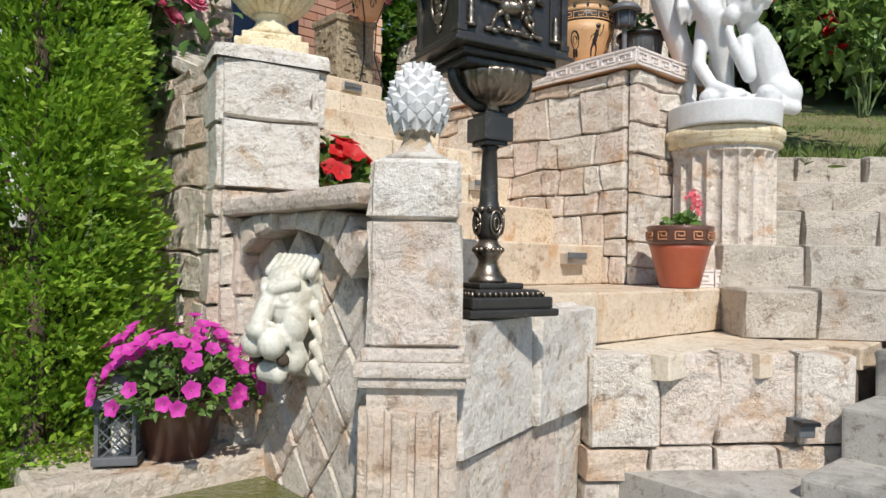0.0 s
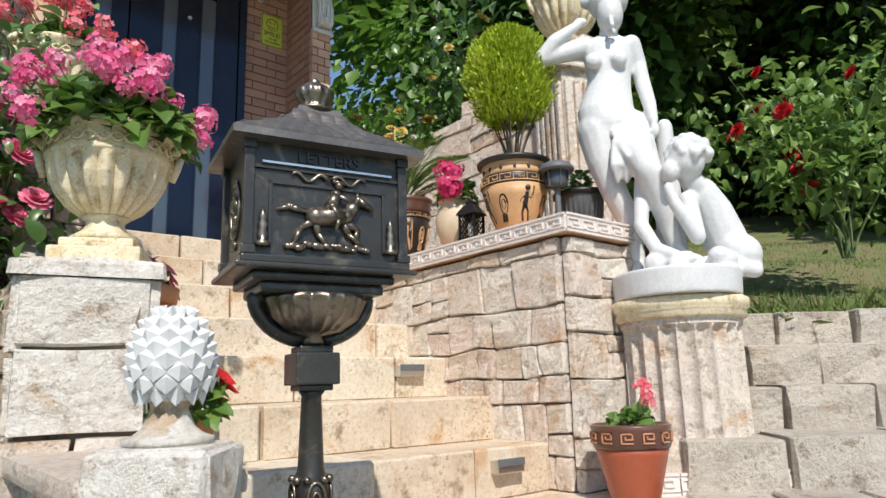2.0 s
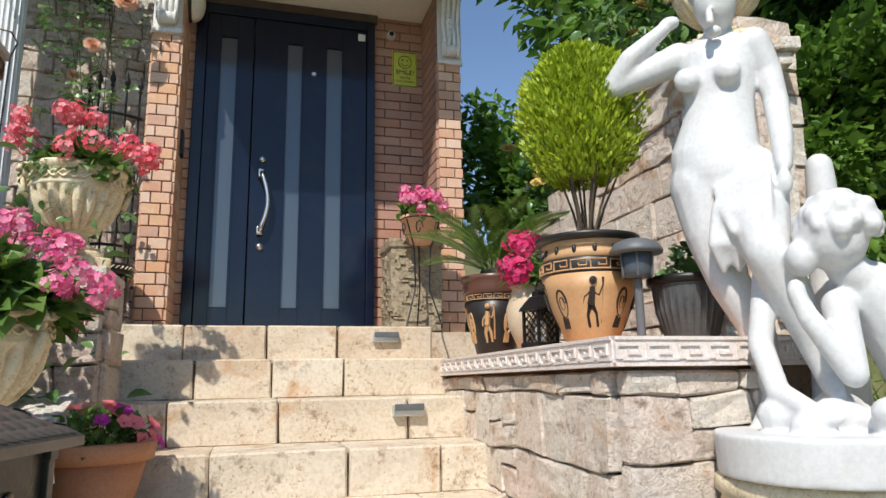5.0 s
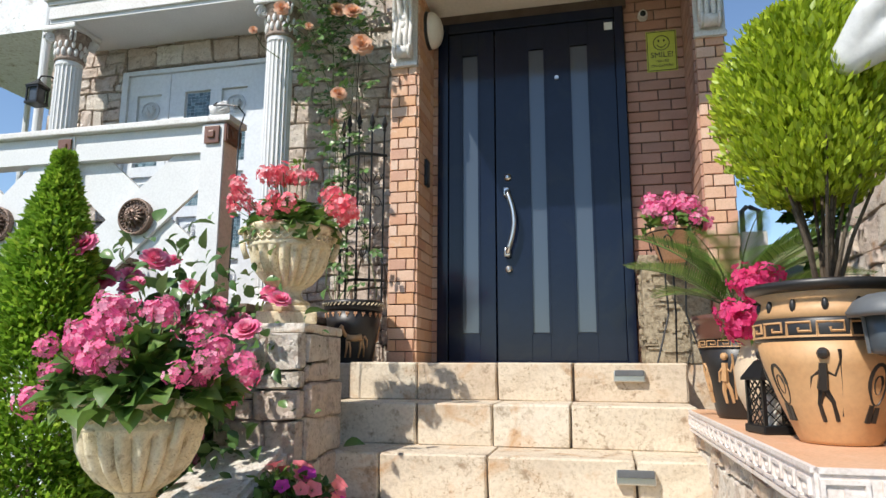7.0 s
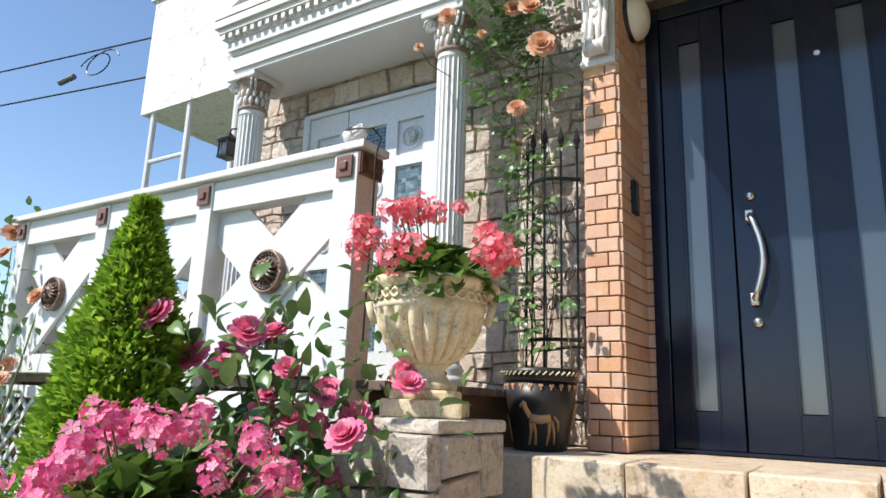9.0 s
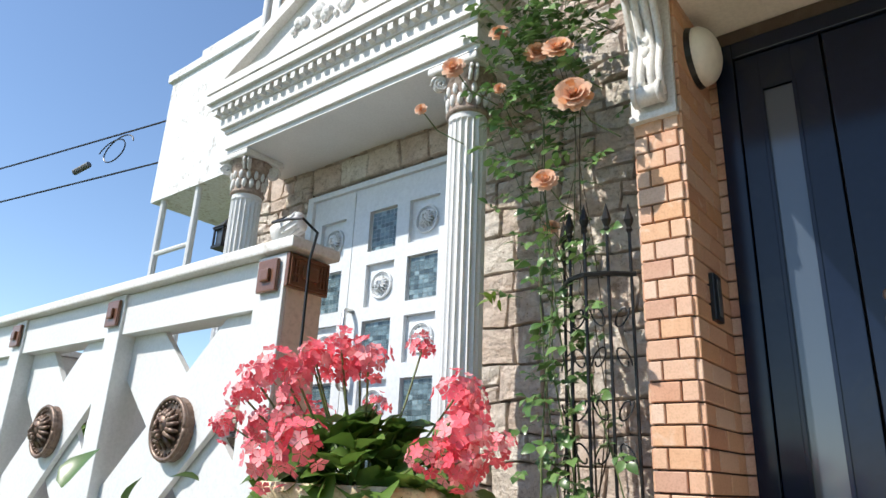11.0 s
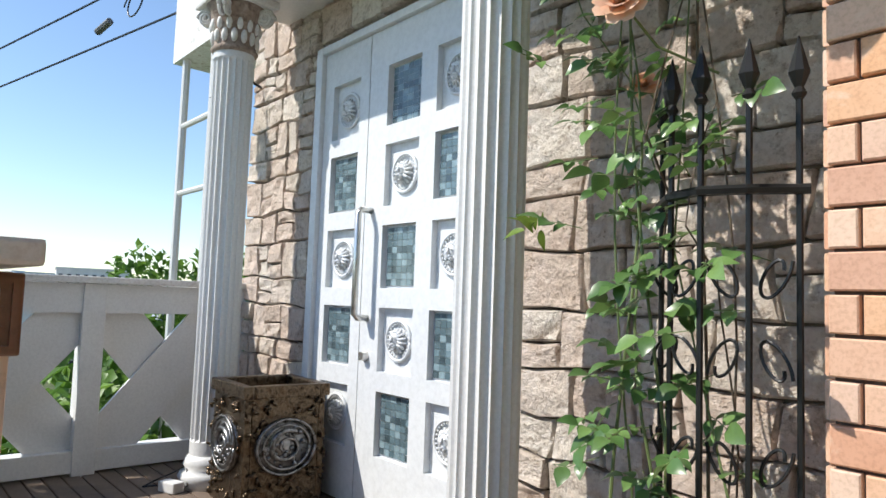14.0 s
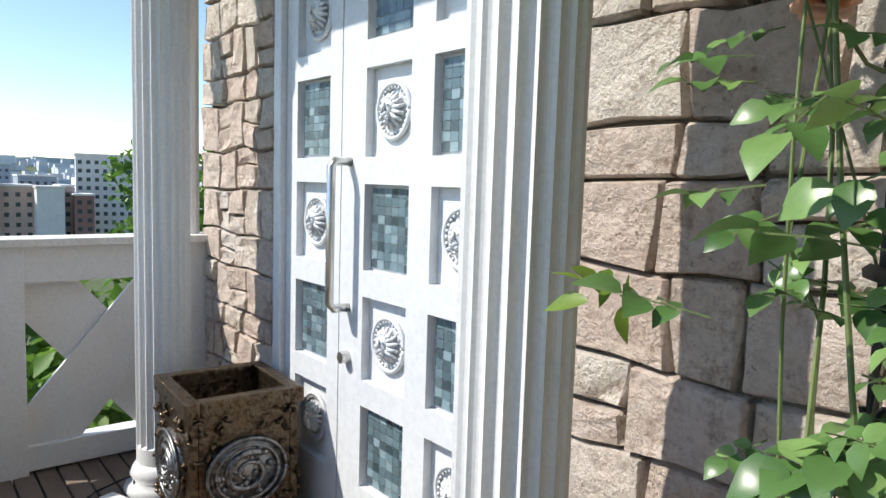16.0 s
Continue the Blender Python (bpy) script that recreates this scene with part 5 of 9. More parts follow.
part("panel", boxes((-0.3, 0.3, 0, 0.04, 0, 0.9), bevel=0.008), M_GREEN, shut)
for z in (0.12, 0.32, 0.52, 0.72):
    part("slat", boxes((-0.27, 0.27, -0.02, 0.0, z, z + 0.06)), M_GREEN, shut)

# fence
FNY = 3.40


def fence(name, at, turn, posts, label, last=True):
    f = thing(name, at, turn, label, "fence", "terrace fences", "structure")
    L = posts[-1]
    part("top_rail", boxes((-0.1, L + 0.10, -0.085, 0.085, 0.90, 0.932), bevel=0.006), M_WHITEWORN, f)
    part("upper_rail", boxes((0, L, -0.045, 0.045, 0.76, 0.898)), M_WHITE, f)
    part("bottom_rail", boxes((0, L, -0.045, 0.045, 0.02, 0.12), bevel=0.004), M_WHITE, f)
    for p in (posts if last else posts[:-1]):
        part("post", boxes((p - 0.05, p + 0.05, -0.055, 0.055, -0.05, 0.899), bevel=0.004), M_WHITE, f)
    for a, b in zip(posts, posts[1:]):
        a, b = a + 0.05, b - 0.05
        for s in (0, 1):
            bm = bmesh.new()
            y = -0.02 + 0.024 * s
            poly = []
            if s == 0:
                poly = [(a, 0.12), (a + 0.19, 0.12), (b, 0.76 - 0.15), (b, 0.76), (b - 0.19, 0.76), (a, 0.12 + 0.15)]
            else:
                poly = [(b, 0.12), (b, 0.12 + 0.15), (a + 0.19, 0.76), (a, 0.76), (a, 0.76 - 0.15), (b - 0.19, 0.12)]
            v0 = [bm.verts.new((px_, y, pz_)) for px_, pz_ in poly]
            v1 = [bm.verts.new((px_, y + 0.02, pz_)) for px_, pz_ in poly]
            k = len(poly)
            for i in range(k):
                bm.faces.new((v0[i], v0[(i + 1) % k], v1[(i + 1) % k], v1[i]))
            bm.faces.new(v0)
            bm.faces.new(v1[::-1])
            bmesh.ops.recalc_face_normals(bm, faces=bm.faces)
            part("cross_board", bm, M_WHITE, f)
    return f


fz = 3.012
fence_s = fence("fence_south", (-1.86, FNY, fz), 0, (0.0, 0.82, 1.64, 2.50), "white timber fence of crossed boards along the terrace", False)
fence_w = fence("fence_west", (-1.95, 3.46, fz), 90, (0.0, 0.72, 1.42), "white timber fence of crossed boards along the terrace")
LIONB = LION.copy()
LIONB.materials.clear()
LIONB.materials.append(M_BROWNTILE)
M_MASK = material("rubbed_copper", [(0.16, 0.09, 0.06), (0.30, 0.22, 0.17)], (0.07, 0.04, 0.03), 60, 30, 0.45, 0.3, 0.003, metal=0.3, stain_at=(0.5, 0.7), stain_scale=30)
LIONB.materials[0] = M_MASK
for i, x in enumerate((-1.45, -0.62, 0.22)):
    lm = thing("lion_mask", (x, FNY - 0.03, 3.46), 0, "round brown lion mask fixed to the white fence", "lion mask", "lion masks on the fence")
    bm = bmesh.new()
    bmesh.ops.create_cone(bm, cap_ends=True, segments=30, radius1=0.092, radius2=0.088, depth=0.02, matrix=Matrix.Rotation(math.pi / 2, 4, "X"))
    part("plate", bm, M_MASK, lm)
    link_mesh("mask", LIONB, None, lm, "", False, pose(0, -0.012, 0) @ Matrix.Scale(1.12, 4))
for x in (-1.86, -1.04, -0.22, 0.645):
    tl = thing("corner_tile", (x, FNY - (0.073 if x > 0 else 0.058), 3.845), 0, "small brown carved square tile on a fence post", "tile", "tiles on the fence posts")
    part("plate", boxes((-0.04, 0.04, -0.012, 0, -0.045, 0.045), bevel=0.004), M_BROWNTILE, tl)
    part("boss", boxes((-0.018, 0.018, -0.022, -0.01, -0.018, 0.018), bevel=0.005), M_BROWNTILE, tl)
endpost = thing("end_post", (0.645, FNY, DECK - 0.2), 0, "fence end post with pinkish bare boards and a carved tile", "post")
part("post", boxes((-0.058, 0.06, -0.058, 0.062, 0, 1.085), bevel=0.004), M_PINKWOOD, endpost)
part("front_board", boxes((-0.062, 0.058, -0.07, -0.0585, 0, 1.085), bevel=0.003), M_WHITE, endpost, "white front board")
tt = part("carved_tile", boxes((0.06, 0.073, -0.072, 0.07, 0.990, 1.084), bevel=0.003), M_BROWNTILE, endpost, "dark brown carved tile")
part("boss", boxes((0.072, 0.082, -0.026, 0.026, 1.018, 1.058), bevel=0.006), M_BROWNTILE, tt)
part("key_frame", boxes((0.072, 0.078, -0.066, 0.064, 1.072, 1.078), (0.072, 0.078, -0.066, 0.064, 0.996, 1.002), (0.072, 0.078, -0.066, -0.060, 1.002, 1.072), (0.072, 0.078, 0.058, 0.064, 1.002, 1.072), *[(0.072, 0.078, y, y + 0.005, z, z + 0.016) for y in (-0.052, -0.042, 0.036, 0.046) for z in (1.008, 1.030, 1.050)]), M_BROWNTILE, tt)
flood = thing("floodlight", (0.655, FNY - 0.02, 3.946), 0, "small white outdoor floodlight on the fence post", "floodlight")
part("stem", boxes((-0.014, 0.014, -0.014, 0.014, 0, 0.055), bevel=0.003), M_WHITEWORN, flood)
bm = lathe([(0.02, 0.0), (0.034, 0.004), (0.038, 0.012), (0.040, 0.09), (0.045, 0.095), (0.047, 0.135), (0.043, 0.138), (0.040, 0.128), (0.0, 0.124)], 28)
for i in range(12):
    a = 2 * math.pi * i / 12
    box(bm, 0.039 * math.cos(a) - 0.003, 0.039 * math.cos(a) + 0.003, 0.039 * math.sin(a) - 0.003, 0.039 * math.sin(a) + 0.003, 0.015, 0.09)
part("head", bm, M_WHITEWORN, flood, "white ribbed lamp head", True, pose(0.055, 0.0, 0.085, 0, -112, 15))
flood.scale = (0.66, 0.66, 0.8)
cb = thing("lamp_cable", (0.69, FNY, 3.972), 0, "black cable from the floodlight down the post", "cable")
part("cable", tube([(-0.06, -0.03, 0.06), (-0.04, -0.09, 0.02), (0.04, -0.10, 0.01), (0.10, -0.10, 0.0), (0.115, -0.06, -0.03), (0.09, -0.055, -0.1), (0.085, -0.05, -0.3), (0.08, -0.05, -0.55), (0.075, -0.05, -0.85)], 0.004, 5), M_BLACK, cb)
# lattice below the terrace
lat = thing("lattice_panel", (-2.0, 3.38, 0), 0, "white diagonal lattice screen below the terrace", "lattice", "", "structure")
part("frame", boxes((0, 2.55, -0.02, 0.02, 2.90, 2.965), (0, 2.55, -0.02, 0.02, 1.6, 1.66), bevel=0.003), M_WHITE, lat)
for s in (1, -1):
    for i in range(34):
        x0 = -1.3 + 0.115 * i if s > 0 else 0.0 + 0.115 * i
        za, zb = 1.66, 2.90
        p0, p1 = Vector((x0, za)), Vector((x0 + s * 1.24, zb))
        lo, hi = (p0, p1) if s > 0 else (p1, p0)
        t0, t1 = max(0.0, -lo.x / (hi.x - lo.x)), min(1.0, (2.55 - lo.x) / (hi.x - lo.x))
        if t1 - t0 < 0.05:
            continue
        a, b = lo.lerp(hi, t0), lo.lerp(hi, t1)
        d = (b - a).normalized()
        nn = Vector((-d.y, d.x)) * 0.014
        y0 = -0.006 if s > 0 else 0.004
        bm = bmesh.new()
        vs = [bm.verts.new((p.x, y, p.y)) for y in (y0 - 0.004, y0 + 0.004) for p in (a + nn, b + nn, b - nn, a - nn)]
        for idx in ((0, 1, 2, 3), (7, 6, 5, 4), (0, 4, 5, 1), (1, 5, 6, 2), (2, 6, 7, 3), (3, 7, 4, 0)):
            bm.faces.new([vs[q_] for q_ in idx])
        bmesh.ops.recalc_face_normals(bm, faces=bm.faces)
        part("slat", bm, M_WHITE, lat)

# ---- flowers and plants ----


def fan_petals(n, r, cup=0.3, petals=5, lobes=0.85):
    """Vertices and faces of one blossom of flat petals facing +z."""
    verts, faces = [(0, 0, 0)], []
    for p in range(petals):
        a = 2 * math.pi * p / petals
        w = math.pi / petals * lobes
        b = len(verts)
        for da, rr in ((-w, 0.75), (0, 1.0), (w, 0.75)):
            verts.append((r * rr * math.cos(a + da), r * rr * math.sin(a + da), r * cup * rr))
        faces += [(0, b, b + 1), (0, b + 1, b + 2)]
    return np.array(verts), np.array(faces)


def many(verts, faces, mats):
    """Repeat a small piece at several poses, joined."""
    V, F = [], []
    for k, m in enumerate(mats):
        a = np.array(m)
        V.append(verts @ a[:3, :3].T + a[:3, 3])
        F.append(faces + k * len(verts))
    return np.concatenate(V), np.concatenate(F)


def facing(at, d, roll=0.0):
    return Matrix.Translation(at) @ Vector(d).to_track_quat("Z", "Y").to_matrix().to_4x4() @ Matrix.Rotation(roll, 4, "Z")


def umbel_mesh(name, mat, r=0.034, blossoms=24, size=0.0135, seed=1):
    rng = random.Random(seed)
    v, f = fan_petals(1, size, 0.25)
    ms = []
    for i in range(blossoms):
        z = 1 - 1.5 * (i + 0.5) / blossoms
        a = i * 2.4
        s = math.sqrt(max(0, 1 - z * z))
        d = Vector((s * math.cos(a), s * math.sin(a), z))
        ms.append(facing(d * r * rng.uniform(0.55, 1.25), d + Vector((rng.uniform(-.4, .4), rng.uniform(-.4, .4), rng.uniform(-.2, .4))), a) @ Matrix.Scale(rng.uniform(0.8, 1.25), 4))
    me = mesh_from(name, *many(v, f, ms))
    me.materials.append(mat)
    return me


def rose_mesh(name, mat, r=0.04, seed=1):
    """A full rose: whorls of cupped petals opening outwards."""
    rng = random.Random(seed)
    verts, faces = [], []
    for whorl, (n, rad, tilt, size) in enumerate(((4, 0.10, 0.05, 0.62), (5, 0.25, 0.18, 0.72), (7, 0.4, 0.35, 0.80), (8, 0.55, 0.6, 0.88), (9, 0.7, 0.95, 0.92), (9, 0.8, 1.35, 0.95))):
        for p in range(n):
            a = 2 * math.pi * (p + 0.37 * whorl) / n + rng.uniform(-0.15, 0.15)
            d = Vector((math.cos(a), math.sin(a), 0))
            s = Vector((-math.sin(a), math.cos(a), 0))
            up = Vector((0, 0, 1))
            out = (d * math.sin(tilt) + up * math.cos(tilt)) * size * r
            root = d * rad * r * 0.35
            b = len(verts)
            w = s * r * size * 0.56
            curl = d * r * 0.2 * whorl / 5 - Vector((0, 0, 0.08 * r * whorl / 5))
            verts += [root - w * 0.35, root + w * 0.35, root + out * 0.6 + w, root + out + w * 0.45 + curl, root + out - w * 0.45 + curl, root + out * 0.6 - w]
            faces += [(b, b + 1, b + 2), (b, b + 2, b + 5), (b + 5, b + 2, b + 3), (b + 5, b + 3, b + 4)]
    me = mesh_from(name, np.array([tuple(v) for v in verts]), np.array(faces))
    me.materials.append(mat)
    return me


def petunia_mesh(name, mat, r=0.032):
    n = 20
    verts, faces = [(0, 0, -0.4 * r)], []
    for i in range(n):
        a = 2 * math.pi * i / n
        verts.append((0.3 * r * math.cos(a), 0.3 * r * math.sin(a), 0))
    for i in range(n):
        a = 2 * math.pi * i / n
        rr = r * (0.9 + 0.12 * math.cos(5 * a))
        verts.append((rr * math.cos(a), rr * math.sin(a), 0.2 * r + 0.05 * r * math.sin(10 * a)))
    for i in range(n):
        j = (i + 1) % n
        faces += [(0, 1 + i, 1 + j), (1 + i, 1 + n + i, 1 + n + j), (1 + i, 1 + n + j, 1 + j)]
    me = mesh_from(name, np.array(verts), np.array(faces))
    me.materials.append(mat)
    return me


F_PINK = [umbel_mesh("flower_head", P_PINK, seed=i) for i in range(3)]
F_CORAL = [umbel_mesh("flower_head", P_CORAL, 0.032, 20, 0.0135, seed=i) for i in range(3)]
F_RED = [umbel_mesh("flower_head", P_RED, 0.04, 12, 0.026, seed=i) for i in range(2)]
F_MAGU = [umbel_mesh("flower_head", P_CRIMSON, 0.042, 26, 0.016, seed=i) for i in range(2)]
R_PINK = [rose_mesh("rose_bloom", P_ROSE, 0.05, i) for i in range(3)]
R_PEACH = [rose_mesh("rose_bloom", P_PEACH, 0.05, i) for i in range(3)]
R_RED = [rose_mesh("rose_bloom", P_RED, 0.06, i) for i in range(2)]
R_YELLOW = [rose_mesh("rose_bloom", P_YELLOW, 0.05, i) for i in range(2)]
P_MAG = petunia_mesh("blossom", P_MAGENTA)
P_CORALP = petunia_mesh("blossom", P_CORAL, 0.034)
P_REDP = petunia_mesh("blossom", P_RED, 0.04)
P_PALEP = petunia_mesh("blossom", P_PALE, 0.03)
VIEW = Vector((0.25, -0.85, 0.45))


def bloom_plant(name, at, label, category, r, h, leaves, leaf_size, leaf_mat, blooms, count, reach=1.1, seed=0, group="", spill=0.15, aspect=0.95, bias=VIEW, bloom_part="flower_head", scale=1.0, lift=0.0, stems=True):
    """A mounded plant with flower heads held out on stems. at: the soil's middle."""
    rng = random.Random(seed)
    t = thing(name, at, 0, label, category, group)
    n = leaves
    u = rand_dirs(n)
    u[:, 2] = np.abs(u[:, 2]) * 1.05 - spill
    rad = RNG.uniform(0.45, 1.0, n) ** 0.5
    lump = 1 + 0.16 * np.sin(u[:, 0] * 5 + seed) * np.cos(u[:, 1] * 4 + 2 * seed)
    cen = u * (rad * lump)[:, None] * np.array([r, r, h])
    foliage("foliage", cen, leaf_size, leaf_mat, t, "", 0.15, aspect, (0, 0, -0.3 * h))
    bm = bmesh.new()
    for i in range(count):
        for _ in range(20):
            d = Vector((rng.gauss(0, 1), rng.gauss(0, 1), rng.gauss(0, 1) * 0.8 + 0.35)).normalized()
            if d.z > -0.25 and d.dot(bias) > -0.35:
                break
        p = Vector((d.x * r, d.y * r, d.z * h + lift)) * (reach * rng.uniform(0.82, 1.12))
        me = blooms[i % len(blooms)]
        link_mesh(bloom_part, me, None, t, "", False, facing(p, d + bias * 0.35 + Vector((0, 0, 0.25)), rng.uniform(0, 6)) @ Matrix.Scale(rng.uniform(0.8, 1.2) * scale, 4))
        if stems:
            tube([(d.x * r * 0.2, d.y * r * 0.2, 0), (p.x * 0.7, p.y * 0.7, p.z * 0.6), tuple(p)], 0.0022, 4, bm)
    if stems:
        part("stem", bm, M_STEM, t)
    else:
        bm.free()
    return t


def soil(parent, r, z):
    part("soil", lathe([(r, z - 0.02), (r, z), (r * 0.4, z + 0.01)], 24), M_SOIL, parent, "dark potting soil")


def relief_band(r, z, parent, mat, n=16, name="relief_band"):
    """A wavy guilloche raised round a rim."""
    bm = bmesh.new()
    for ph in (0, math.pi):
        tube([((r + 0.004) * math.cos(a), (r + 0.004) * math.sin(a), z + 0.014 * math.sin(a * n + ph)) for a in np.linspace(0, 2 * math.pi, n * 8 + 1)], 0.005, 4, bm)
    part(name, bm, mat, parent, smooth=True)


def garden_urn(at, s, label):
    """A fluted classical urn with a foot, a banded rim and scroll ears."""
    u = thing("garden_urn", at, 0, label, "urn", "cream garden urns")
    k = s
    part("foot", boxes((-0.13 * k, 0.13 * k, -0.13 * k, 0.13 * k, 0, 0.055 * k), (-0.105 * k, 0.105 * k, -0.105 * k, 0.105 * k, 0.055 * k, 0.085 * k), bevel=0.008), M_CREAMSTONE, u)
    part("stem", lathe([(0.095 * k, 0.085 * k), (0.10 * k, 0.10 * k), (0.07 * k, 0.12 * k), (0.055 * k, 0.145 * k), (0.062 * k, 0.16 * k), (0.075 * k, 0.168 * k)], 36), M_CREAMSTONE, u, smooth=True)
    part("bowl", lathe([(0.07 * k, 0.165 * k), (0.115 * k, 0.195 * k), (0.15 * k, 0.235 * k), (0.172 * k, 0.28 * k), (0.182 * k, 0.325 * k), (0.184 * k, 0.345 * k)], 200, 20, -0.024 * k, (0.17 * k, 0.33 * k)), M_CREAMSTONE, u)
    part("rim", lathe([(0.178 * k, 0.34 * k), (0.190 * k, 0.35 * k), (0.184 * k, 0.362 * k), (0.186 * k, 0.405 * k), (0.196 * k, 0.415 * k), (0.205 * k, 0.43 * k), (0.200 * k, 0.445 * k), (0.178 * k, 0.445 * k), (0.17 * k, 0.40 * k), (0.16 * k, 0.395 * k)], 72), M_CREAMSTONE, u, smooth=True)
    relief_band(0.186 * k, 0.384 * k, u, M_CREAMSTONE)
    for sgn in (-1, 1):
        bm = bmesh.new()
        for off in (-0.012, 0.012):
            tube([((sgn * (0.195 * k + 0.03 * k * (1 - i / 26) * math.cos(i / 24 * 7.5))), off, 0.41 * k + 0.035 * k * (1 - i / 26) * math.sin(i / 24 * 7.5)) for i in range(25)], 0.012 * k, 6, bm)
        tube([(sgn * 0.19 * k, 0, 0.30 * k), (sgn * 0.205 * k, 0, 0.34 * k), (sgn * 0.215 * k, 0, 0.38 * k)], 0.014 * k, 6, bm)
        part("scroll_ear", bm, M_CREAMSTONE, u, smooth=True)
    soil(u, 0.168 * k, 0.40 * k)
    return u


u1 = garden_urn((1.135, 2.295, 2.205), 0.98, "cream cast stone urn with pink geraniums on the front pedestal")
u1.rotation_mode = "XYZ"
u1.rotation_euler[2] = radians(-25)
u2 = copy_thing(u1, pose(1.118, 3.26, 2.902, 0, 0, 25))
tagged(u2, "weathered cream stone urn with coral geraniums on the rear pillar")
bloom_plant("geranium", (1.135, 2.295, 2.63), "bushy geranium with pink double flower heads in a stone urn", "plant", 0.225, 0.20, 620, 0.058, L_GERAN, F_PINK, 38, 1.25, 3, "flowering pot plants", bias=Vector((0.35, -0.7, 0.5)), lift=0.03)
bloom_plant("geranium", (1.118, 3.26, 3.32), "geranium with coral pink flower heads on long stems", "plant", 0.19, 0.14, 460, 0.046, L_GERAN, F_CORAL, 32, 1.45, 5, "flowering pot plants", lift=0.05)


def round_pot(name, at, profile, mat, label, rim_mat=None, soil_z=None, soil_r=None, turn=0, category="pot", group="pots"):
    p = thing(name, at, turn, label, category, group)
    part("body", lathe(profile, 40), mat, p, smooth=True)
    if soil_z:
        soil(p, soil_r, soil_z)
    return p


# terracotta pot of petunias on the stair
tp = round_pot("terracotta_pot", (1.345, 2.86, 1.975), [(0.11, 0), (0.115, 0.01), (0.158, 0.175)], M_TERRA, "plain terracotta pot with petunias on a stair step")
part("rim", lathe([(0.16, 0.17), (0.178, 0.175), (0.186, 0.225), (0.172, 0.23), (0.16, 0.20), (0.15, 0.20)], 40), M_TERRA, tp, smooth=True)
soil(tp, 0.155, 0.205)
tp.scale = (1.1, 1.1, 1.16)
bloom_plant("petunia", (1.345, 2.86, 2.225), "petunia with coral and purple trumpet flowers", "plant", 0.165, 0.13, 420, 0.037, L_GERAN, [P_CORALP, P_CORALP, P_CORALP, P_MAG], 26, 1.15, 8, "flowering pot plants", bloom_part="blossom", aspect=0.6)
rp = round_pot("terracotta_pot", (1.36, 2.22, 1.585), [(0.08, 0), (0.085, 0.01), (0.115, 0.15), (0.128, 0.152), (0.13, 0.185), (0.118, 0.186), (0.11, 0.165)], M_TERRA, "small terracotta pot with red petunias behind the fountain")
soil(rp, 0.108, 0.165)
bloom_plant("petunia", (1.35, 2.20, 1.77), "bright red petunia with fresh green leaves", "plant", 0.13, 0.15, 240, 0.05, L_GERAN, [P_REDP], 16, 1.1, 11, "flowering pot plants", bias=Vector((-0.4, -0.75, 0.4)), bloom_part="blossom", aspect=0.7, scale=1.1)

# red glazed pot on the landing
rgp = round_pot("glazed_pot", (2.86, 1.64, 1.385), [(0.085, 0), (0.09, 0.008), (0.13, 0.17), (0.138, 0.20)], M_REDGLAZE, "red glazed pot with a brown patterned collar on the landing")
part("collar", lathe([(0.140, 0.195), (0.146, 0.21), (0.146, 0.26), (0.152, 0.275), (0.142, 0.282), (0.13, 0.255), (0.12, 0.25)], 40), M_BROWNGLAZE, rgp, "brown collar with square spirals", True)
for i in range(12):
    a = 2 * math.pi * i / 12
    bm = boxes((-0.022, 0.022, -0.005, 0, 0.014, 0.019), (-0.022, 0.022, -0.005, 0, -0.019, -0.014), (-0.022, -0.017, -0.005, 0, -0.019, 0.019), (0.017, 0.022, -0.005, 0, -0.004, 0.019), (-0.008, 0.018, -0.005, 0, -0.005, 0.0), (-0.008, -0.003, -0.005, 0, -0.005, 0.008))
    part("spiral_motif", bm, M_TERRA, rgp, m=pose(0.146 * math.cos(a), 0.146 * math.sin(a), 0.235, 0, 0, math.degrees(a) + 90))
soil(rgp, 0.128, 0.255)
bloom_plant("geranium", (2.86, 1.64, 1.65), "small geranium with two coral flower heads", "plant", 0.085, 0.06, 110, 0.035, L_GERAN, F_CORAL, 3, 1.9, 15, "flowering pot plants", bias=Vector((-0.7, -0.5, 0.5)), scale=0.8, lift=0.02)

# ---- pots on the ledge ----
LZ = 2.547


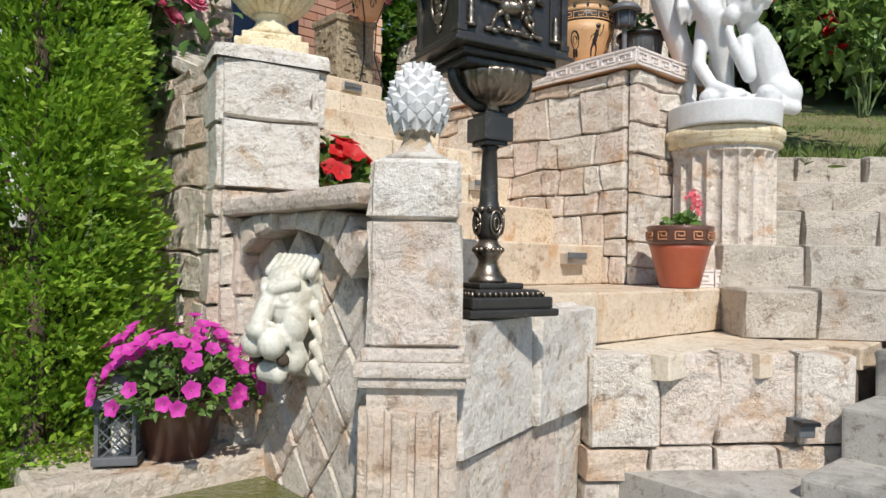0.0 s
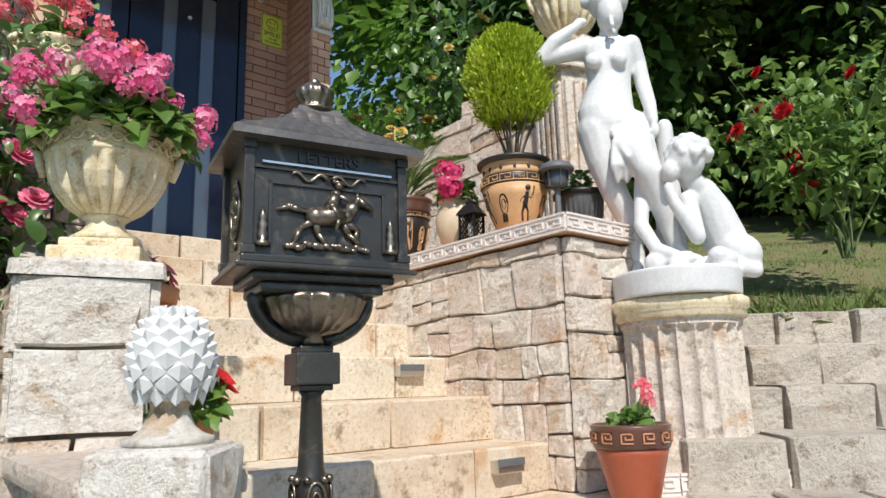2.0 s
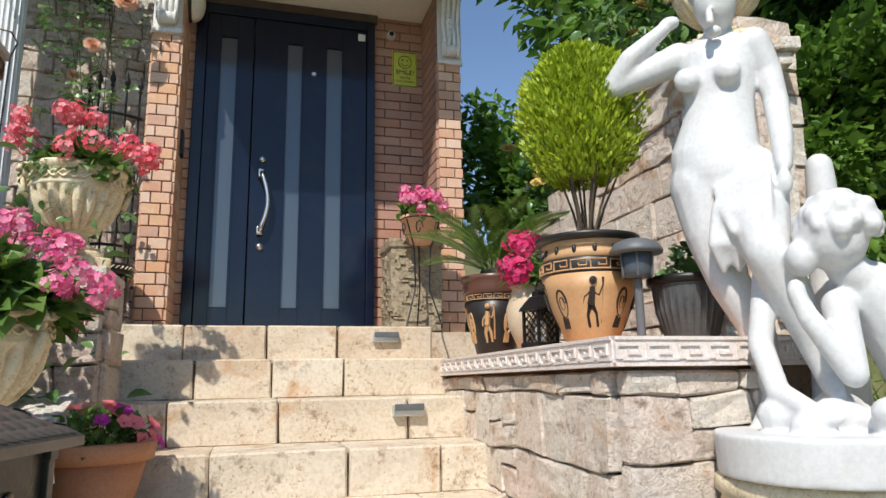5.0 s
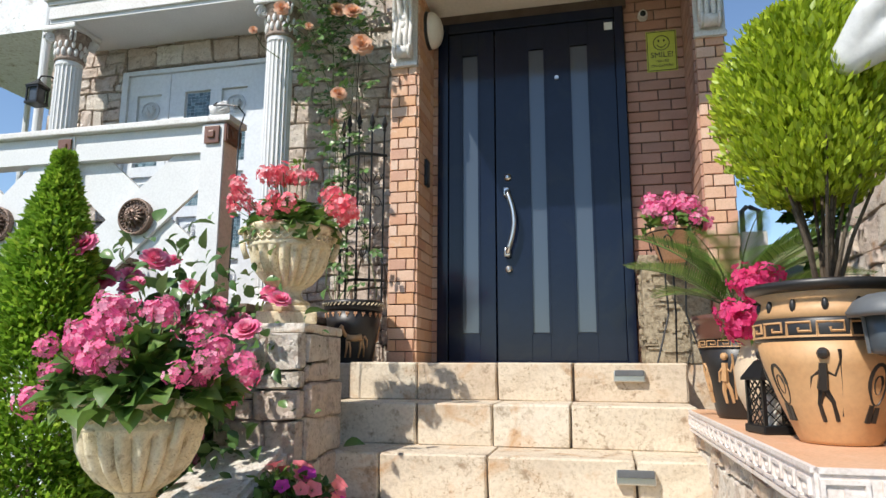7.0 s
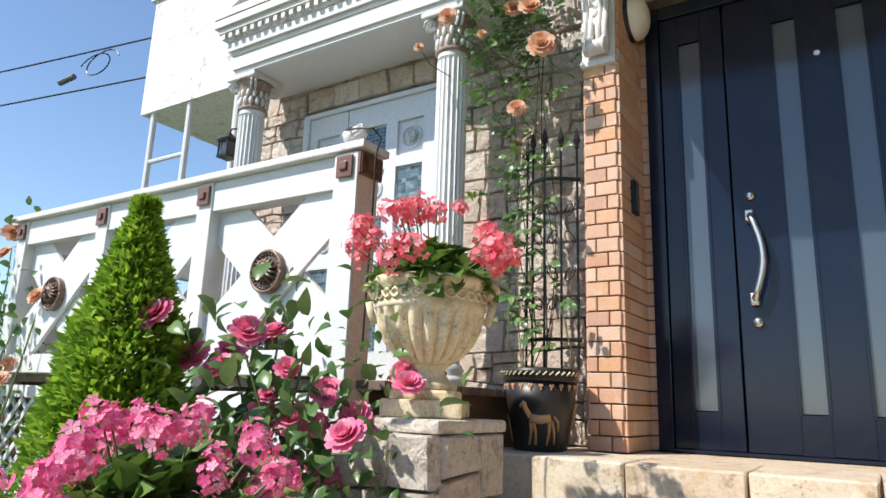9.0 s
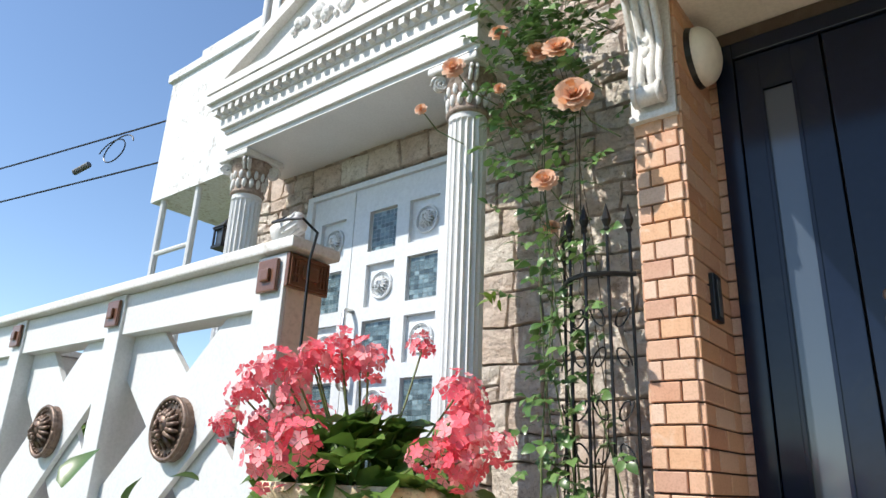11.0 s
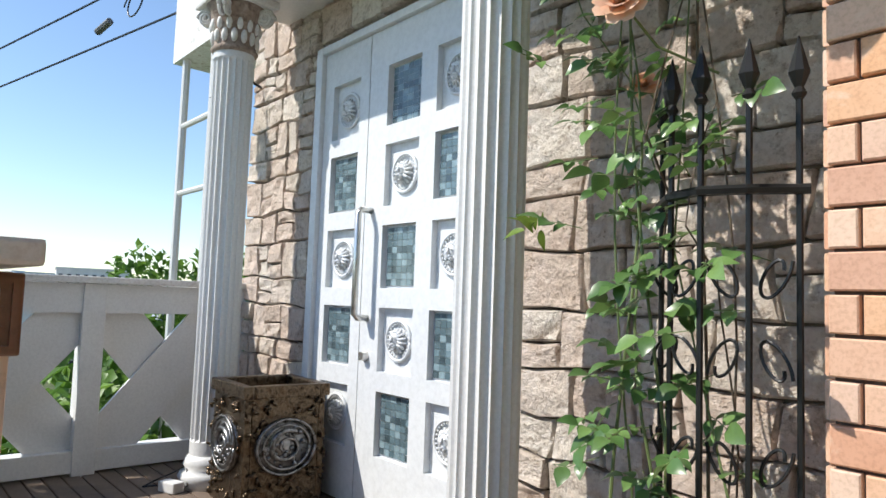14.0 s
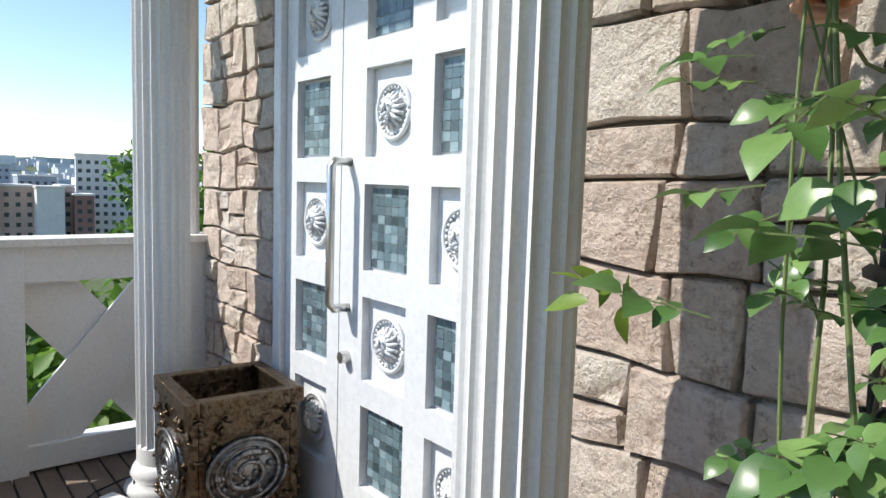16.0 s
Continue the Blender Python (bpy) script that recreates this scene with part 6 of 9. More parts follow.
def figure_band(parent, r0, r1, z0, z1, mat, n, seed, name="painted_figure"):
    """Painted motifs on a pot: thin raised strokes shaped like leaves, limbs and scrolls."""
    rng = random.Random(seed)
    for i in range(n):
        a0 = 2 * math.pi * i / n
        bm = bmesh.new()
        def at(u, v):
            zz = z0 + (z1 - z0) * v
            r = r0 + (r1 - r0) * v + 0.0015
            a = a0 + u
            return Vector((r * math.cos(a), r * math.sin(a), zz))
        w = 2 * math.pi / n
        if i % 2 == 0:
            tube([at(0.18 * w * math.cos(q), 0.5 + 0.26 * math.sin(q)) for q in np.linspace(0, 6.2832, 22)], 0.006, 4, bm)
            tube([at(0.09 * w * math.cos(q), 0.5 + 0.12 * math.sin(q)) for q in np.linspace(0, 6.2832, 14)], 0.005, 4, bm)
            tube([at(0.0, 0.02), at(0.04 * w, 0.22)], 0.008, 4, bm)
            tube([at(-0.16 * w, 0.02), at(-0.1 * w, 0.25)], 0.008, 4, bm)
        else:
            body = [at(-0.05 * w, 0.45), at(0, 0.62), at(0.02 * w, 0.78)]
            tube(body, 0.016, 5, bm, 0.7)
            ball(bm, at(0.04 * w, 0.9), 0.014, seg=8)
            tube([at(-0.05 * w, 0.45), at(-0.16 * w, 0.25), at(-0.12 * w, 0.02)], 0.010, 5, bm, 0.5)
            tube([at(-0.03 * w, 0.45), at(0.12 * w, 0.28), at(0.18 * w, 0.03)], 0.010, 5, bm, 0.5)
            tube([at(0.0, 0.7), at(0.2 * w, 0.62), at(0.3 * w, 0.8)], 0.006, 5, bm, 0.6)
            tube([at(-0.02 * w, 0.7), at(-0.22 * w, 0.6), at(-0.3 * w, 0.42)], 0.006, 5, bm, 0.6)
            tube([at(0.3 * w, 0.1), at(0.32 * w, 0.5), at(0.3 * w, 0.95)], 0.004, 4, bm)
        part(name, bm, mat, parent)


def key_ring(parent, r, z, h, mat, n, name="key_band"):
    """A painted meander round a pot."""
    bm = bmesh.new()
    def stroke(pts):
        tube([((r + 0.001) * math.cos(a), (r + 0.001) * math.sin(a), z + h * v) for a, v in pts], h * 0.085, 4, bm)
    w = 2 * math.pi / n
    for i in range(n):
        a = i * w
        stroke([(a, -0.4), (a, 0.4), (a + 0.8 * w, 0.4), (a + 0.8 * w, -0.12), (a + 0.4 * w, -0.12), (a + 0.4 * w, 0.1)])
        stroke([(a, -0.4), (a + 0.5 * w, -0.4), (a + w, -0.4)])
    part(name, bm, mat, parent)


amph = thing("amphora_pot", (3.02, 2.33, LZ), 20, "ochre pot painted with black figures and a greek key band", "pot", "pots on the ledge")
part("body", lathe([(0.085, 0), (0.09, 0.008), (0.125, 0.09), (0.155, 0.18), (0.168, 0.235)], 48), M_POTOCHRE, amph, smooth=True)
part("band", lathe([(0.168, 0.235), (0.171, 0.24), (0.171, 0.285), (0.167, 0.29)], 48), M_POTBLACK, amph, "black painted band", True)
key_ring(amph, 0.171, 0.262, 0.04, M_POTOCHRE, 16)
part("neck", lathe([(0.166, 0.289), (0.155, 0.315), (0.15, 0.335), (0.168, 0.352)], 48), M_POTOCHRE, amph, smooth=True)
part("rim", lathe([(0.166, 0.35), (0.185, 0.36), (0.187, 0.374), (0.165, 0.378), (0.15, 0.35), (0.14, 0.35)], 48), M_POTBLACK, amph, "dark rim", True)
for i in range(14):
    a = 2 * math.pi * i / 14
    bm = bmesh.new()
    ball(bm, (0.155 * math.cos(a), 0.155 * math.sin(a), 0.318), 0.013, 0.6, 0.6, 1.3, 8)
    part("petal_motif", bm, M_POTBLACK, amph, smooth=True)
figure_band(amph, 0.105, 0.166, 0.05, 0.225, M_POTBLACK, 8, 3)
soil(amph, 0.15, 0.355)

palm_pot = thing("tall_pot", (2.965, 3.18, LZ), 10, "tall black pot with ochre figures holding a cycad", "pot", "pots on the ledge")
part("body", lathe([(0.085, 0), (0.09, 0.008), (0.125, 0.16), (0.14, 0.28)], 40), M_POTBLACK, palm_pot, smooth=True)
part("rim", lathe([(0.141, 0.278), (0.15, 0.285), (0.143, 0.30), (0.153, 0.315), (0.146, 0.33), (0.158, 0.345), (0.162, 0.365), (0.145, 0.368), (0.135, 0.33), (0.12, 0.33)], 40), M_BROWNGLAZE, palm_pot, "brown ribbed rim", True)
key_ring(palm_pot, 0.141, 0.262, 0.026, M_POTOCHRE, 18)
figure_band(palm_pot, 0.10, 0.137, 0.05, 0.235, M_POTOCHRE, 8, 9)
soil(palm_pot, 0.13, 0.335)
cyc = thing("cycad", (2.965, 3.18, LZ + 0.33), 0, "small cycad palm with stiff feathery fronds", "plant")
bm = bmesh.new()
ball(bm, (0, 0, 0.03), 0.055, 1, 1, 1.0, 12)
part("crown_base", bm, M_BARK, cyc, smooth=True)
for i in range(15):
    a = 2.4 * i
    rise = 1.15 - 0.06 * i
    bm = bmesh.new()
    Lf = 0.48
    spine = []
    for s in np.linspace(0, 1, 12):
        rr = Lf * s * math.cos(rise * (1 - 0.35 * s) + 0.15)
        zz = 0.05 + Lf * s * math.sin(rise + 0.25) - 0.16 * s * s
        spine.append(Vector((rr * math.cos(a), rr * math.sin(a), zz)))
    st = part("frond_stem", tube(spine, 0.004, 5, None, 0.4), M_PALMSTEM, cyc)
    cen, dirs, lens = [], [], []
    for k in range(40):
        s = 0.15 + 0.85 * k / 39
        j = min(10, int(s * 11))
        fpos = s * 11 - j
        p = spine[j].lerp(spine[min(11, j + 1)], fpos)
        tangent = (spine[min(11, j + 1)] - spine[j]).normalized() if j < 11 else (spine[11] - spine[10]).normalized()
        sd = tangent.cross(Vector((0, 0, 1))).normalized()
        for sg in (-1, 1):
            cen.append(tuple(p))
            dirs.append(tuple(sd * sg + tangent * 0.55 + Vector((0, 0, 0.35))))
            lens.append(0.10 * math.sin(math.pi * min(1, s * 0.8 + 0.15)) + 0.015)
    lens = np.array(lens)
    v, f = leaf_mesh(np.array(cen), lens, np.full(len(lens), 0.0085), np.array(dirs), np.tile([0, 0, 1.0], (len(lens), 1)), shape="quad")
    link_mesh("frond", mesh_from("frond", v, f), L_PALM, cyc)

beige = round_pot("beige_pot", (2.985, 2.74, LZ), [(0.065, 0), (0.075, 0.008), (0.115, 0.10), (0.12, 0.17), (0.10, 0.23), (0.092, 0.25), (0.105, 0.265), (0.095, 0.27), (0.085, 0.25)], M_BEIGEPOT, "plain beige rounded pot with crimson geraniums on the ledge")
soil(beige, 0.085, 0.255)
bloom_plant("geranium", (2.985, 2.74, 2.83), "geranium with crimson flower heads", "plant", 0.10, 0.09, 120, 0.045, L_GERAN, F_MAGU, 8, 1.45, 21, "flowering pot plants", bias=Vector((-0.6, -0.6, 0.5)), lift=0.03)


def lantern(at, s, label, mat, turn=0):
    """A small square lantern with latticed sides."""
    l = thing("lantern", at, turn, label, "lantern", "garden lanterns")
    part("base", boxes((-0.055 * s, 0.055 * s, -0.055 * s, 0.055 * s, 0, 0.022 * s), bevel=0.004), mat, l)
    for sx in (-1, 1):
        for sy in (-1, 1):
            part("corner_bar", boxes((sx * 0.044 * s - 0.005 * s, sx * 0.044 * s + 0.005 * s, sy * 0.044 * s - 0.005 * s, sy * 0.044 * s + 0.005 * s, 0.02 * s, 0.145 * s)), mat, l)
    for k in range(4):
        bm = bmesh.new()
        for s2 in (-1, 1):
            for j in range(-2, 3):
                c = j * 0.03 * s
                x0, x1 = max(-0.04 * s, c - 0.06 * s), min(0.04 * s, c + 0.06 * s)
                tube([(x0, -0.044 * s, 0.082 * s + s2 * (x0 - c)), (x1, -0.044 * s, 0.082 * s + s2 * (x1 - c))], 0.0022 * s, 4, bm)
        part("lattice", bm, mat, l, m=pose(0, 0, 0, 0, 0, 90 * k))
    part("candle", lathe([(0.022 * s, 0.02 * s), (0.022 * s, 0.10 * s), (0.004, 0.105 * s)], 16), M_GLOBE, l, "pale candle")
    part("roof", lathe([(0.082 * s, 0.142 * s), (0.08 * s, 0.15 * s), (0.04 * s, 0.195 * s), (0.028 * s, 0.2 * s), (0.028 * s, 0.215 * s), (0.012 * s, 0.225 * s)], 4), mat, l, m=pose(0, 0, 0, 0, 0, 45))
    bm = tube([(0.02 * s * math.cos(q), 0, 0.235 * s + 0.02 * s * math.sin(q)) for q in np.linspace(0, 6.2832, 17)], 0.0025 * s, 5)
    part("ring", bm, mat, l)
    return l


lantern((2.925, 2.56, LZ), 1.0, "small black latticed lantern on the ledge", M_BLACK, 15)
solar = thing("solar_lamp", (3.075, 2.10, LZ), 0, "grey solar garden lamp on a short post", "lamp")
part("post", lathe([(0.014, 0), (0.014, 0.2)], 12), M_GREY, solar)
part("glass", lathe([(0.028, 0.2), (0.048, 0.205), (0.05, 0.22), (0.055, 0.285), (0.05, 0.29)], 24), M_FARGLASS, solar, "dark ribbed lamp glass", True)
for i in range(6):
    a = 2 * math.pi * i / 6
    part("strut", tube([(0.052 * math.cos(a), 0.052 * math.sin(a), 0.205), (0.059 * math.cos(a), 0.059 * math.sin(a), 0.288)], 0.004, 4), M_GREY, solar)
part("hood", lathe([(0.085, 0.283), (0.088, 0.292), (0.07, 0.318), (0.045, 0.33), (0.03, 0.333)], 28), M_GREY, solar, "wide grey hood", True)
gp = thing("ribbed_pot", (3.29, 2.14, LZ), 0, "dark grey ribbed metal pot on the ledge", "pot", "pots on the ledge")
part("body", lathe([(0.08, 0), (0.085, 0.01), (0.112, 0.10), (0.12, 0.19)], 120, 30, 0.006, (0.015, 0.17)), M_ZINC, gp)
part("rim", lathe([(0.12, 0.188), (0.135, 0.195), (0.135, 0.215), (0.12, 0.218), (0.11, 0.19), (0.1, 0.19)], 36), M_BLACK, gp, "black rim", True)
soil(gp, 0.11, 0.195)
bloom_plant("pot_plant", (3.29, 2.14, 2.75), "sparse green plant in a dark pot", "plant", 0.07, 0.14, 60, 0.04, L_ROSE, [P_PALEP], 2, 1.1, 23, "", bloom_part="blossom", scale=0.5)

# golden thuja in the amphora
top = thing("topiary", (3.02, 2.33, LZ + 0.35), 0, "golden-green thuja ball on bare stems in the painted pot", "plant")
bm = bmesh.new()
rt = random.Random(4)
for i in range(16):
    a = rt.uniform(0, 6.28)
    e = rt.uniform(0.05, 0.2)
    tube([(0.02 * math.cos(a), 0.02 * math.sin(a), 0), (e * 0.4 * math.cos(a), e * 0.4 * math.sin(a), 0.14), (e * math.cos(a), e * math.sin(a), 0.36)], 0.007, 5, bm, 0.4)
part("stem", bm, M_BARK, top)


def sprays(name, parent, mat, n, radius_at, z0, z1, size, thick=0.35, upright=1.2, clump=240, rag=0.2):
    """Scale-leaf sprays: fans of narrow leaves in clumps over a rounded body; radius_at(z) gives the outline."""
    cz = RNG.uniform(z0, z1, clump)
    ca = RNG.uniform(0, 2 * np.pi, clump)
    k = RNG.integers(0, clump, n)
    zz = (cz[k] + RNG.normal(0, size * 1.2, n)).clip(z0, z1)
    rr = np.array([radius_at(z) for z in zz])
    depth = 1 - thick * RNG.uniform(0, 1, n) ** 1.7
    aa = ca[k] + RNG.normal(0, 1, n) * size * 1.6 / np.maximum(rr, 0.05)
    bulge = RNG.uniform(1 - rag, 1 + rag * 0.45, clump)[k]
    cen = np.stack([rr * depth * bulge * np.cos(aa), rr * depth * bulge * np.sin(aa), zz], 1)
    d = np.stack([np.cos(aa), np.sin(aa), np.full(n, upright)], 1) + RNG.normal(0, 0.45, (n, 3))
    up = rand_dirs(n)
    L = size * RNG.uniform(0.6, 1.5, n)
    v, f = leaf_mesh(cen, L, L * 0.42, d, up, 0.15, shape="quad")
    return link_mesh(name, mesh_from(name, v, f), mat, parent)


sprays("crown", top, L_TOPIARY, 22000, lambda z: 0.215 * math.sqrt(max(0.02, 1 - ((z - 0.48) / 0.29) ** 2)), 0.24, 0.75, 0.024, 0.6, 1.3, 260, 0.36)

# ---- pot stand and carved planter beside the door ----
cp = thing("carved_planter", (2.875, 4.56, SILL), 0, "square planter of dark carved stone with raised reliefs", "planter")
part("body", boxes((-0.17, 0.17, -0.17, 0.17, 0, 0.56), bevel=0.01), M_CARVED, cp)
part("rim", boxes((-0.185, 0.185, -0.185, 0.185, 0.545, 0.60), bevel=0.008), M_CARVED, cp)
bm = bmesh.new()
rc = random.Random(6)
for face in range(4):
    mm = Matrix.Rotation(face * math.pi / 2, 4, "Z")
    for i in range(46):
        x, z = rc.uniform(-0.15, 0.15), rc.uniform(0.03, 0.52)
        w, h = rc.choice(((0.05, 0.012), (0.012, 0.06), (0.03, 0.03), (0.07, 0.01)))
        b2 = bmesh.new()
        box(b2, x - w / 2, x + w / 2, -0.178 - rc.uniform(0, 0.008), -0.165, z - h / 2, z + h / 2)
        b2.transform(mm)
        me_ = bpy.data.meshes.new("t")
        b2.to_mesh(me_)
        b2.free()
        bm.from_mesh(me_)
        bpy.data.meshes.remove(me_)
part("reliefs", bm, M_CARVED, cp, "raised carved figures")
ps = thing("pot_stand", (2.86, 4.20, SILL), 0, "thin black wrought iron pot stand with scrolls", "stand")
for k in range(3):
    a = radians(90 + 120 * k)
    part("leg", tube([(0.13 * math.cos(a), 0.13 * math.sin(a), 0), (0.05 * math.cos(a), 0.05 * math.sin(a), 0.25), (0.06 * math.cos(a), 0.06 * math.sin(a), 0.5), (0.13 * math.cos(a), 0.13 * math.sin(a), 0.70), (0.165 * math.cos(a), 0.165 * math.sin(a), 0.72), (0.16 * math.cos(a), 0.16 * math.sin(a), 0.69)], 0.005, 6), M_BLACK, ps)
part("hoop", tube([(0.128 * math.cos(q), 0.128 * math.sin(q), 0.68) for q in np.linspace(0, 6.2832, 33)], 0.005, 6), M_BLACK, ps)
for k in range(6):
    a = radians(60 * k + 10)
    part("scroll", tube([((0.112 + 0.012 * v) * math.cos(a + 0.22 * (1 - i / 20) * math.cos(i * 0.42)), (0.112 + 0.012 * v) * math.sin(a + 0.22 * (1 - i / 20) * math.cos(i * 0.42)), 0.56 + 0.1 * v) for i, v in ((i, 0.5 + 0.5 * (1 - i / 24) * math.sin(i * 0.42)) for i in range(16))], 0.0035, 4), M_BLACK, ps)
hp = round_pot("clay_bowl", (2.86, 4.20, SILL + 0.53), [(0.06, 0), (0.07, 0.005), (0.118, 0.14), (0.13, 0.145), (0.132, 0.17), (0.12, 0.172), (0.11, 0.15)], M_PEACHCLAY, "pale terracotta bowl with pink geraniums on an iron stand")
soil(hp, 0.11, 0.155)
bloom_plant("geranium", (2.86, 4.20, SILL + 0.70), "compact geranium with pink flower heads", "plant", 0.14, 0.11, 160, 0.05, L_GERAN, F_PINK, 22, 1.25, 27, "flowering pot plants", lift=0.03)

# ---- trellis pot with the horse ----
horse = thing("horse_pot", (1.0, 4.40, SILL), 0, "black pot with an ochre horse and hearts round the rim", "pot")
part("body", lathe([(0.115, 0), (0.12, 0.008), (0.155, 0.20), (0.17, 0.31)], 40), M_POTBLACK, horse, smooth=True)
part("rim", lathe([(0.171, 0.308), (0.18, 0.315), (0.174, 0.33), (0.185, 0.345), (0.182, 0.368), (0.165, 0.37), (0.155, 0.34), (0.14, 0.34)], 40), M_POTBLACK, horse, "roped black rim", True)
for i in range(22):
    a = 2 * math.pi * i / 22
    bm = bmesh.new()
    for sg in (-1, 1):
        ball(bm, (0.168 * math.cos(a + sg * 0.035), 0.168 * math.sin(a + sg * 0.035), 0.29), 0.008, 0.6, 0.6, 1, 6)
    ball(bm, (0.166 * math.cos(a), 0.166 * math.sin(a), 0.28), 0.009, 0.5, 0.5, 1.4, 6)
    part("heart", bm, M_PEACHCLAY, horse)
for i in range(40):
    a = 2 * math.pi * i / 40
    part("rope_turn", tube([(0.184 * math.cos(a), 0.184 * math.sin(a), 0.336), (0.187 * math.cos(a + 0.1), 0.187 * math.sin(a + 0.1), 0.352)], 0.004, 4), M_CREAMSTONE, horse)
for a0 in (-1.15, 1.0, 3.0):
    bm = bmesh.new()
    def hp_at(u, z):
        r = 0.12 + 0.16 * z * 0.95 + 0.004
        return Vector((r * math.cos(a0 + u / 0.15), r * math.sin(a0 + u / 0.15), z))
    tube([hp_at(-0.045, 0.145), hp_at(0.0, 0.14), hp_at(0.045, 0.15)], 0.021, 7, bm)
    tube([hp_at(-0.045, 0.15), hp_at(-0.07, 0.19), hp_at(-0.072, 0.215)], 0.014, 6, bm, 0.7)
    tube([hp_at(-0.07, 0.215), hp_at(-0.095, 0.195)], 0.011, 6, bm, 0.6)
    for u, uu, zb in ((-0.045, -0.06, 0.03), (-0.035, -0.025, 0.03), (0.04, 0.03, 0.03), (0.05, 0.07, 0.035)):
        tube([hp_at(u, 0.135), hp_at((u + uu) / 2 + 0.006, 0.085), hp_at(uu, zb)], 0.009, 5, bm, 0.5)
    tube([hp_at(0.06, 0.155), hp_at(0.085, 0.13), hp_at(0.088, 0.09)], 0.008, 5, bm, 0.5)
    part("painted_horse", bm, M_POTOCHRE, horse, "ochre painted horse", True)
soil(horse, 0.155, 0.345)

tr = thing("trellis", (0.955, 4.60, SILL + 0.345), 0, "black wrought iron trellis with spear tips and scrolls", "trellis")
xs = [-0.155, -0.08, 0.0, 0.08, 0.15]
ys = [0.06, -0.03, -0.06, -0.03, 0.02]
part("feet", tube([(-0.1, 0.0, -0.02), (0.1, -0.1, -0.02)], 0.008, 6), M_BLACK, tr)
for x, y in zip(xs, ys):
    part("bar", tube([(x, y, 0.0), (x, y, 1.2)], 0.0065, 8), M_BLACK, tr)
    part("spear_tip", lathe([(0.008, 1.19), (0.014, 1.2), (0.008, 1.212), (0.012, 1.22), (0.02, 1.24), (0.016, 1.255), (0.004, 1.30), (0.001, 1.31)], 8), M_BLACK, tr, m=pose(x, y, 0))
for z in (0.18, 1.02):
    part("hoop", tube([(xs[0] - 0.02, ys[0] + 0.02, z)] + [(x, y - 0.008, z) for x, y in zip(xs, ys)] + [(xs[-1] + 0.02, ys[-1], z)], 0.010, 6), M_BLACK, tr)
for i in range(4):
    xm, ym = (xs[i] + xs[i + 1]) / 2, (ys[i] + ys[i + 1]) / 2
    for z, up in ((0.36, 1), (0.52, -1), (0.70, 1), (0.86, -1)):
        side = 1 if i % 2 else -1
        part("scroll", tube([(xm + side * 0.033 * (1 - k / 40) * math.cos(k * 0.34), ym, z + up * 0.048 * (1 - k / 40) * math.sin(k * 0.34 - 0.6)) for k in range(20)], 0.0035, 5), M_BLACK, tr)

# climbing rose
cr = thing("climbing_rose", (0.93, 4.55, SILL + 0.33), 0, "climbing rose with peach blooms over the trellis and wall", "plant")
rs = random.Random(12)
anchors = []
for i in range(10):
    x, y = rs.uniform(-0.14, 0.14), rs.uniform(-0.08, 0.08)
    pts = [Vector((x, y, 0))]
    tx = rs.uniform(-0.55, 0.18)
    H = rs.uniform(1.2, 2.9) if i > 3 else 2.6
    steps = 14
    for k in range(1, steps + 1):
        s = k / steps
        pts.append(Vector((x + (tx - x) * s ** 1.5 + 0.05 * math.sin(5 * s + i), 0.02 + 0.16 * s + 0.06 * math.sin(7 * s + 2 * i) - (0.12 if s > 0.75 else 0), H * s)))
    part("cane", tube(pts, 0.0042 if i % 2 else 0.003, 6, None, 0.5), M_STEM if i % 3 else M_BARK, cr)
    anchors += pts[2:]


def rose_sprays(parent, roots, size, mat, seed, name="foliage"):
    """Compound rose leaves: a stalk with a leaflet at its end and two pairs beside it, drooping at the tip."""
    rng = random.Random(seed)
    cen, dirs, ups, lens = [], [], [], []
    bm = bmesh.new()
    for p in roots:
        a = rng.uniform(-2.9, -0.2)
        d = Vector((math.cos(a), math.sin(a) * 0.8 - 0.15, rng.uniform(-0.5, 0.35))).normalized()
        n = (Vector((rng.gauss(-0.1, 0.25), rng.gauss(-0.55, 0.25), 0.8)) - d * 0.4).normalized()
        n = (n - d * n.dot(d)).normalized()
        w = d.cross(n)
        k = size * rng.uniform(0.6, 1.25)
        tube([p, p + d * k * 0.9, p + d * k * 1.75 - Vector((0, 0, 0.1 * k))], 0.0013, 3, bm)
        for s, sg, f in ((1.7, 0, 1.05), (1.3, 1, 0.9), (1.3, -1, 0.9), (0.65, 1, 0.72), (0.65, -1, 0.72)):
            if rng.random() < 0.08:
                continue
            q = p + d * k * s - Vector((0, 0, 0.03 * k))
            cen.append(tuple(q))
            g = d if sg == 0 else (w * sg * 0.95 + d * 0.45)
            dirs.append(tuple(g + Vector((rng.gauss(0, 0.12), rng.gauss(0, 0.12), rng.gauss(-0.18, 0.14)))))
            ups.append(tuple(n + Vector((rng.gauss(0, 0.22), rng.gauss(0, 0.22), rng.gauss(0, 0.22)))))
            lens.append(k * f)
    lens = np.array(lens)
    v, f = leaf_mesh(np.array(cen), lens, lens * 0.72, np.array(dirs), np.array(ups), 0.16)
    part("leaf_stalk", bm, M_STEM, parent)["kind"] = "stuff"
    return link_mesh(name, mesh_from(name, v, f), mat, parent, "", True)


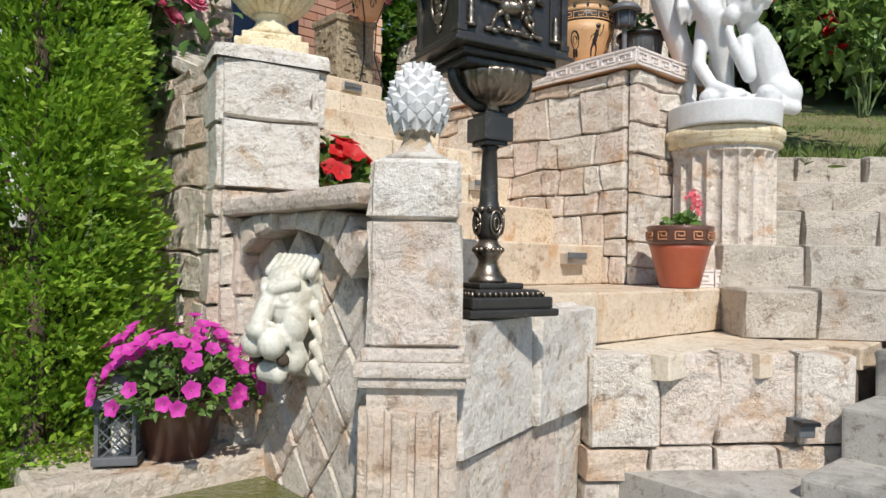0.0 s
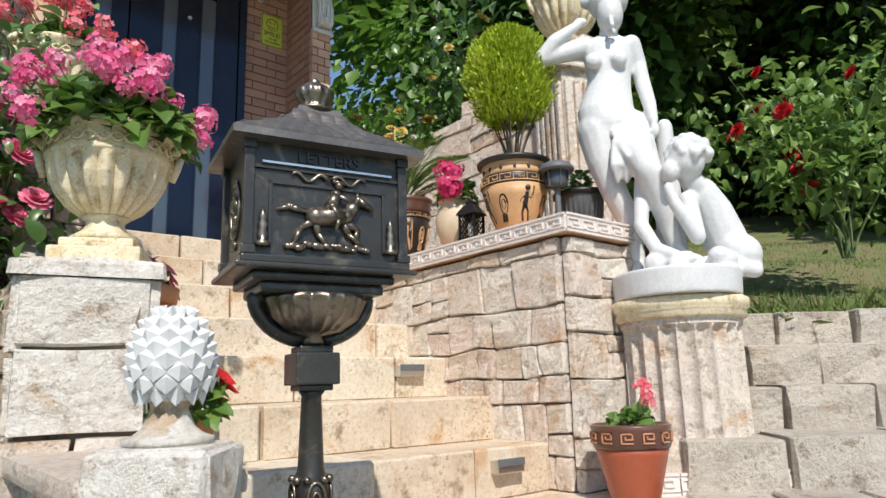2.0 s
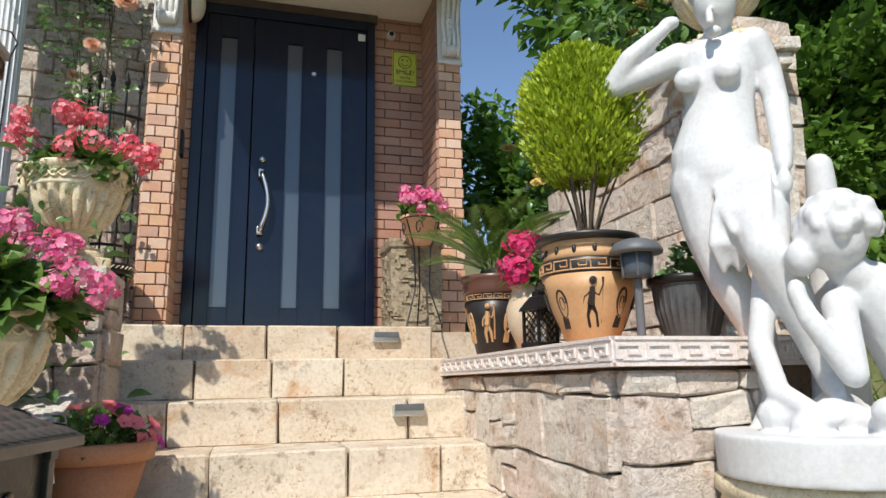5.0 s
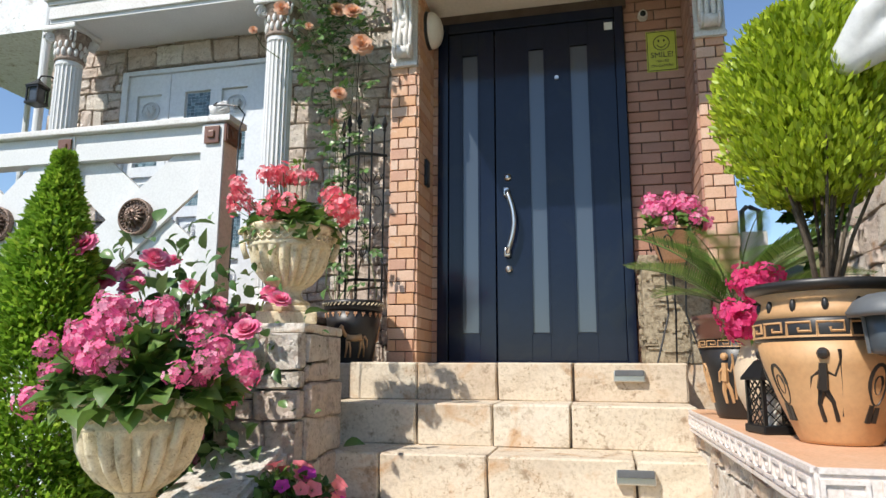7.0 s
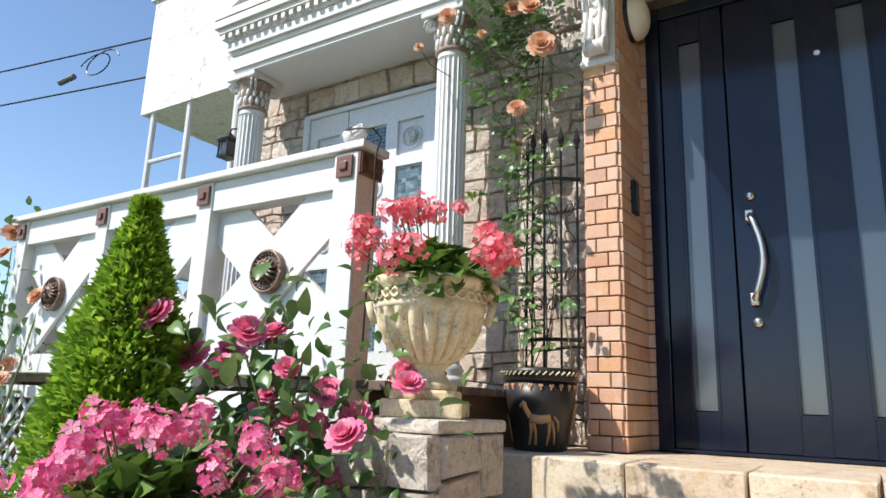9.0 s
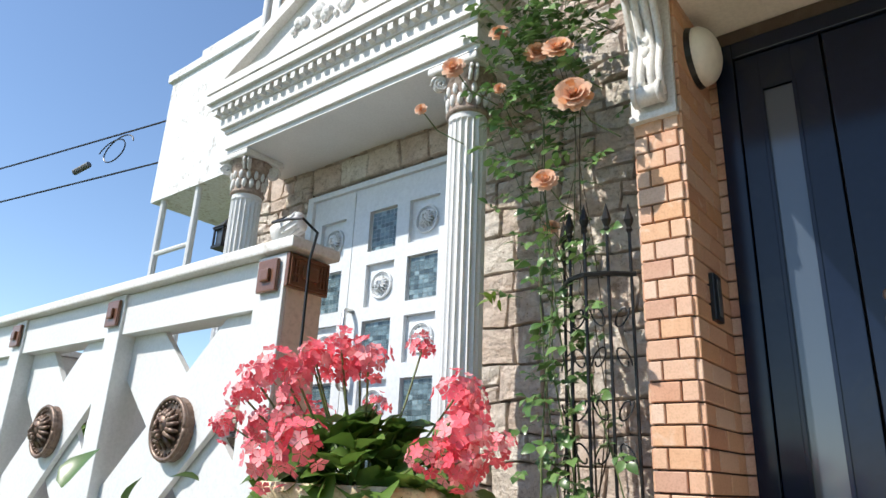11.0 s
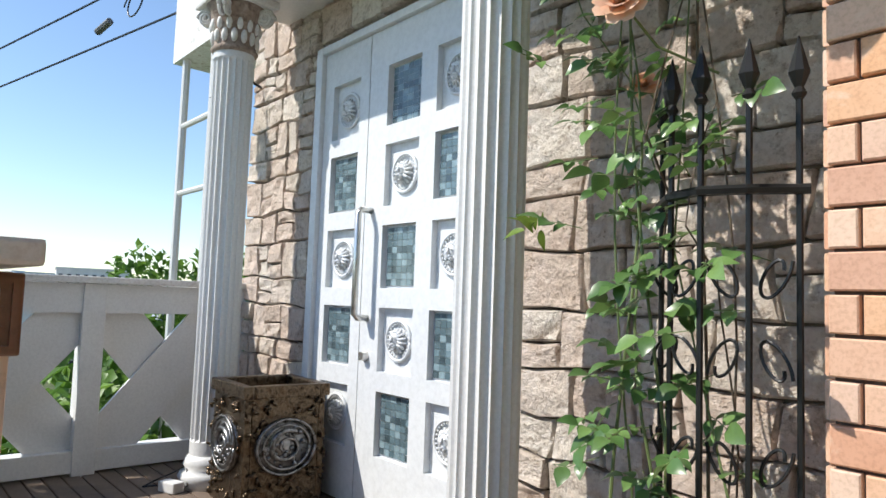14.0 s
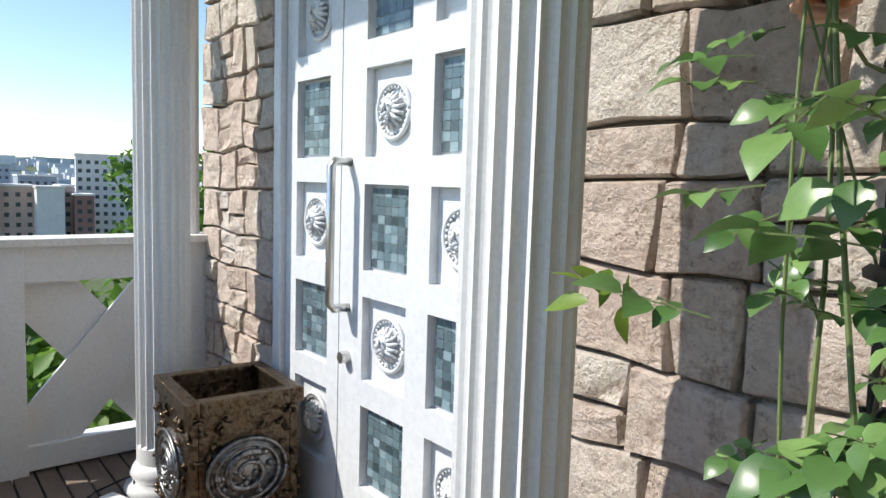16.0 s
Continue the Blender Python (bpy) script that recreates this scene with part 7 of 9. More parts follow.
roots = []
for p in anchors:
    hi = p.z > 1.45
    for _ in range(2 if hi or rs.random() < 0.25 else 1):
        q = p + Vector((rs.gauss(-0.01, 0.06), rs.gauss(-0.03, 0.03), rs.gauss(0, 0.06)))
        q.x, q.y = min(max(q.x, -0.46 if hi else -0.30), 0.15), max(q.y, -0.12)
        roots.append(q)
for _ in range(190):
    q = Vector((rs.gauss(-0.15, 0.20), rs.gauss(-0.02, 0.08), rs.gauss(2.12, 0.30)))
    if not -0.44 < q.x < 0.16:
        q.x = rs.uniform(-0.38, 0.14)
    roots.append(q)
rose_sprays(cr, roots, 0.05, L_ROSE, 5)
for i, (x, y, z, s) in enumerate(((1.03, 4.33, 4.77, 1.15), (0.85, 4.42, 4.49, 0.8), (0.66, 4.80, 4.45, 0.6), (0.50, 4.25, 5.05, 0.8), (0.83, 4.40, 5.08, 0.85), (0.95, 4.36, 5.03, 0.95), (0.26, 4.32, 4.96, 0.45),
                                  (0.62, 4.42, 5.28, 0.7), (0.98, 4.46, 5.35, 0.8), (0.60, 4.46, 5.02, 0.45), (0.72, 4.50, 5.55, 0.7))):
    spot = Vector((x - 0.93, y - 4.55, z - SILL - 0.33))
    link_mesh("rose_bloom", R_PEACH[i % 3], None, cr, "", False, facing(spot, Vector((0.35, -0.85, 0.1 + 0.15 * (i % 3))), i) @ Matrix.Scale(s, 4))
    part("bloom_stem", tube([spot + Vector((0.1, 0.2, -0.12)), spot + Vector((0.02, 0.1, -0.07)), spot], 0.003, 4), M_STEM, cr)
yl = np.array([(-0.42 + 0.014 * k, -0.05 + 0.01 * (k % 2), 1.02 - 0.02 * (k % 3)) for k in range(7)])
foliage("young_shoot", yl, 0.045, L_YOUNG, cr, "bright yellow-green young shoot", 0.1, 0.4)

# ---- carved box on the deck ----
bx = thing("metal_planter", (-1.10, 4.70, DECK), -3, "square bronze-brown planter with silvered dragon roundels", "planter")
bx.scale = (1.13, 1.13, 0.98)
bh = 0.50
part("wall", boxes((-0.155, 0.155, -0.155, -0.13, 0, bh), (-0.155, 0.155, 0.13, 0.155, 0, bh), (-0.155, -0.13, -0.13, 0.13, 0, bh), (0.13, 0.155, -0.13, 0.13, 0, bh), (-0.13, 0.13, -0.13, 0.13, 0, 0.03), bevel=0.004), M_SILVERBROWN, bx)
part("rim", boxes((-0.168, 0.168, -0.168, -0.128, bh - 0.04, bh + 0.012), (-0.168, 0.168, 0.128, 0.168, bh - 0.04, bh + 0.012), (-0.168, -0.128, -0.128, 0.128, bh - 0.04, bh + 0.012), (0.128, 0.168, -0.128, 0.128, bh - 0.04, bh + 0.012), bevel=0.006), M_SILVERBROWN, bx, "braided rim")
M_PEWTER = material("pewter", [(0.20, 0.20, 0.20), (0.36, 0.36, 0.36)], (0.05, 0.045, 0.04), 60, 34, 0.32, 0.4, 0.004, metal=0.85, stain_at=(0.5, 0.66), stain_scale=40)
for k in range(4):
    bm = bmesh.new()
    bmesh.ops.create_cone(bm, cap_ends=True, segments=40, radius1=0.118, radius2=0.11, depth=0.02, matrix=Matrix.Translation((0, -0.16, 0.26)) @ Matrix.Rotation(math.pi / 2, 4, "X"))
    for rr in (0.112, 0.09):
        tube([(rr * math.cos(q), -0.172, 0.26 + rr * math.sin(q)) for q in np.linspace(0, 6.2832, 37)], 0.006, 5, bm)
    rd = random.Random(k)
    tube([(0.07 * (1 - i / 60) * math.cos(i * 0.22 + k), -0.174, 0.26 + 0.07 * (1 - i / 60) * math.sin(i * 0.22 + k)) for i in range(44)], 0.012, 6, bm, 0.4)
    for i in range(34):
        q, rr = rd.uniform(0, 6.28), rd.uniform(0.02, 0.085)
        ball(bm, (rr * math.cos(q), -0.172, 0.26 + rr * math.sin(q)), rd.uniform(0.005, 0.012), 1, 0.8, 1, 6)
    part("roundel", bm, M_PEWTER, bx, "silvered dragon roundel", True, pose(0, 0, 0, 0, 0, 90 * k))
    bm = bmesh.new()
    for i in range(70):
        x, z = rd.uniform(-0.15, 0.15), rd.uniform(0.02, bh - 0.02)
        if math.hypot(x, z - 0.26) < 0.12:
            continue
        q = rd.uniform(0, 6.28)
        tube([(x, -0.158, z), (x + 0.012 * math.cos(q), -0.166, z + 0.012 * math.sin(q)), (x + 0.026 * math.cos(q + 0.6), -0.158, z + 0.026 * math.sin(q + 0.6))], 0.006, 5, bm)
    part("branch_relief", bm, M_SILVERBROWN, bx, "tangled branch relief", True, pose(0, 0, 0, 0, 0, 90 * k))
ad = thing("power_adapter", (-1.42, 4.42, DECK), 20, "white plug box with black cables on the deck", "adapter")
part("box", boxes((-0.05, 0.05, -0.03, 0.03, 0, 0.045), bevel=0.006), M_WHITE, ad)
part("cable", tube([(-0.05, 0, 0.02), (-0.12, -0.05, 0.012), (-0.16, 0.03, 0.012), (-0.10, 0.10, 0.05), (0.0, 0.08, 0.10), (0.05, 0.04, 0.02)], 0.004, 5), M_BLACK, ad)
sc = thing("wall_lantern", (-1.80, 4.88, 4.79), 0, "black hanging wall lantern on a bracket", "lantern")
part("bracket", tube([(0, 0.03, 0.22), (-0.02, -0.06, 0.26), (-0.05, -0.13, 0.24), (-0.06, -0.14, 0.20)], 0.007, 6), M_BLACK, sc)
part("cage", boxes(*[(-0.06 + sx * 0.05 - 0.006, -0.06 + sx * 0.05 + 0.006, -0.14 + sy * 0.05 - 0.006, -0.14 + sy * 0.05 + 0.006, 0, 0.13) for sx in (-1, 1) for sy in (-1, 1)], (-0.12, 0.0, -0.20, -0.08, -0.01, 0.01), (-0.12, 0, -0.2, -0.08, 0.125, 0.14)), M_BLACK, sc)
part("glass", boxes((-0.1, -0.02, -0.18, -0.10, 0.012, 0.124)), M_FARGLASS, sc)
part("roof", lathe([(0.095, 0.14), (0.02, 0.195), (0.01, 0.21)], 4), M_BLACK, sc, m=pose(-0.06, -0.14, 0, 0, 0, 45))

# ---- thuja beside the fountain ----
th = thing("thuja", (0.46, 2.62, 0.0), 0, "tall dense green thuja standing before the terrace", "tree")
part("trunk", tube([(0, 0, 0), (0, 0, 3.0)], 0.05, 8, None, 0.2), M_BARK, th)
TZ, TR = [0.0, 0.4, 1.2, 2.0, 2.4, 2.8, 3.2, 3.48], [0.28, 0.36, 0.38, 0.33, 0.27, 0.205, 0.115, 0.015]
sprays("crown", th, L_THUJA, 90000, lambda z: float(np.interp(z, TZ, TR)), 0.1, 3.52, 0.031, 0.34, 0.5, 1000, 0.36)

# ---- mailbox ----
mb = thing("mailbox", (1.36, 1.374, 1.346), -11.3, "black cast iron pedestal mailbox with a horse and rider relief", "mailbox")
mb.scale = (1.03, 1.03, 0.965)
part("base", boxes((-0.14, 0.14, -0.14, 0.14, 0, 0.022), (-0.128, 0.128, -0.128, 0.128, 0.022, 0.055), (-0.102, 0.102, -0.102, 0.102, 0.055, 0.075), (-0.072, 0.072, -0.072, 0.072, 0.075, 0.092), bevel=0.006), M_IRON, mb, "stepped square foot")
bm = bmesh.new()
for i in range(13):
    x = -0.102 + 0.017 * i
    for k in range(4):
        b2 = Matrix.Rotation(k * math.pi / 2, 4, "Z")
        v = b2 @ Vector((x, -0.114, 0.062))
        ball(bm, v, 0.008, 0.6, 0.9, 1.0, 6)
part("bead_row", bm, M_BRONZE, mb, smooth=True)
part("lower_stem", lathe([(0.052, 0.092), (0.055, 0.10), (0.042, 0.112), (0.03, 0.135), (0.026, 0.155), (0.034, 0.168), (0.04, 0.18), (0.04, 0.195), (0.03, 0.205), (0.026, 0.218)], 28), M_BRONZE, mb, smooth=True)
bm = bmesh.new()
for i in range(14):
    a = 2 * math.pi * i / 14
    ball(bm, (0.037 * math.cos(a), 0.037 * math.sin(a), 0.187), 0.009, seg=8)
part("bead_ring", bm, M_BRONZE, mb, smooth=True)
part("stem", lathe([(0.026, 0.216), (0.036, 0.235), (0.037, 0.29), (0.03, 0.315), (0.028, 0.33), (0.022, 0.48), (0.03, 0.495)], 20, 8, 0.002, (0.33, 0.48)), M_IRON, mb, smooth=True)
for k in range(4):
    m_ = Matrix.Rotation(k * math.pi / 2, 4, "Z")
    bm = tube([m_ @ Vector((0.018 * math.cos(q), -0.038, 0.266 + 0.034 * math.sin(q))) for q in np.linspace(0, 6.2832, 21)], 0.004, 5)
    tube([m_ @ Vector((0.008 * math.cos(q), -0.039, 0.262 + 0.018 * math.sin(q))) for q in np.linspace(0, 6.2832, 15)], 0.0035, 5, bm)
    for sx in (-1, 1):
        ball(bm, m_ @ Vector((sx * 0.018, -0.034, 0.305)), 0.009, seg=8)
    part("leaf_ornament", bm, M_BRONZE, mb, smooth=True)
part("block", boxes((-0.047, 0.047, -0.047, 0.047, 0.505, 0.575), (-0.036, 0.036, -0.036, 0.036, 0.492, 0.506), (-0.036, 0.036, -0.036, 0.036, 0.574, 0.59), bevel=0.004), M_IRON, mb)
part("cup", lathe([(0.02, 0.59), (0.026, 0.60), (0.022, 0.612), (0.062, 0.622), (0.098, 0.65), (0.115, 0.69), (0.11, 0.70)], 160, 20, 0.007, (0.614, 0.695)), M_BRONZE, mb, "fluted bronze bowl", True)
for k in range(1):
    for sx in (-1, 1):
        m_ = Matrix.Rotation(k * math.pi / 2, 4, "Z")
        pts = [m_ @ Vector((sx * (0.025 + 0.10 * math.sin(1.5 * s)), 0, 0.603 + 0.095 * s ** 1.6)) for s in np.linspace(0, 1, 9)]
        pts += [m_ @ Vector((sx * (0.118 - 0.02 + 0.02 * (1 - i / 16) * math.cos(i * 0.5)), 0, 0.70 - 0.0 + 0.018 * (1 - i / 16) * math.sin(i * 0.5))) for i in range(13)]
        part("scroll_bracket", tube(pts, 0.016, 7), M_IRON, mb, smooth=True)
part("neck", boxes((-0.13, 0.13, -0.085, 0.085, 0.70, 0.722), (-0.15, 0.15, -0.10, 0.10, 0.722, 0.742), bevel=0.006), M_IRON, mb)
Wm, Dm = 0.178, 0.118
part("bottom_plate", boxes((-Wm - 0.012, Wm + 0.012, -Dm - 0.012, Dm + 0.012, 0.742, 0.754), (-Wm, Wm, -Dm, Dm, 0.754, 0.772), bevel=0.004), M_IRON, mb)
body = part("box", boxes((-0.165, 0.165, -0.105, 0.105, 0.772, 1.02)), M_IRON, mb, "black painted iron box")
part("frame", boxes((-0.165, 0.165, -0.111, -0.105, 0.96, 0.965), (-0.125, -0.118, -0.11, -0.105, 0.79, 0.935), (0.118, 0.125, -0.11, -0.105, 0.79, 0.935), (-0.125, 0.125, -0.11, -0.105, 0.928, 0.935), bevel=0.001), M_IRON, body)
part("slot_edge", boxes((-0.14, 0.14, -0.113, -0.105, 0.972, 0.977)), M_STEEL, body, "bright edge of the letter flap")
for sx in (-1, 1):
    for sy in (-1, 1):
        part("corner_column", boxes((sx * 0.165 - 0.01, sx * 0.165 + 0.01, sy * 0.105 - 0.01, sy * 0.105 + 0.01, 0.79, 1.0), (sx * 0.165 - 0.014, sx * 0.165 + 0.014, sy * 0.105 - 0.014, sy * 0.105 + 0.014, 0.772, 0.79), (sx * 0.165 - 0.013, sx * 0.165 + 0.013, sy * 0.105 - 0.013, sy * 0.105 + 0.013, 1.0, 1.02), bevel=0.002), M_IRON, body)
lettering("LETTERS", 0.036, pose(0, -0.107, 0.994, 90), M_IRON, body, "lettering", 0.003)
# horse and rider
bm = bmesh.new()
Y = -0.112
def P_(x, z, y=0.0):
    return (x, Y + y, z)
capsule(bm, P_(-0.03, 0.862), P_(0.03, 0.868), 0.022, 0.021, 10)
capsule(bm, P_(0.035, 0.872), P_(0.062, 0.905), 0.017, 0.011, 8)
capsule(bm, P_(0.062, 0.908), P_(0.09, 0.893), 0.012, 0.007, 8)
capsule(bm, P_(0.058, 0.915), P_(0.062, 0.925), 0.004, 0.002, 6)
for a, b, c in (((-0.035, 0.852), (-0.06, 0.835), (-0.075, 0.80)), ((-0.03, 0.852), (-0.025, 0.825), (-0.005, 0.80)), ((0.035, 0.855), (0.06, 0.84), (0.055, 0.815)), ((0.03, 0.855), (0.04, 0.828), (0.068, 0.808))):
    capsule(bm, P_(*a), P_(*b), 0.011, 0.007, 7)
    capsule(bm, P_(*b), P_(*c), 0.007, 0.005, 7)
capsule(bm, P_(-0.05, 0.872), P_(-0.085, 0.88), 0.006, 0.008, 7)
capsule(bm, P_(-0.08, 0.88), P_(-0.108, 0.872), 0.008, 0.003, 7)
capsule(bm, P_(0.0, 0.885, -0.004), P_(0.012, 0.915, -0.004), 0.013, 0.012, 8)
ball(bm, P_(0.018, 0.936, -0.004), 0.0095, seg=8)
capsule(bm, P_(0.008, 0.945, -0.004), P_(0.03, 0.943, -0.004), 0.005, 0.004, 6)
capsule(bm, P_(0.015, 0.912, -0.008), P_(0.05, 0.902, -0.008), 0.006, 0.004, 6)
capsule(bm, P_(0.0, 0.885, -0.016), P_(0.015, 0.858, -0.018), 0.008, 0.006, 6)
capsule(bm, P_(0.015, 0.858, -0.018), P_(0.008, 0.835, -0.016), 0.006, 0.004, 6)
rm = random.Random(3)
for i in range(24):
    ball(bm, P_(-0.085 + 0.0072 * i, 0.791 + rm.uniform(0, 0.01)), rm.uniform(0.006, 0.012), 1.2, 0.7, 0.8, 7)
part("horse_and_rider", bm, M_BRONZE, body, "raised bronze horse and rider", True)
for sx in (-1, 1):
    part("turned_ornament", lathe([(0.016, 0.79), (0.016, 0.797), (0.008, 0.803), (0.012, 0.815), (0.008, 0.825), (0.011, 0.835), (0.006, 0.845), (0.009, 0.852), (0.004, 0.865), (0.001, 0.872)], 12), M_BRONZE, body, smooth=True, m=pose(sx * 0.136, -0.11, 0))
    bm = tube([(sx * (0.005 + 0.075 * s), -0.111, 0.95 + 0.009 * math.sin(s * 9)) for s in np.linspace(0, 1, 16)], 0.006, 5, None, 0.5)
    part("scroll_ornament", bm, M_BRONZE, body, smooth=True)
    bm = bmesh.new()
    for z, r in ((0.81, 0.012), (0.84, 0.018), (0.87, 0.012), (0.90, 0.02), (0.93, 0.014), (0.955, 0.009)):
        ball(bm, (sx * 0.168, 0, z), r, 0.5, 1.2, 1.0, 8)
    tube([(sx * 0.168, 0.04 * math.cos(q), 0.89 + 0.06 * math.sin(q)) for q in np.linspace(0, 6.28, 25)], 0.005, 5, bm)
    part("side_ornament", bm, M_BRONZE, body, smooth=True)
bm = bmesh.new()
ring = []
for (wx, wy, z) in ((0.205, 0.145, 1.02), (0.205, 0.145, 1.036), (0.195, 0.135, 1.045), (0.14, 0.10, 1.072), (0.085, 0.062, 1.105), (0.052, 0.045, 1.135), (0.048, 0.042, 1.15)):
    ring.append([bm.verts.new((sx * wx, sy * wy, z)) for sx, sy in ((-1, -1), (1, -1), (1, 1), (-1, 1))])
for a, b in zip(ring, ring[1:]):
    for i in range(4):
        bm.faces.new((a[i], a[(i + 1) % 4], b[(i + 1) % 4], b[i]))
bm.faces.new(ring[0][::-1])
bm.faces.new(ring[-1])
# paler than M_IRON: the sun's sheen on the roof is mixed into its colour
M_ROOFIRON = material("sheen_roof_iron", [(0.13, 0.12, 0.11), (0.20, 0.18, 0.16)], (0.30, 0.26, 0.21), 90, 9, 0.38, 0.25, 0.002, metal=0.55, stain_at=(0.54, 0.8), stain_scale=22)
roof = part("roof", bm, M_ROOFIRON, mb, "scaled iron roof")
RZ, RX, RY = [1.045, 1.072, 1.105, 1.135], [0.195, 0.14, 0.085, 0.052], [0.135, 0.10, 0.062, 0.045]
sv, sf = [], []
for a in range(8):
    q = 2 * math.pi * a / 8
    sv.append((0.019 * math.cos(q), 0.019 * math.sin(q), 0.0))
sv.append((0, -0.004, 0.0055))
scale_v, scale_f = np.array(sv), np.array([(a, (a + 1) % 8, 8) for a in range(8)])
poses = []
for row in range(7):
    z = 1.05 + 0.0125 * row
    wx, wy = float(np.interp(z, RZ, RX)), float(np.interp(z, RZ, RY))
    for k in range(4):
        span, off = (wx, wy) if k % 2 == 0 else (wy, wx)
        n_ = max(3, int(round(2 * span / 0.03)))
        fall = (float(np.interp(z + 0.01, RZ, RY if k % 2 == 0 else RX)) - off) / 0.01
        tilt = Vector((0, -1, -fall)).normalized()
        for i in range(n_):
            t_ = -1 + 2 * (i + 0.5 + 0.5 * (row % 2)) / n_
            if abs(t_) < 0.97:
                poses.append(Matrix.Rotation(k * math.pi / 2, 4, "Z") @ facing((span * t_, -off, z), tilt))
link_mesh("roof_scales", mesh_from("roof_scales", *many(scale_v, scale_f, poses)), M_ROOFIRON, roof, "", False)
fin = part("finial", lathe([(0.05, 1.148), (0.052, 1.155), (0.03, 1.162), (0.034, 1.175), (0.045, 1.19), (0.046, 1.205), (0.03, 1.22), (0.012, 1.226), (0.014, 1.234), (0.005, 1.245)], 60, 12, 0.006, (1.17, 1.215)), M_BRONZE, mb, "crown finial", True)

# ---- cone finial on the fountain pillar ----
cone = thing("pinecone_finial", (1.04, 1.305, 1.735), 0, "white cast stone pinecone finial on the fountain pillar", "finial")
part("foot", lathe([(0.075, 0), (0.078, 0.012), (0.06, 0.018), (0.045, 0.03), (0.032, 0.06), (0.034, 0.072), (0.05, 0.08)], 32), M_WHITESTONE, cone, smooth=True)
CZ, CR = [0.075, 0.10, 0.14, 0.18, 0.21, 0.235, 0.245], [0.045, 0.066, 0.072, 0.064, 0.048, 0.025, 0.006]
part("core", lathe(list(zip(CR, CZ)), 28), M_STATUE, cone, smooth=True)
bm = bmesh.new()
for row in range(8):
    z = 0.085 + 0.0205 * row
    r = float(np.interp(z, CZ, CR))
    n_ = 11
    for i in range(n_):
        a = 2 * math.pi * (i + 0.5 * (row % 2)) / n_
        d = Vector((math.cos(a), math.sin(a), 0.35))
        q = facing((r * math.cos(a), r * math.sin(a), z), d)
        w = max(0.007, r * 0.31)
        v = [bm.verts.new(q @ Vector(c)) for c in ((w, 0, -0.003), (0, 0.019, -0.003), (-w, 0, -0.003), (0, -0.019, -0.003), (0, 0.005, 0.015))]
        for j in range(4):
            bm.faces.new((v[j], v[(j + 1) % 4], v[4]))
part("scales", bm, M_STATUE, cone)

# ---- lion head spout ----
lion = thing("lion_spout", (0.992, 1.76, 1.325), -76, "large white stone lion head spout on the fountain wall", "statue")
bm = bmesh.new()
box(bm, -0.125, 0.125, -0.012, 0.03, -0.185, 0.19)
ball(bm, (0, -0.07, 0.045), 0.10, 0.95, 1.0, 1.15, 20)
ball(bm, (0, -0.10, 0.105), 0.066, 1.1, 0.8, 0.8, 16)
capsule(bm, (0, -0.150, 0.085), (0, -0.212, -0.018), 0.030, 0.036, 12)
ball(bm, (0, -0.226, -0.030), 0.034, 1.35, 0.8, 0.75, 12)
capsule(bm, (-0.035, -0.150, -0.158), (0.035, -0.150, -0.158), 0.032, 0.032, 12)
for s_ in (-1, 1):
    ball(bm, (s_ * 0.042, -0.190, -0.070), 0.050, 1.0, 1.0, 0.9, 14)
    ball(bm, (s_ * 0.078, -0.115, -0.015), 0.052, 0.8, 1.0, 1.1, 12)
    ball(bm, (s_ * 0.070, -0.105, -0.115), 0.042, 0.8, 1.0, 1.1, 12)
    capsule(bm, (s_ * 0.018, -0.172, 0.088), (s_ * 0.082, -0.118, 0.105), 0.020, 0.017, 10)
    ball(bm, (s_ * 0.050, -0.148, 0.058), 0.015, 1.3, 0.8, 0.8, 10)
    capsule(bm, (s_ * 0.026, -0.168, 0.044), (s_ * 0.076, -0.134, 0.040), 0.009, 0.008, 8)
    for k in range(3):
        f_ = 0.022 * k
        capsule(bm, (s_ * (0.045 + 0.008 * k), -0.196 + f_, -0.012 - 0.006 * k), (s_ * (0.086 + 0.004 * k), -0.150 + f_, -0.060 - 0.004 * k), 0.010, 0.010, 8)
        capsule(bm, (s_ * (0.086 + 0.004 * k), -0.150 + f_, -0.060 - 0.004 * k), (s_ * (0.082 + 0.006 * k), -0.115 + f_, -0.120), 0.010, 0.008, 8)
    ball(bm, (s_ * 0.100, -0.055, 0.135), 0.030, 0.7, 0.8, 1.1, 10)
    for k in range(6):
        z = 0.150 - 0.058 * k
        capsule(bm, (s_ * 0.094, -0.045, z), (s_ * 0.112, -0.018, z - 0.045), 0.018, 0.014, 8)
for k in range(8):
    x = -0.105 + 0.03 * k
    capsule(bm, (x, -0.075, 0.135), (x + 0.008, -0.040, 0.180), 0.020, 0.015, 8)
    capsule(bm, (x, -0.040, 0.178), (x - 0.010, -0.018, 0.188), 0.014, 0.010, 8)
M_OLDPLASTER = material("aged_cream_plaster", [(0.60, 0.58, 0.49), (0.70, 0.68, 0.60)], (0.40, 0.36, 0.27), 80, 10, 0.6, 0.35, 0.003, stain_at=(0.56, 0.74), stain_scale=14)
lion.scale = (0.80, 0.78, 0.94)
lm_ = part("lion_head", bm, M_OLDPLASTER, lion)
md = lm_.modifiers.new("remesh", "REMESH")
md.mode, md.voxel_size, md.use_smooth_shade = "VOXEL", 0.0045, True
sm = lm_.modifiers.new("smooth", "SMOOTH")
sm.factor, sm.iterations = 0.5, 3
# near-black balls at the mouth corners imitate the shade inside the mouth
bm = bmesh.new()
for s_ in (-1, 1):
    ball(bm, (s_ * 0.066, -0.158, -0.118), 0.022, 0.9, 1.1, 0.9, 12)
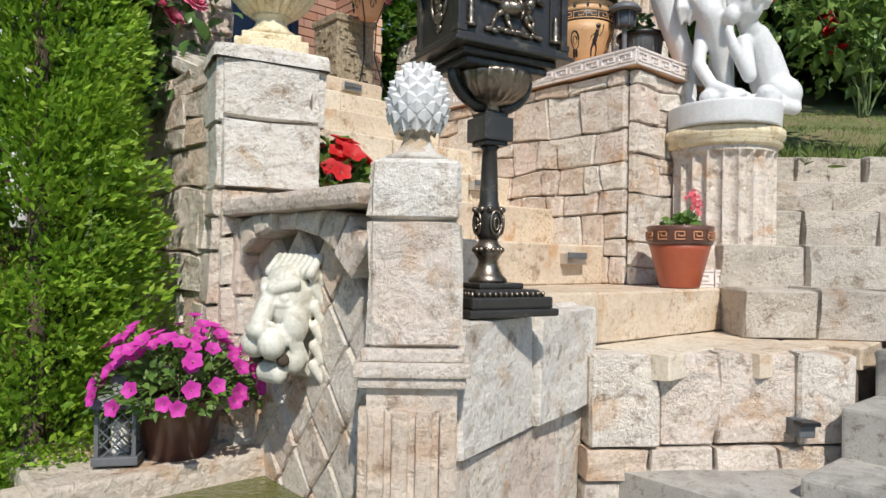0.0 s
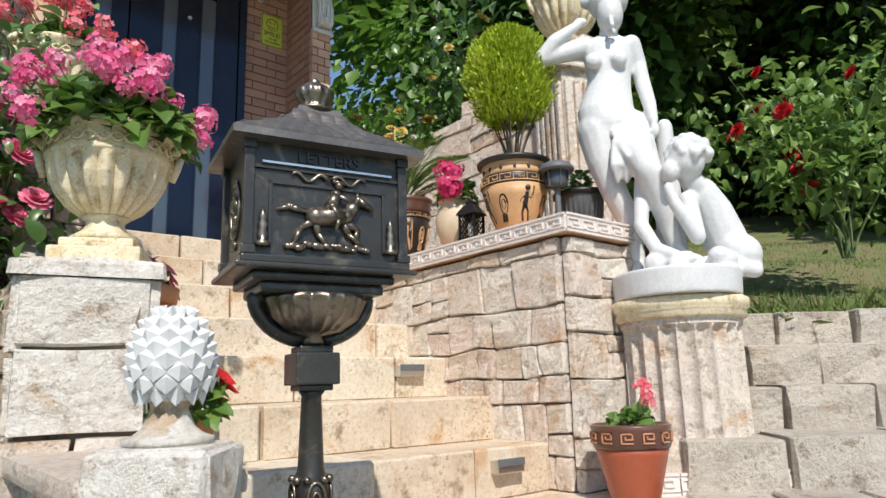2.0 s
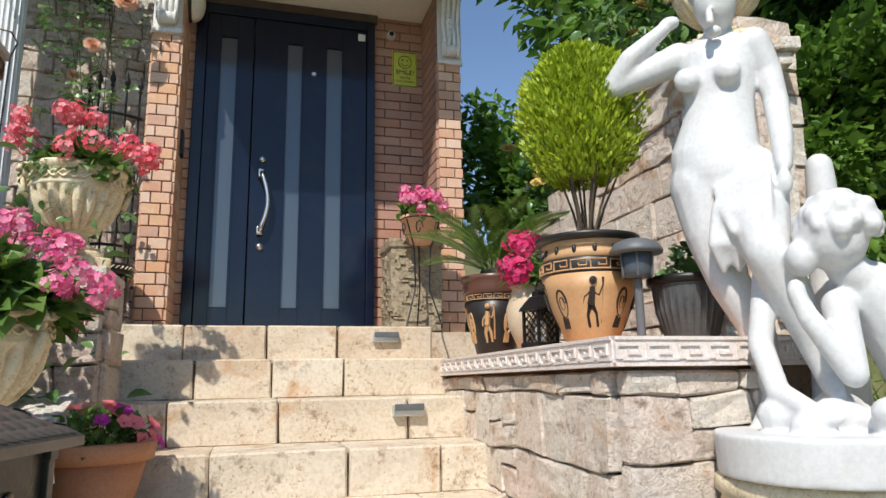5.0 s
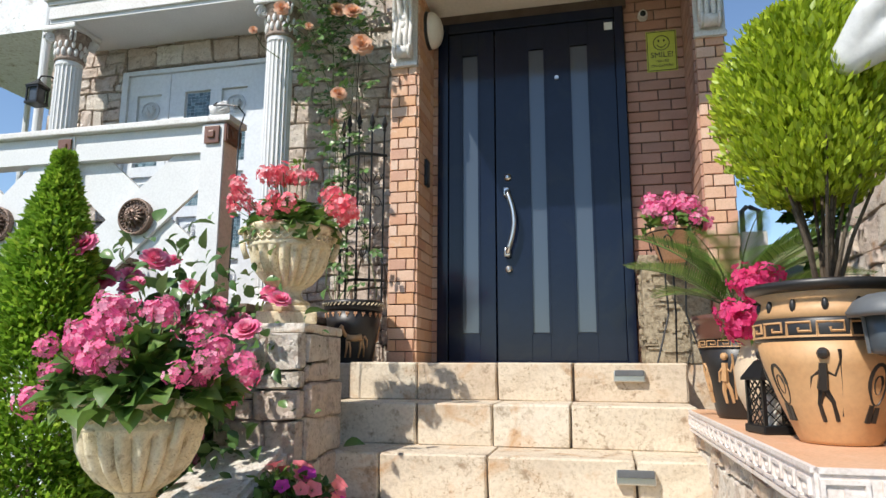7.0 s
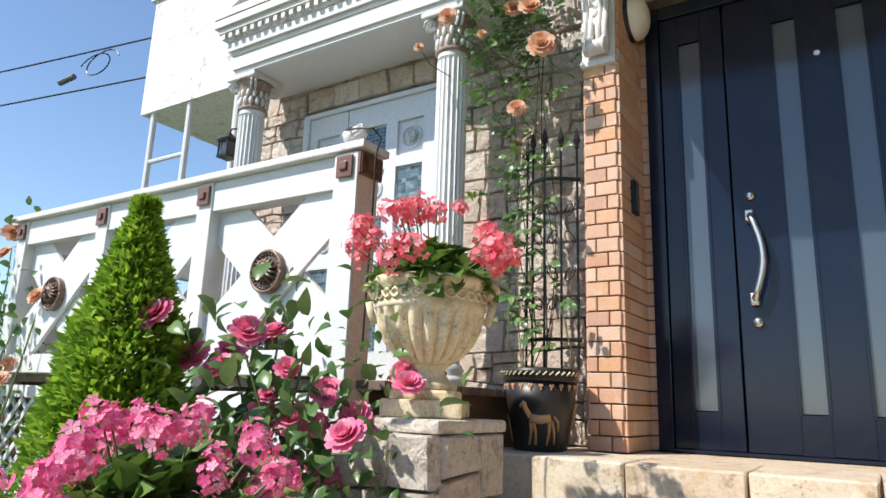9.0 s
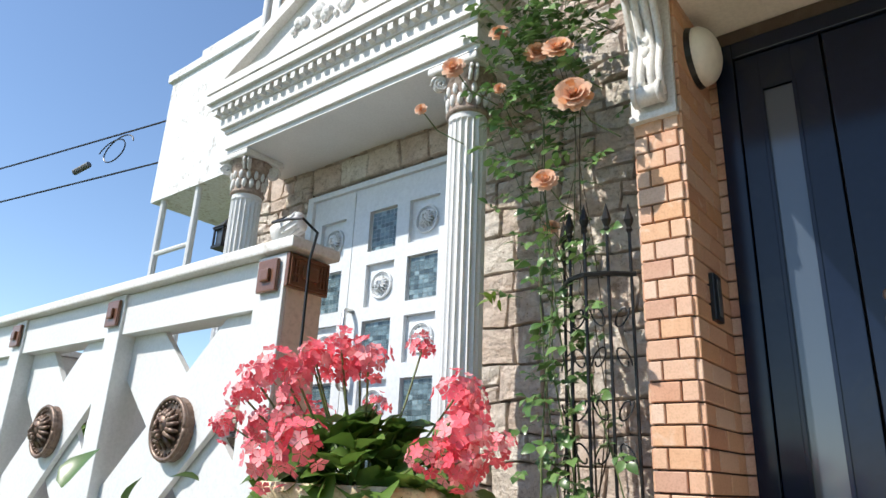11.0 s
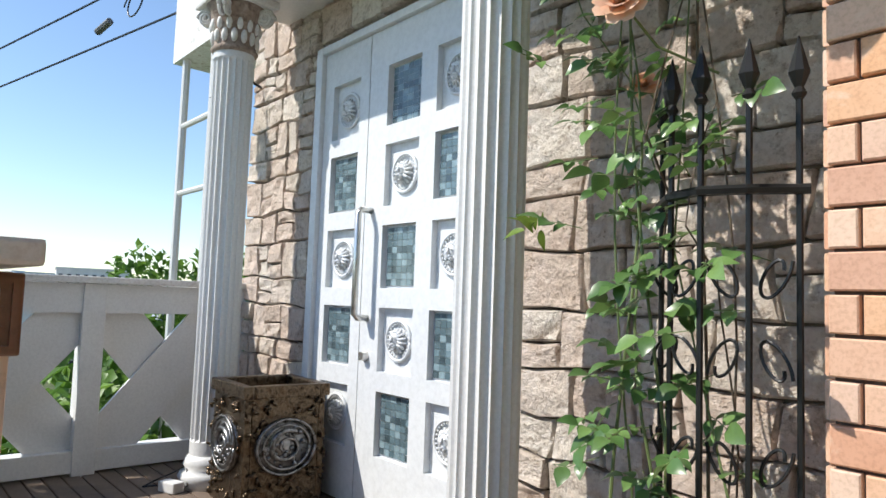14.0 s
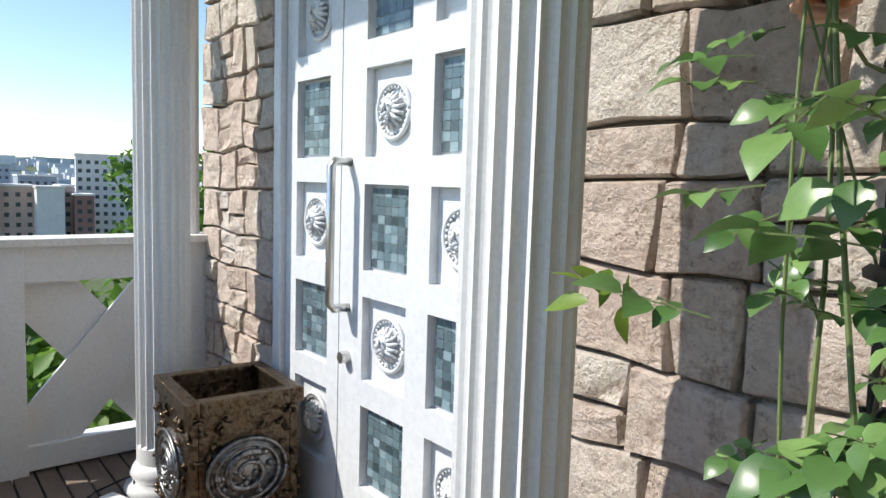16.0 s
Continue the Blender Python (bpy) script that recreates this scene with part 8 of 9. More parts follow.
part("mouth_shade", bm, M_SOIL, lion, "dark balls for the shade in the open mouth")

# ---- fountain pots ----
pp = thing("dark_pot", (0.765, 2.13, 0.88), 0, "dark planter with magenta petunias at the basin", "pot", "pots")
part("body", lathe([(0.09, 0), (0.13, 0.17), (0.14, 0.18), (0.13, 0.185), (0.12, 0.16)], 32), M_BROWNGLAZE, pp, smooth=True)
soil(pp, 0.12, 0.165)
bloom_plant("petunia", (0.76, 2.10, 1.10), "mounded petunia with magenta trumpet flowers", "plant", 0.225, 0.18, 900, 0.03, L_GERAN, [P_MAG], 84, 1.1, 31, "flowering pot plants", spill=0.35, bias=Vector((-0.55, -0.75, 0.3)), bloom_part="blossom", aspect=0.55, scale=0.8)
lantern((0.60, 2.13, 0.89), 1.15, "grey latticed lantern on the basin edge", M_GREY, -30)

# ---- statue pedestal and statue ----
fp = thing("fluted_pedestal", (3.37, 1.70, 1.385), -38, "round fluted stone pedestal under the statue", "pedestal")
part("plinth", boxes((-0.27, 0.27, -0.27, 0.27, 0, 0.08), bevel=0.01), M_LIME, fp, "square plinth with a key pattern")
for i in range(5):
    link_mesh("key_tile", KEY, None, fp, "", False, pose(-0.215 + 0.105 * i, -0.27, 0.042))
    link_mesh("key_tile", KEY, None, fp, "", False, pose(-0.27, 0.215 - 0.105 * i, 0.042, 0, 0, -90))
    link_mesh("key_tile", KEY, None, fp, "", False, pose(0.27, -0.215 + 0.105 * i, 0.042, 0, 0, 90))
part("shaft", lathe([(0.265, 0.08), (0.262, 0.14), (0.255, 0.2), (0.255, 0.64), (0.26, 0.665), (0.26, 0.69)], 176, 22, 0.028, (0.19, 0.655)), M_LIME, fp)
part("crown", lathe([(0.262, 0.688), (0.285, 0.70), (0.278, 0.725), (0.295, 0.74), (0.295, 0.775), (0.28, 0.785)], 48), M_CREAMSTONE, fp, smooth=True)

st = thing("statue", (3.36, 1.70, 2.17), -46, "white plaster statue of a standing woman with a kneeling child", "statue")
bm = bmesh.new()
bmesh.ops.create_cone(bm, cap_ends=True, segments=40, radius1=0.262, radius2=0.268, depth=0.11, matrix=Matrix.Translation((0.0, -0.02, 0.055)) @ Matrix.Diagonal((1.03, 1.15, 1.0, 1)))
def X(u, v, y=0.0):
    """A place on the woman: u to the side and v down on the drawing, y towards the back."""
    y = y * 1.1 + 0.12
    k = 420 - 179 * y
    return Vector(((u - 1184 + 183 * y) / k, y, (622 - v) / k + 0.091 + 0.259 * y))
def XC(u, v, y=0.0):
    """The same for the child."""
    return X(u, v, (y - 0.13) / 1.1)
def limb(pts, rad, k=1.0):
    rad = [r * k for r in rad]
    for (a, b), (ra, rb) in zip(zip(pts, pts[1:]), zip(rad, rad[1:])):
        capsule(bm, a, b, ra, rb, 14)
limb([X(1056, 340), X(1066, 400, -0.01), X(1080, 458, -0.02), X(1098, 510, 0.01), X(1112, 592, 0.0)], [0.104, 0.088, 0.062, 0.058, 0.034])
limb([X(1112, 600, 0), X(1118, 616, -0.12)], [0.034, 0.022])
limb([X(1118, 340, 0.0), X(1140, 375, -0.10), X(1160, 405, -0.17)], [0.098, 0.085, 0.064])
limb([X(1161, 410, -0.17), X(1172, 455, -0.14), X(1182, 520, -0.10), X(1190, 560, -0.09)], [0.062, 0.058, 0.044, 0.032])
limb([X(1192, 566, -0.09), X(1216, 572, -0.17)], [0.032, 0.021])
for k in range(24):
    py_ = 158 + 192 * k / 23
    rx = float(np.interp(py_, [158, 172, 200, 235, 262, 300, 330, 350], [0.088, 0.122, 0.116, 0.104, 0.112, 0.134, 0.140, 0.128]))
    ball(bm, X(float(np.interp(py_, [158, 235, 300, 350], [1088, 1086, 1074, 1080])), py_), rx, 1.04, float(np.interp(py_, [158, 200, 250, 320], [0.55, 0.70, 0.74, 0.80])), 0.42, 20)
for px_ in (1064, 1116):
    ball(bm, X(px_, 186, -0.075), 0.040, 1.05, 0.8, 1, 12)
limb([X(1089, 162, 0.02), X(1094, 122, -0.01)], [0.050, 0.042])
ball(bm, X(1102, 96, -0.045), 0.074, 0.90, 1.05, 1.22, 18)
ball(bm, X(1096, 76, 0.0), 0.092, 1.10, 1.10, 0.86, 18)
ball(bm, X(1106, 128, -0.085), 0.026, 1.1, 0.9, 0.8, 10)
capsule(bm, X(1110, 92, -0.118), X(1113, 108, -0.130), 0.012, 0.015, 8)
for i in range(26):
    a = 2 * math.pi * i / 26
    ball(bm, X(1096, 78) + Vector((0.090 * math.cos(a), 0.088 * math.sin(a), 0.006 * math.sin(3 * i))), 0.013, seg=8)
    ball(bm, X(1096, 62) + Vector((0.074 * math.cos(a + 0.1), 0.072 * math.sin(a + 0.1), 0.004 * math.cos(2 * i))), 0.013, seg=8)
for r_, dx in ((0.045, 0), (0.03, -10)):
    ball(bm, X(1056 + dx, 78, 0.05), r_, 1, 1, 0.9, 10)
limb([X(1040, 166, 0.0), X(1000, 172, -0.02), X(960, 178, -0.04)], [0.056, 0.046, 0.040])
limb([X(960, 176, -0.04), X(988, 140, -0.06), X(1034, 112, -0.05)], [0.042, 0.036, 0.024])
ball(bm, X(1042, 106, -0.045), 0.030, 1.25, 0.8, 0.8, 10)
limb([X(1134, 168, 0.0), X(1142, 210, 0.02), X(1149, 250, 0.01)], [0.050, 0.042, 0.038])
limb([X(1149, 250, 0.01), X(1164, 285, -0.05), X(1174, 315, -0.10)], [0.039, 0.034, 0.024])
ball(bm, X(1177, 332, -0.12), 0.030, 0.8, 0.8, 1.3, 10)
for i in range(9):
    limb([X(1092 + 9 * i, 332 - 2 * i, -0.09 - 0.006 * i), X(1104 + 8 * i, 352 + 2 * i, -0.125 - 0.008 * i), X(1124 + 6 * i, 378 + i, -0.165)], [0.012, 0.017, 0.013])
for i in range(7):
    limb([X(1096 + 7 * i, 350, -0.12), X(1092 + 8 * i, 395, -0.135), X(1096 + 6 * i, 432 - 9 * (i % 3), -0.11)], [0.014, 0.017, 0.011])
limb([X(1176, 345, 0.06), X(1170, 470, 0.08), X(1165, 610, 0.08)], [0.04, 0.06, 0.08])
# kneeling child, leaning to the foot
ball(bm, XC(1236, 392, -0.09), 0.086, 1.02, 1.0, 1.0, 18)
ball(bm, XC(1208, 408, -0.12), 0.045, 0.9, 1.0, 1.1, 12)
for i in range(52):
    a, e = i * 2.4, -0.15 + 1.6 * i / 52
    ball(bm, XC(1242, 386, -0.085) + Vector((0.090 * math.cos(a) * math.cos(e), 0.090 * math.sin(a) * math.cos(e), 0.084 * math.sin(e))), 0.017 + 0.006 * (i % 3), seg=8)
limb([XC(1240, 432, -0.06), XC(1256, 462, -0.02)], [0.05, 0.062])
limb([XC(1252, 466, -0.01), XC(1266, 505, 0.02), XC(1282, 555, 0.04)], [0.080, 0.094, 0.098])
limb([XC(1232, 470, -0.08), XC(1248, 535, -0.13)], [0.044, 0.036])
limb([XC(1248, 535, -0.13), XC(1214, 470, -0.15), XC(1206, 446, -0.15)], [0.036, 0.028, 0.022])
ball(bm, XC(1205, 440, -0.15), 0.026, 1, 0.8, 1.2, 10)
limb([XC(1140, 440, 0.02), XC(1136, 515, -0.03), XC(1168, 556, -0.12), XC(1226, 572, -0.19)], [0.036, 0.034, 0.031, 0.022])
ball(bm, XC(1234, 572, -0.20), 0.024, 1.4, 0.9, 0.7, 10)
limb([XC(1290, 565, 0.02), XC(1318, 578, -0.02), XC(1330, 600, -0.02)], [0.088, 0.082, 0.05])
limb([XC(1280, 590, -0.06), XC(1340, 606, -0.06)], [0.05, 0.035])
for i in range(26):
    a = rm.uniform(0, 6.28)
    e_ = rm.uniform(0.4, 1.0)
    ball(bm, Vector((0.05 + 0.17 * e_ * math.cos(a), -0.03 + 0.2 * e_ * math.sin(a), 0.115 + rm.uniform(0, 0.05))), rm.uniform(0.025, 0.055), 1.2, 1, 0.9, 9)
stm = part("figure", bm, M_STATUE, None)
stm.name = "statue"
md = stm.modifiers.new("remesh", "REMESH")
md.mode, md.voxel_size, md.use_smooth_shade = "VOXEL", 0.007, True
sm = stm.modifiers.new("smooth", "SMOOTH")
sm.factor, sm.iterations = 0.5, 7
stm.matrix_world = st.matrix_world @ Matrix.Diagonal((1, 1, 1.045, 1))
tagged(stm, st["label"], "statue")
bpy.data.objects.remove(st)
stm.name = "statue"

# ---- column with an urn behind the statue ----
bc = thing("fluted_pillar", (4.02, 2.72, 2.6), -20, "tall fluted stone pillar beside the rear wall", "pillar")
part("shaft", boxes((-0.17, 0.17, -0.17, 0.17, 0, 1.22)), M_LIME, bc)
for k in range(4):
    for i in range(5):
        part("flute_rib", boxes((-0.165 + 0.07 * i, -0.125 + 0.07 * i, -0.20, -0.165, 0.05, 1.12), bevel=0.008), M_LIME, bc, m=pose(0, 0, 0, 0, 0, 90 * k))
part("cap", boxes((-0.22, 0.22, -0.22, 0.22, 1.2, 1.26), (-0.25, 0.25, -0.25, 0.25, 1.26, 1.32), bevel=0.012), M_LIME, bc)
u3 = copy_thing(u1, pose(4.02, 2.72, 3.925, 0, 0, -30))
u3.scale = (1.25, 1.25, 1.25)
tagged(u3, "cream stone urn on the tall fluted pillar")
bloom_plant("geranium", (4.02, 2.72, 4.46), "geranium with coral flowers high on the pillar", "plant", 0.24, 0.12, 180, 0.06, L_GERAN, F_CORAL, 22, 1.2, 33, "flowering pot plants")

# ---- pink shrub rose between the urns ----
def shrub(name, at, label, r, h, canes, leaves, leaf, mat, blooms, count, seed, bias, bloom_scale=1.0, base_h=0.0, spread=0.14):
    t = thing(name, at, 0, label, "shrub")
    rng = random.Random(seed)
    pts_all = []
    for i in range(canes):
        a, e = rng.uniform(0, 6.28), rng.uniform(0.3, 1.0)
        H = h * rng.uniform(0.6, 1.0)
        pts = [Vector((0.03 * math.cos(a), 0.03 * math.sin(a), 0))]
        for k in range(1, 8):
            s = k / 7
            pts.append(Vector((r * e * s ** 1.4 * math.cos(a) + 0.04 * math.sin(5 * s + i), r * e * s ** 1.4 * math.sin(a) + 0.04 * math.cos(4 * s + i), H * s)))
        part("cane", tube(pts, 0.009, 5, None, 0.4), M_STEM, t)
        pts_all += pts[2:] if base_h == 0 else [p for p in pts if p.z > base_h]
    cl = []
    for _ in range(leaves):
        p = rng.choice(pts_all)
        cl.append((p.x + rng.gauss(0, spread), p.y + rng.gauss(0, spread), p.z + rng.gauss(0, spread)))
    foliage("foliage", np.array(cl), leaf, mat, t, "", 0.3, 0.62, None)
    tips = sorted(pts_all, key=lambda p: -(p.dot(bias)))[: max(12, len(pts_all) // 2)]
    for i in range(count):
        p = rng.choice(tips) + Vector((rng.gauss(0, spread * 0.7), rng.gauss(0, spread * 0.7), rng.gauss(0.02, spread * 0.6))) + bias * 0.06
        link_mesh("rose_bloom", blooms[i % len(blooms)], None, t, "", False, facing(p, bias + Vector((rng.gauss(0, 0.4), rng.gauss(0, 0.3), 0.4)), i) @ Matrix.Scale(rng.uniform(0.7, 1.2) * bloom_scale, 4))
    return t


shrub("rose_shrub", (0.82, 2.98, 1.9), "shrub rose with full pink blooms between the urns", 0.30, 1.30, 18, 1500, 0.06, L_ROSE, R_PINK, 36, 41, Vector((0.45, -0.75, 0.35)), 0.75)
shrub("rose_shrub", (-1.75, 3.2, 2.2), "rambling rose with orange blooms at the fence end", 0.35, 1.65, 8, 300, 0.05, L_ROSE, R_PEACH, 7, 43, Vector((0.5, -0.8, 0.3)), 0.8)
shrub("rose_shrub", (5.6, 1.75, 2.6), "tall garden rose bush with red blooms and large leaves", 0.72, 1.5, 16, 1500, 0.085, L_BUSH, R_RED, 11, 45, Vector((-0.85, 0.3, 0.1)), 0.75, 0.5, 0.17)
shrub("rose_shrub", (4.75, 4.3, 3.1), "rose bush with yellow blooms behind the ledge", 0.8, 2.1, 14, 1300, 0.10, L_ROSE, R_YELLOW, 22, 47, Vector((-0.6, -0.7, 0.3)), 1.0, 0.3, 0.18)
shrub("rose_shrub", (4.15, 4.85, 3.5), "low bush with pale and yellow flowers by the rear wall", 0.35, 0.8, 10, 500, 0.06, L_ROSE, [*R_YELLOW, P_PALEP, P_PALEP], 26, 49, Vector((-0.5, -0.7, 0.5)), 0.9)
fu = copy_thing(u1, pose(5.05, 0.92, 2.16, 0, 0, 10))
tagged(fu, "cream stone urn with white and violet flowers in the garden")
bloom_plant("pansies", (5.05, 0.92, 2.6), "white and violet flowers in a garden urn", "plant", 0.2, 0.15, 200, 0.04, L_GERAN, [P_PALEP], 34, 1.15, 51, "flowering pot plants", bloom_part="blossom", bias=Vector((-0.8, -0.2, 0.5)), scale=1.2)
# low garden plants at the top of the garden steps
for i, (x, y) in enumerate(((4.75, 1.9), (5.1, 1.5), (5.5, 1.1), (4.5, 2.3))):
    t = thing("garden_plant", (x, y, float(lawn_z(x, y))), 0, "low leafy garden plant with thin green blades", "plant", "plants along the garden steps")
    n = 420
    cen = RNG.normal(0, 0.14, (n, 3)) * np.array([1, 1, 0.2])
    cen[:, 2] = np.abs(cen[:, 2])
    d = RNG.normal(0, 0.5, (n, 3)) + np.array([0, 0, 0.9])
    L_ = RNG.uniform(0.06, 0.2, n)
    v, f = leaf_mesh(cen, L_, L_ * 0.12, d, rand_dirs(n), shape="quad")
    link_mesh("blades", mesh_from("blades", v, f), L_GRASS, t)

# ---- trees ----
def tree(at, H, R, seed, label, leaves=5200, leaf=0.2, mat=L_WOODS, low=0.35):
    rng = random.Random(seed)
    t = thing("tree", at, rng.uniform(0, 360), label, "tree", "garden trees")
    part("trunk", tube([(0, 0, -0.6), (0.05, 0.03, H * 0.3), (0.12, -0.05, H * 0.7), (0.1, 0, H * 0.95)], 0.03 * H ** 0.9 * 0.6, 8, None, 0.2), M_BARK, t)
    cl = []
    for i in range(16):
        a, z = rng.uniform(0, 6.28), rng.uniform(low, 0.97)
        e = R * rng.uniform(0.35, 0.85) * math.sin(math.pi * min(1, max(0.12, (1.12 - z) / 0.85)))
        c = Vector((e * math.cos(a), e * math.sin(a), H * z))
        part("limb", tube([(0.06, 0, H * z * 0.7), c * 0.6 + Vector((0, 0, H * z * 0.3)), c], 0.012 * H * 0.35, 5, None, 0.3), M_BARK, t)
        m = leaves // 16
        d = rand_dirs(m) * (RNG.uniform(0, 1, m) ** 0.45)[:, None] * np.array([R * 0.5, R * 0.5, R * 0.36])
        cl.append(d + np.array(c))
    foliage("crown", np.concatenate(cl), leaf, mat, t, "", 0.3, 0.7, (0, 0, H * 0.5), shape="quad")
    return t


ta = tree((5.1, 7.6, 2.9), 3.0, 1.2, 1, "leafy green tree behind the house", 7000, 0.13, L_TREE, 0.1)
tb = tree((7.6, 7.6, 3.4), 9.0, 3.0, 2, "tall green tree on the hillside", 12000, 0.24, L_TREE, 0.12)
tc = tree((15.5, 5.6, 4.9), 9.5, 3.4, 3, "tall dark green tree on the hillside", 12000, 0.26, L_WOODS, 0.12)
for x, y, s, src, rz in ((9.8, 10.0, 1.15, tb, 70), (12.6, 7.2, 1.2, tc, 130), (12.2, 0.2, 1.1, tb, 200), (10.2, -2.6, 1.0, tc, 20), (14.5, 3.4, 1.3, tb, 300), (8.8, 5.6, 0.8, tc, 250), (13.5, 11, 1.3, tc, 90), (12.5, -5.2, 1.1, tb, 10), (6.6, 11.5, 0.8, ta, 100), (16.5, -1, 1.3, tc, 160), (7.0, 5.2, 0.85, ta, 220), (16, 7.5, 1.35, tc, 40)):
    c = copy_thing(src, pose(x, y, float(min(hill(np.array(x), np.array(y)), 99)) if x > 16 else float(lawn_z(x, y)) - 0.2, 0, 0, rz))
    c.scale = (s, s, s)
# hedge bushes at the wood's edge
hb = tree((10.6, 0.4, 4.2), 2.4, 1.5, 6, "dense dark shrub at the edge of the wood", 5000, 0.15, L_WOODS, 0.05)
for x, y, s, rz in ((14.6, 6.6, 1.3, 40), (10.9, 2.6, 1.0, 120), (10.6, -2.2, 1.1, 200), (7.2, 7.2, 0.9, 260), (12, 1.8, 1.3, 10)):
    c = copy_thing(hb, pose(x, y, float(lawn_z(x, y)) - 0.1, 0, 0, rz))
    c.scale = (s, s, s)
# green beyond the terrace
tw = tree((-3.3, 4.6, 0.6), 2.7, 0.9, 8, "bright leafy bush below the terrace fence", 4200, 0.12, L_TREE, 0.2)
tagged(tw, "", "shrub")
tw2 = copy_thing(tw, pose(-3.6, 3.2, 0.4, 0, 0, 80))
tfar = tree((-11, 8.2, -3.5), 8.5, 1.6, 9, "slender conifer-like tree beyond the terrace", 5200, 0.16, L_TREE, 0.3)
copy_thing(tfar, pose(-15, 5.5, -6.5, 0, 0, 60))

# ---- town below ----
def block(at, w, d, h, mat, label, floors, cols, turn=0):
    b = thing("apartment_building", at, turn, label, "building", "town buildings")
    part("wall", boxes((-w / 2, w / 2, -d / 2, d / 2, 0, h)), mat, b)
    part("roof", boxes((-w / 2 - 0.3, w / 2 + 0.3, -d / 2 - 0.3, d / 2 + 0.3, h, h + 0.6)), M_FARWALL, b)
    fh = h / (floors + 0.3)
    pane = None
    for side in (0, 1):
        ww = w if side == 0 else d
        for i in range(cols if side == 0 else max(3, cols // 2)):
            n_ = cols if side == 0 else max(3, cols // 2)
            for j in range(floors):
                if pane is None:
                    pane = bpy.data.meshes.new("window")
                    bq = boxes((-0.62, 0.62, -0.12, 0, 0.0, 1.3))
                    bq.to_mesh(pane)
                    bq.free()
                    pane.materials.append(M_FARGLASS)
                c = -ww / 2 + ww * (i + 0.5) / n_
                link_mesh("window", pane, None, b, "", False, pose(c, -d / 2, fh * j + 0.9) if side == 0 else pose(w / 2, c, fh * j + 0.9, 0, 0, 90))
    return b


block((-244, 26.0, -26), 7, 14, 30.5, M_FARRED, "brown apartment building with pale stair towers", 9, 3, 90)
block((-246, 34.2, -26), 9, 14, 25.4, M_FARRED, "brown apartment building with balconies", 8, 3, 90)
block((-238, 42.0, -26), 7.4, 10, 25.2, M_FARWALL, "blank pale end wall of an apartment building", 1, 1, 90)
block((-244, 47.4, -26), 3.6, 12, 25.6, M_FARRED, "narrow brown apartment building", 8, 1, 90)
block((-238, 51.4, -26), 5.4, 12, 23.0, M_FARBRICK, "dark red-brown apartment building", 8, 2, 86)
block((-262, 66.0, -26), 23, 16, 36.0, M_FARWALL, "tall pale apartment slab with rows of windows", 12, 9, 80)
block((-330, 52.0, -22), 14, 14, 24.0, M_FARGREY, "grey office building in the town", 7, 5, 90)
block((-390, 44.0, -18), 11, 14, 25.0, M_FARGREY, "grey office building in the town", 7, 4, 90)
tv, tf = [], []
rt_ = random.Random(77)
for i in range(900):
    x = -rt_.uniform(290, 900)
    y = rt_.uniform(-260, 460) * (-x / 500)
    w, d, h = rt_.uniform(6, 16), rt_.uniform(6, 16), rt_.uniform(4, 10)
    z0 = float(hill(np.array(x), np.array(y))) - 1.5
    b = len(tv)
    tv += [(x - w / 2, y - d / 2, z0), (x + w / 2, y - d / 2, z0), (x + w / 2, y + d / 2, z0), (x - w / 2, y + d / 2, z0), (x - w / 2, y - d / 2, z0 + h), (x + w / 2, y - d / 2, z0 + h), (x + w / 2, y + d / 2, z0 + h), (x - w / 2, y + d / 2, z0 + h)]
    for q_ in ((0, 1, 5, 4), (1, 2, 6, 5), (2, 3, 7, 6), (3, 0, 4, 7), (4, 5, 6, 7)):
        tf.append(tuple(b + k for k in q_))
# distance haze is painted into these pale blue-grey house colours
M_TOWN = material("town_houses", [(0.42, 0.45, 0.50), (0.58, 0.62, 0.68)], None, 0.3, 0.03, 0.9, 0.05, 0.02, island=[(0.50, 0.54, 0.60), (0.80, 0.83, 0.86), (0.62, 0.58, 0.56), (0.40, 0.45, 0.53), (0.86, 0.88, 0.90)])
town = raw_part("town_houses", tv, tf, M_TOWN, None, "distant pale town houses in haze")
tagged(town, "", "houses", "", "stuff")
bm = bmesh.new()
# the hills' haze is only their flat blue-grey colour
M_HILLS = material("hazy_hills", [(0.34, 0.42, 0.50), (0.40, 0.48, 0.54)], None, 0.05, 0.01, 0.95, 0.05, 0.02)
prev = None
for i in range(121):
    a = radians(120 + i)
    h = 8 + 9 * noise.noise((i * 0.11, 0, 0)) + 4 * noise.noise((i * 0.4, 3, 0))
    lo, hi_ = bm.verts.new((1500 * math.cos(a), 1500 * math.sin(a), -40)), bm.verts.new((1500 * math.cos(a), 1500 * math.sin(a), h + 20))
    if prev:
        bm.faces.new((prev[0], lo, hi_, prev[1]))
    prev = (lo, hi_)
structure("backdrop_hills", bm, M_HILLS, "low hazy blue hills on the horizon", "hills")

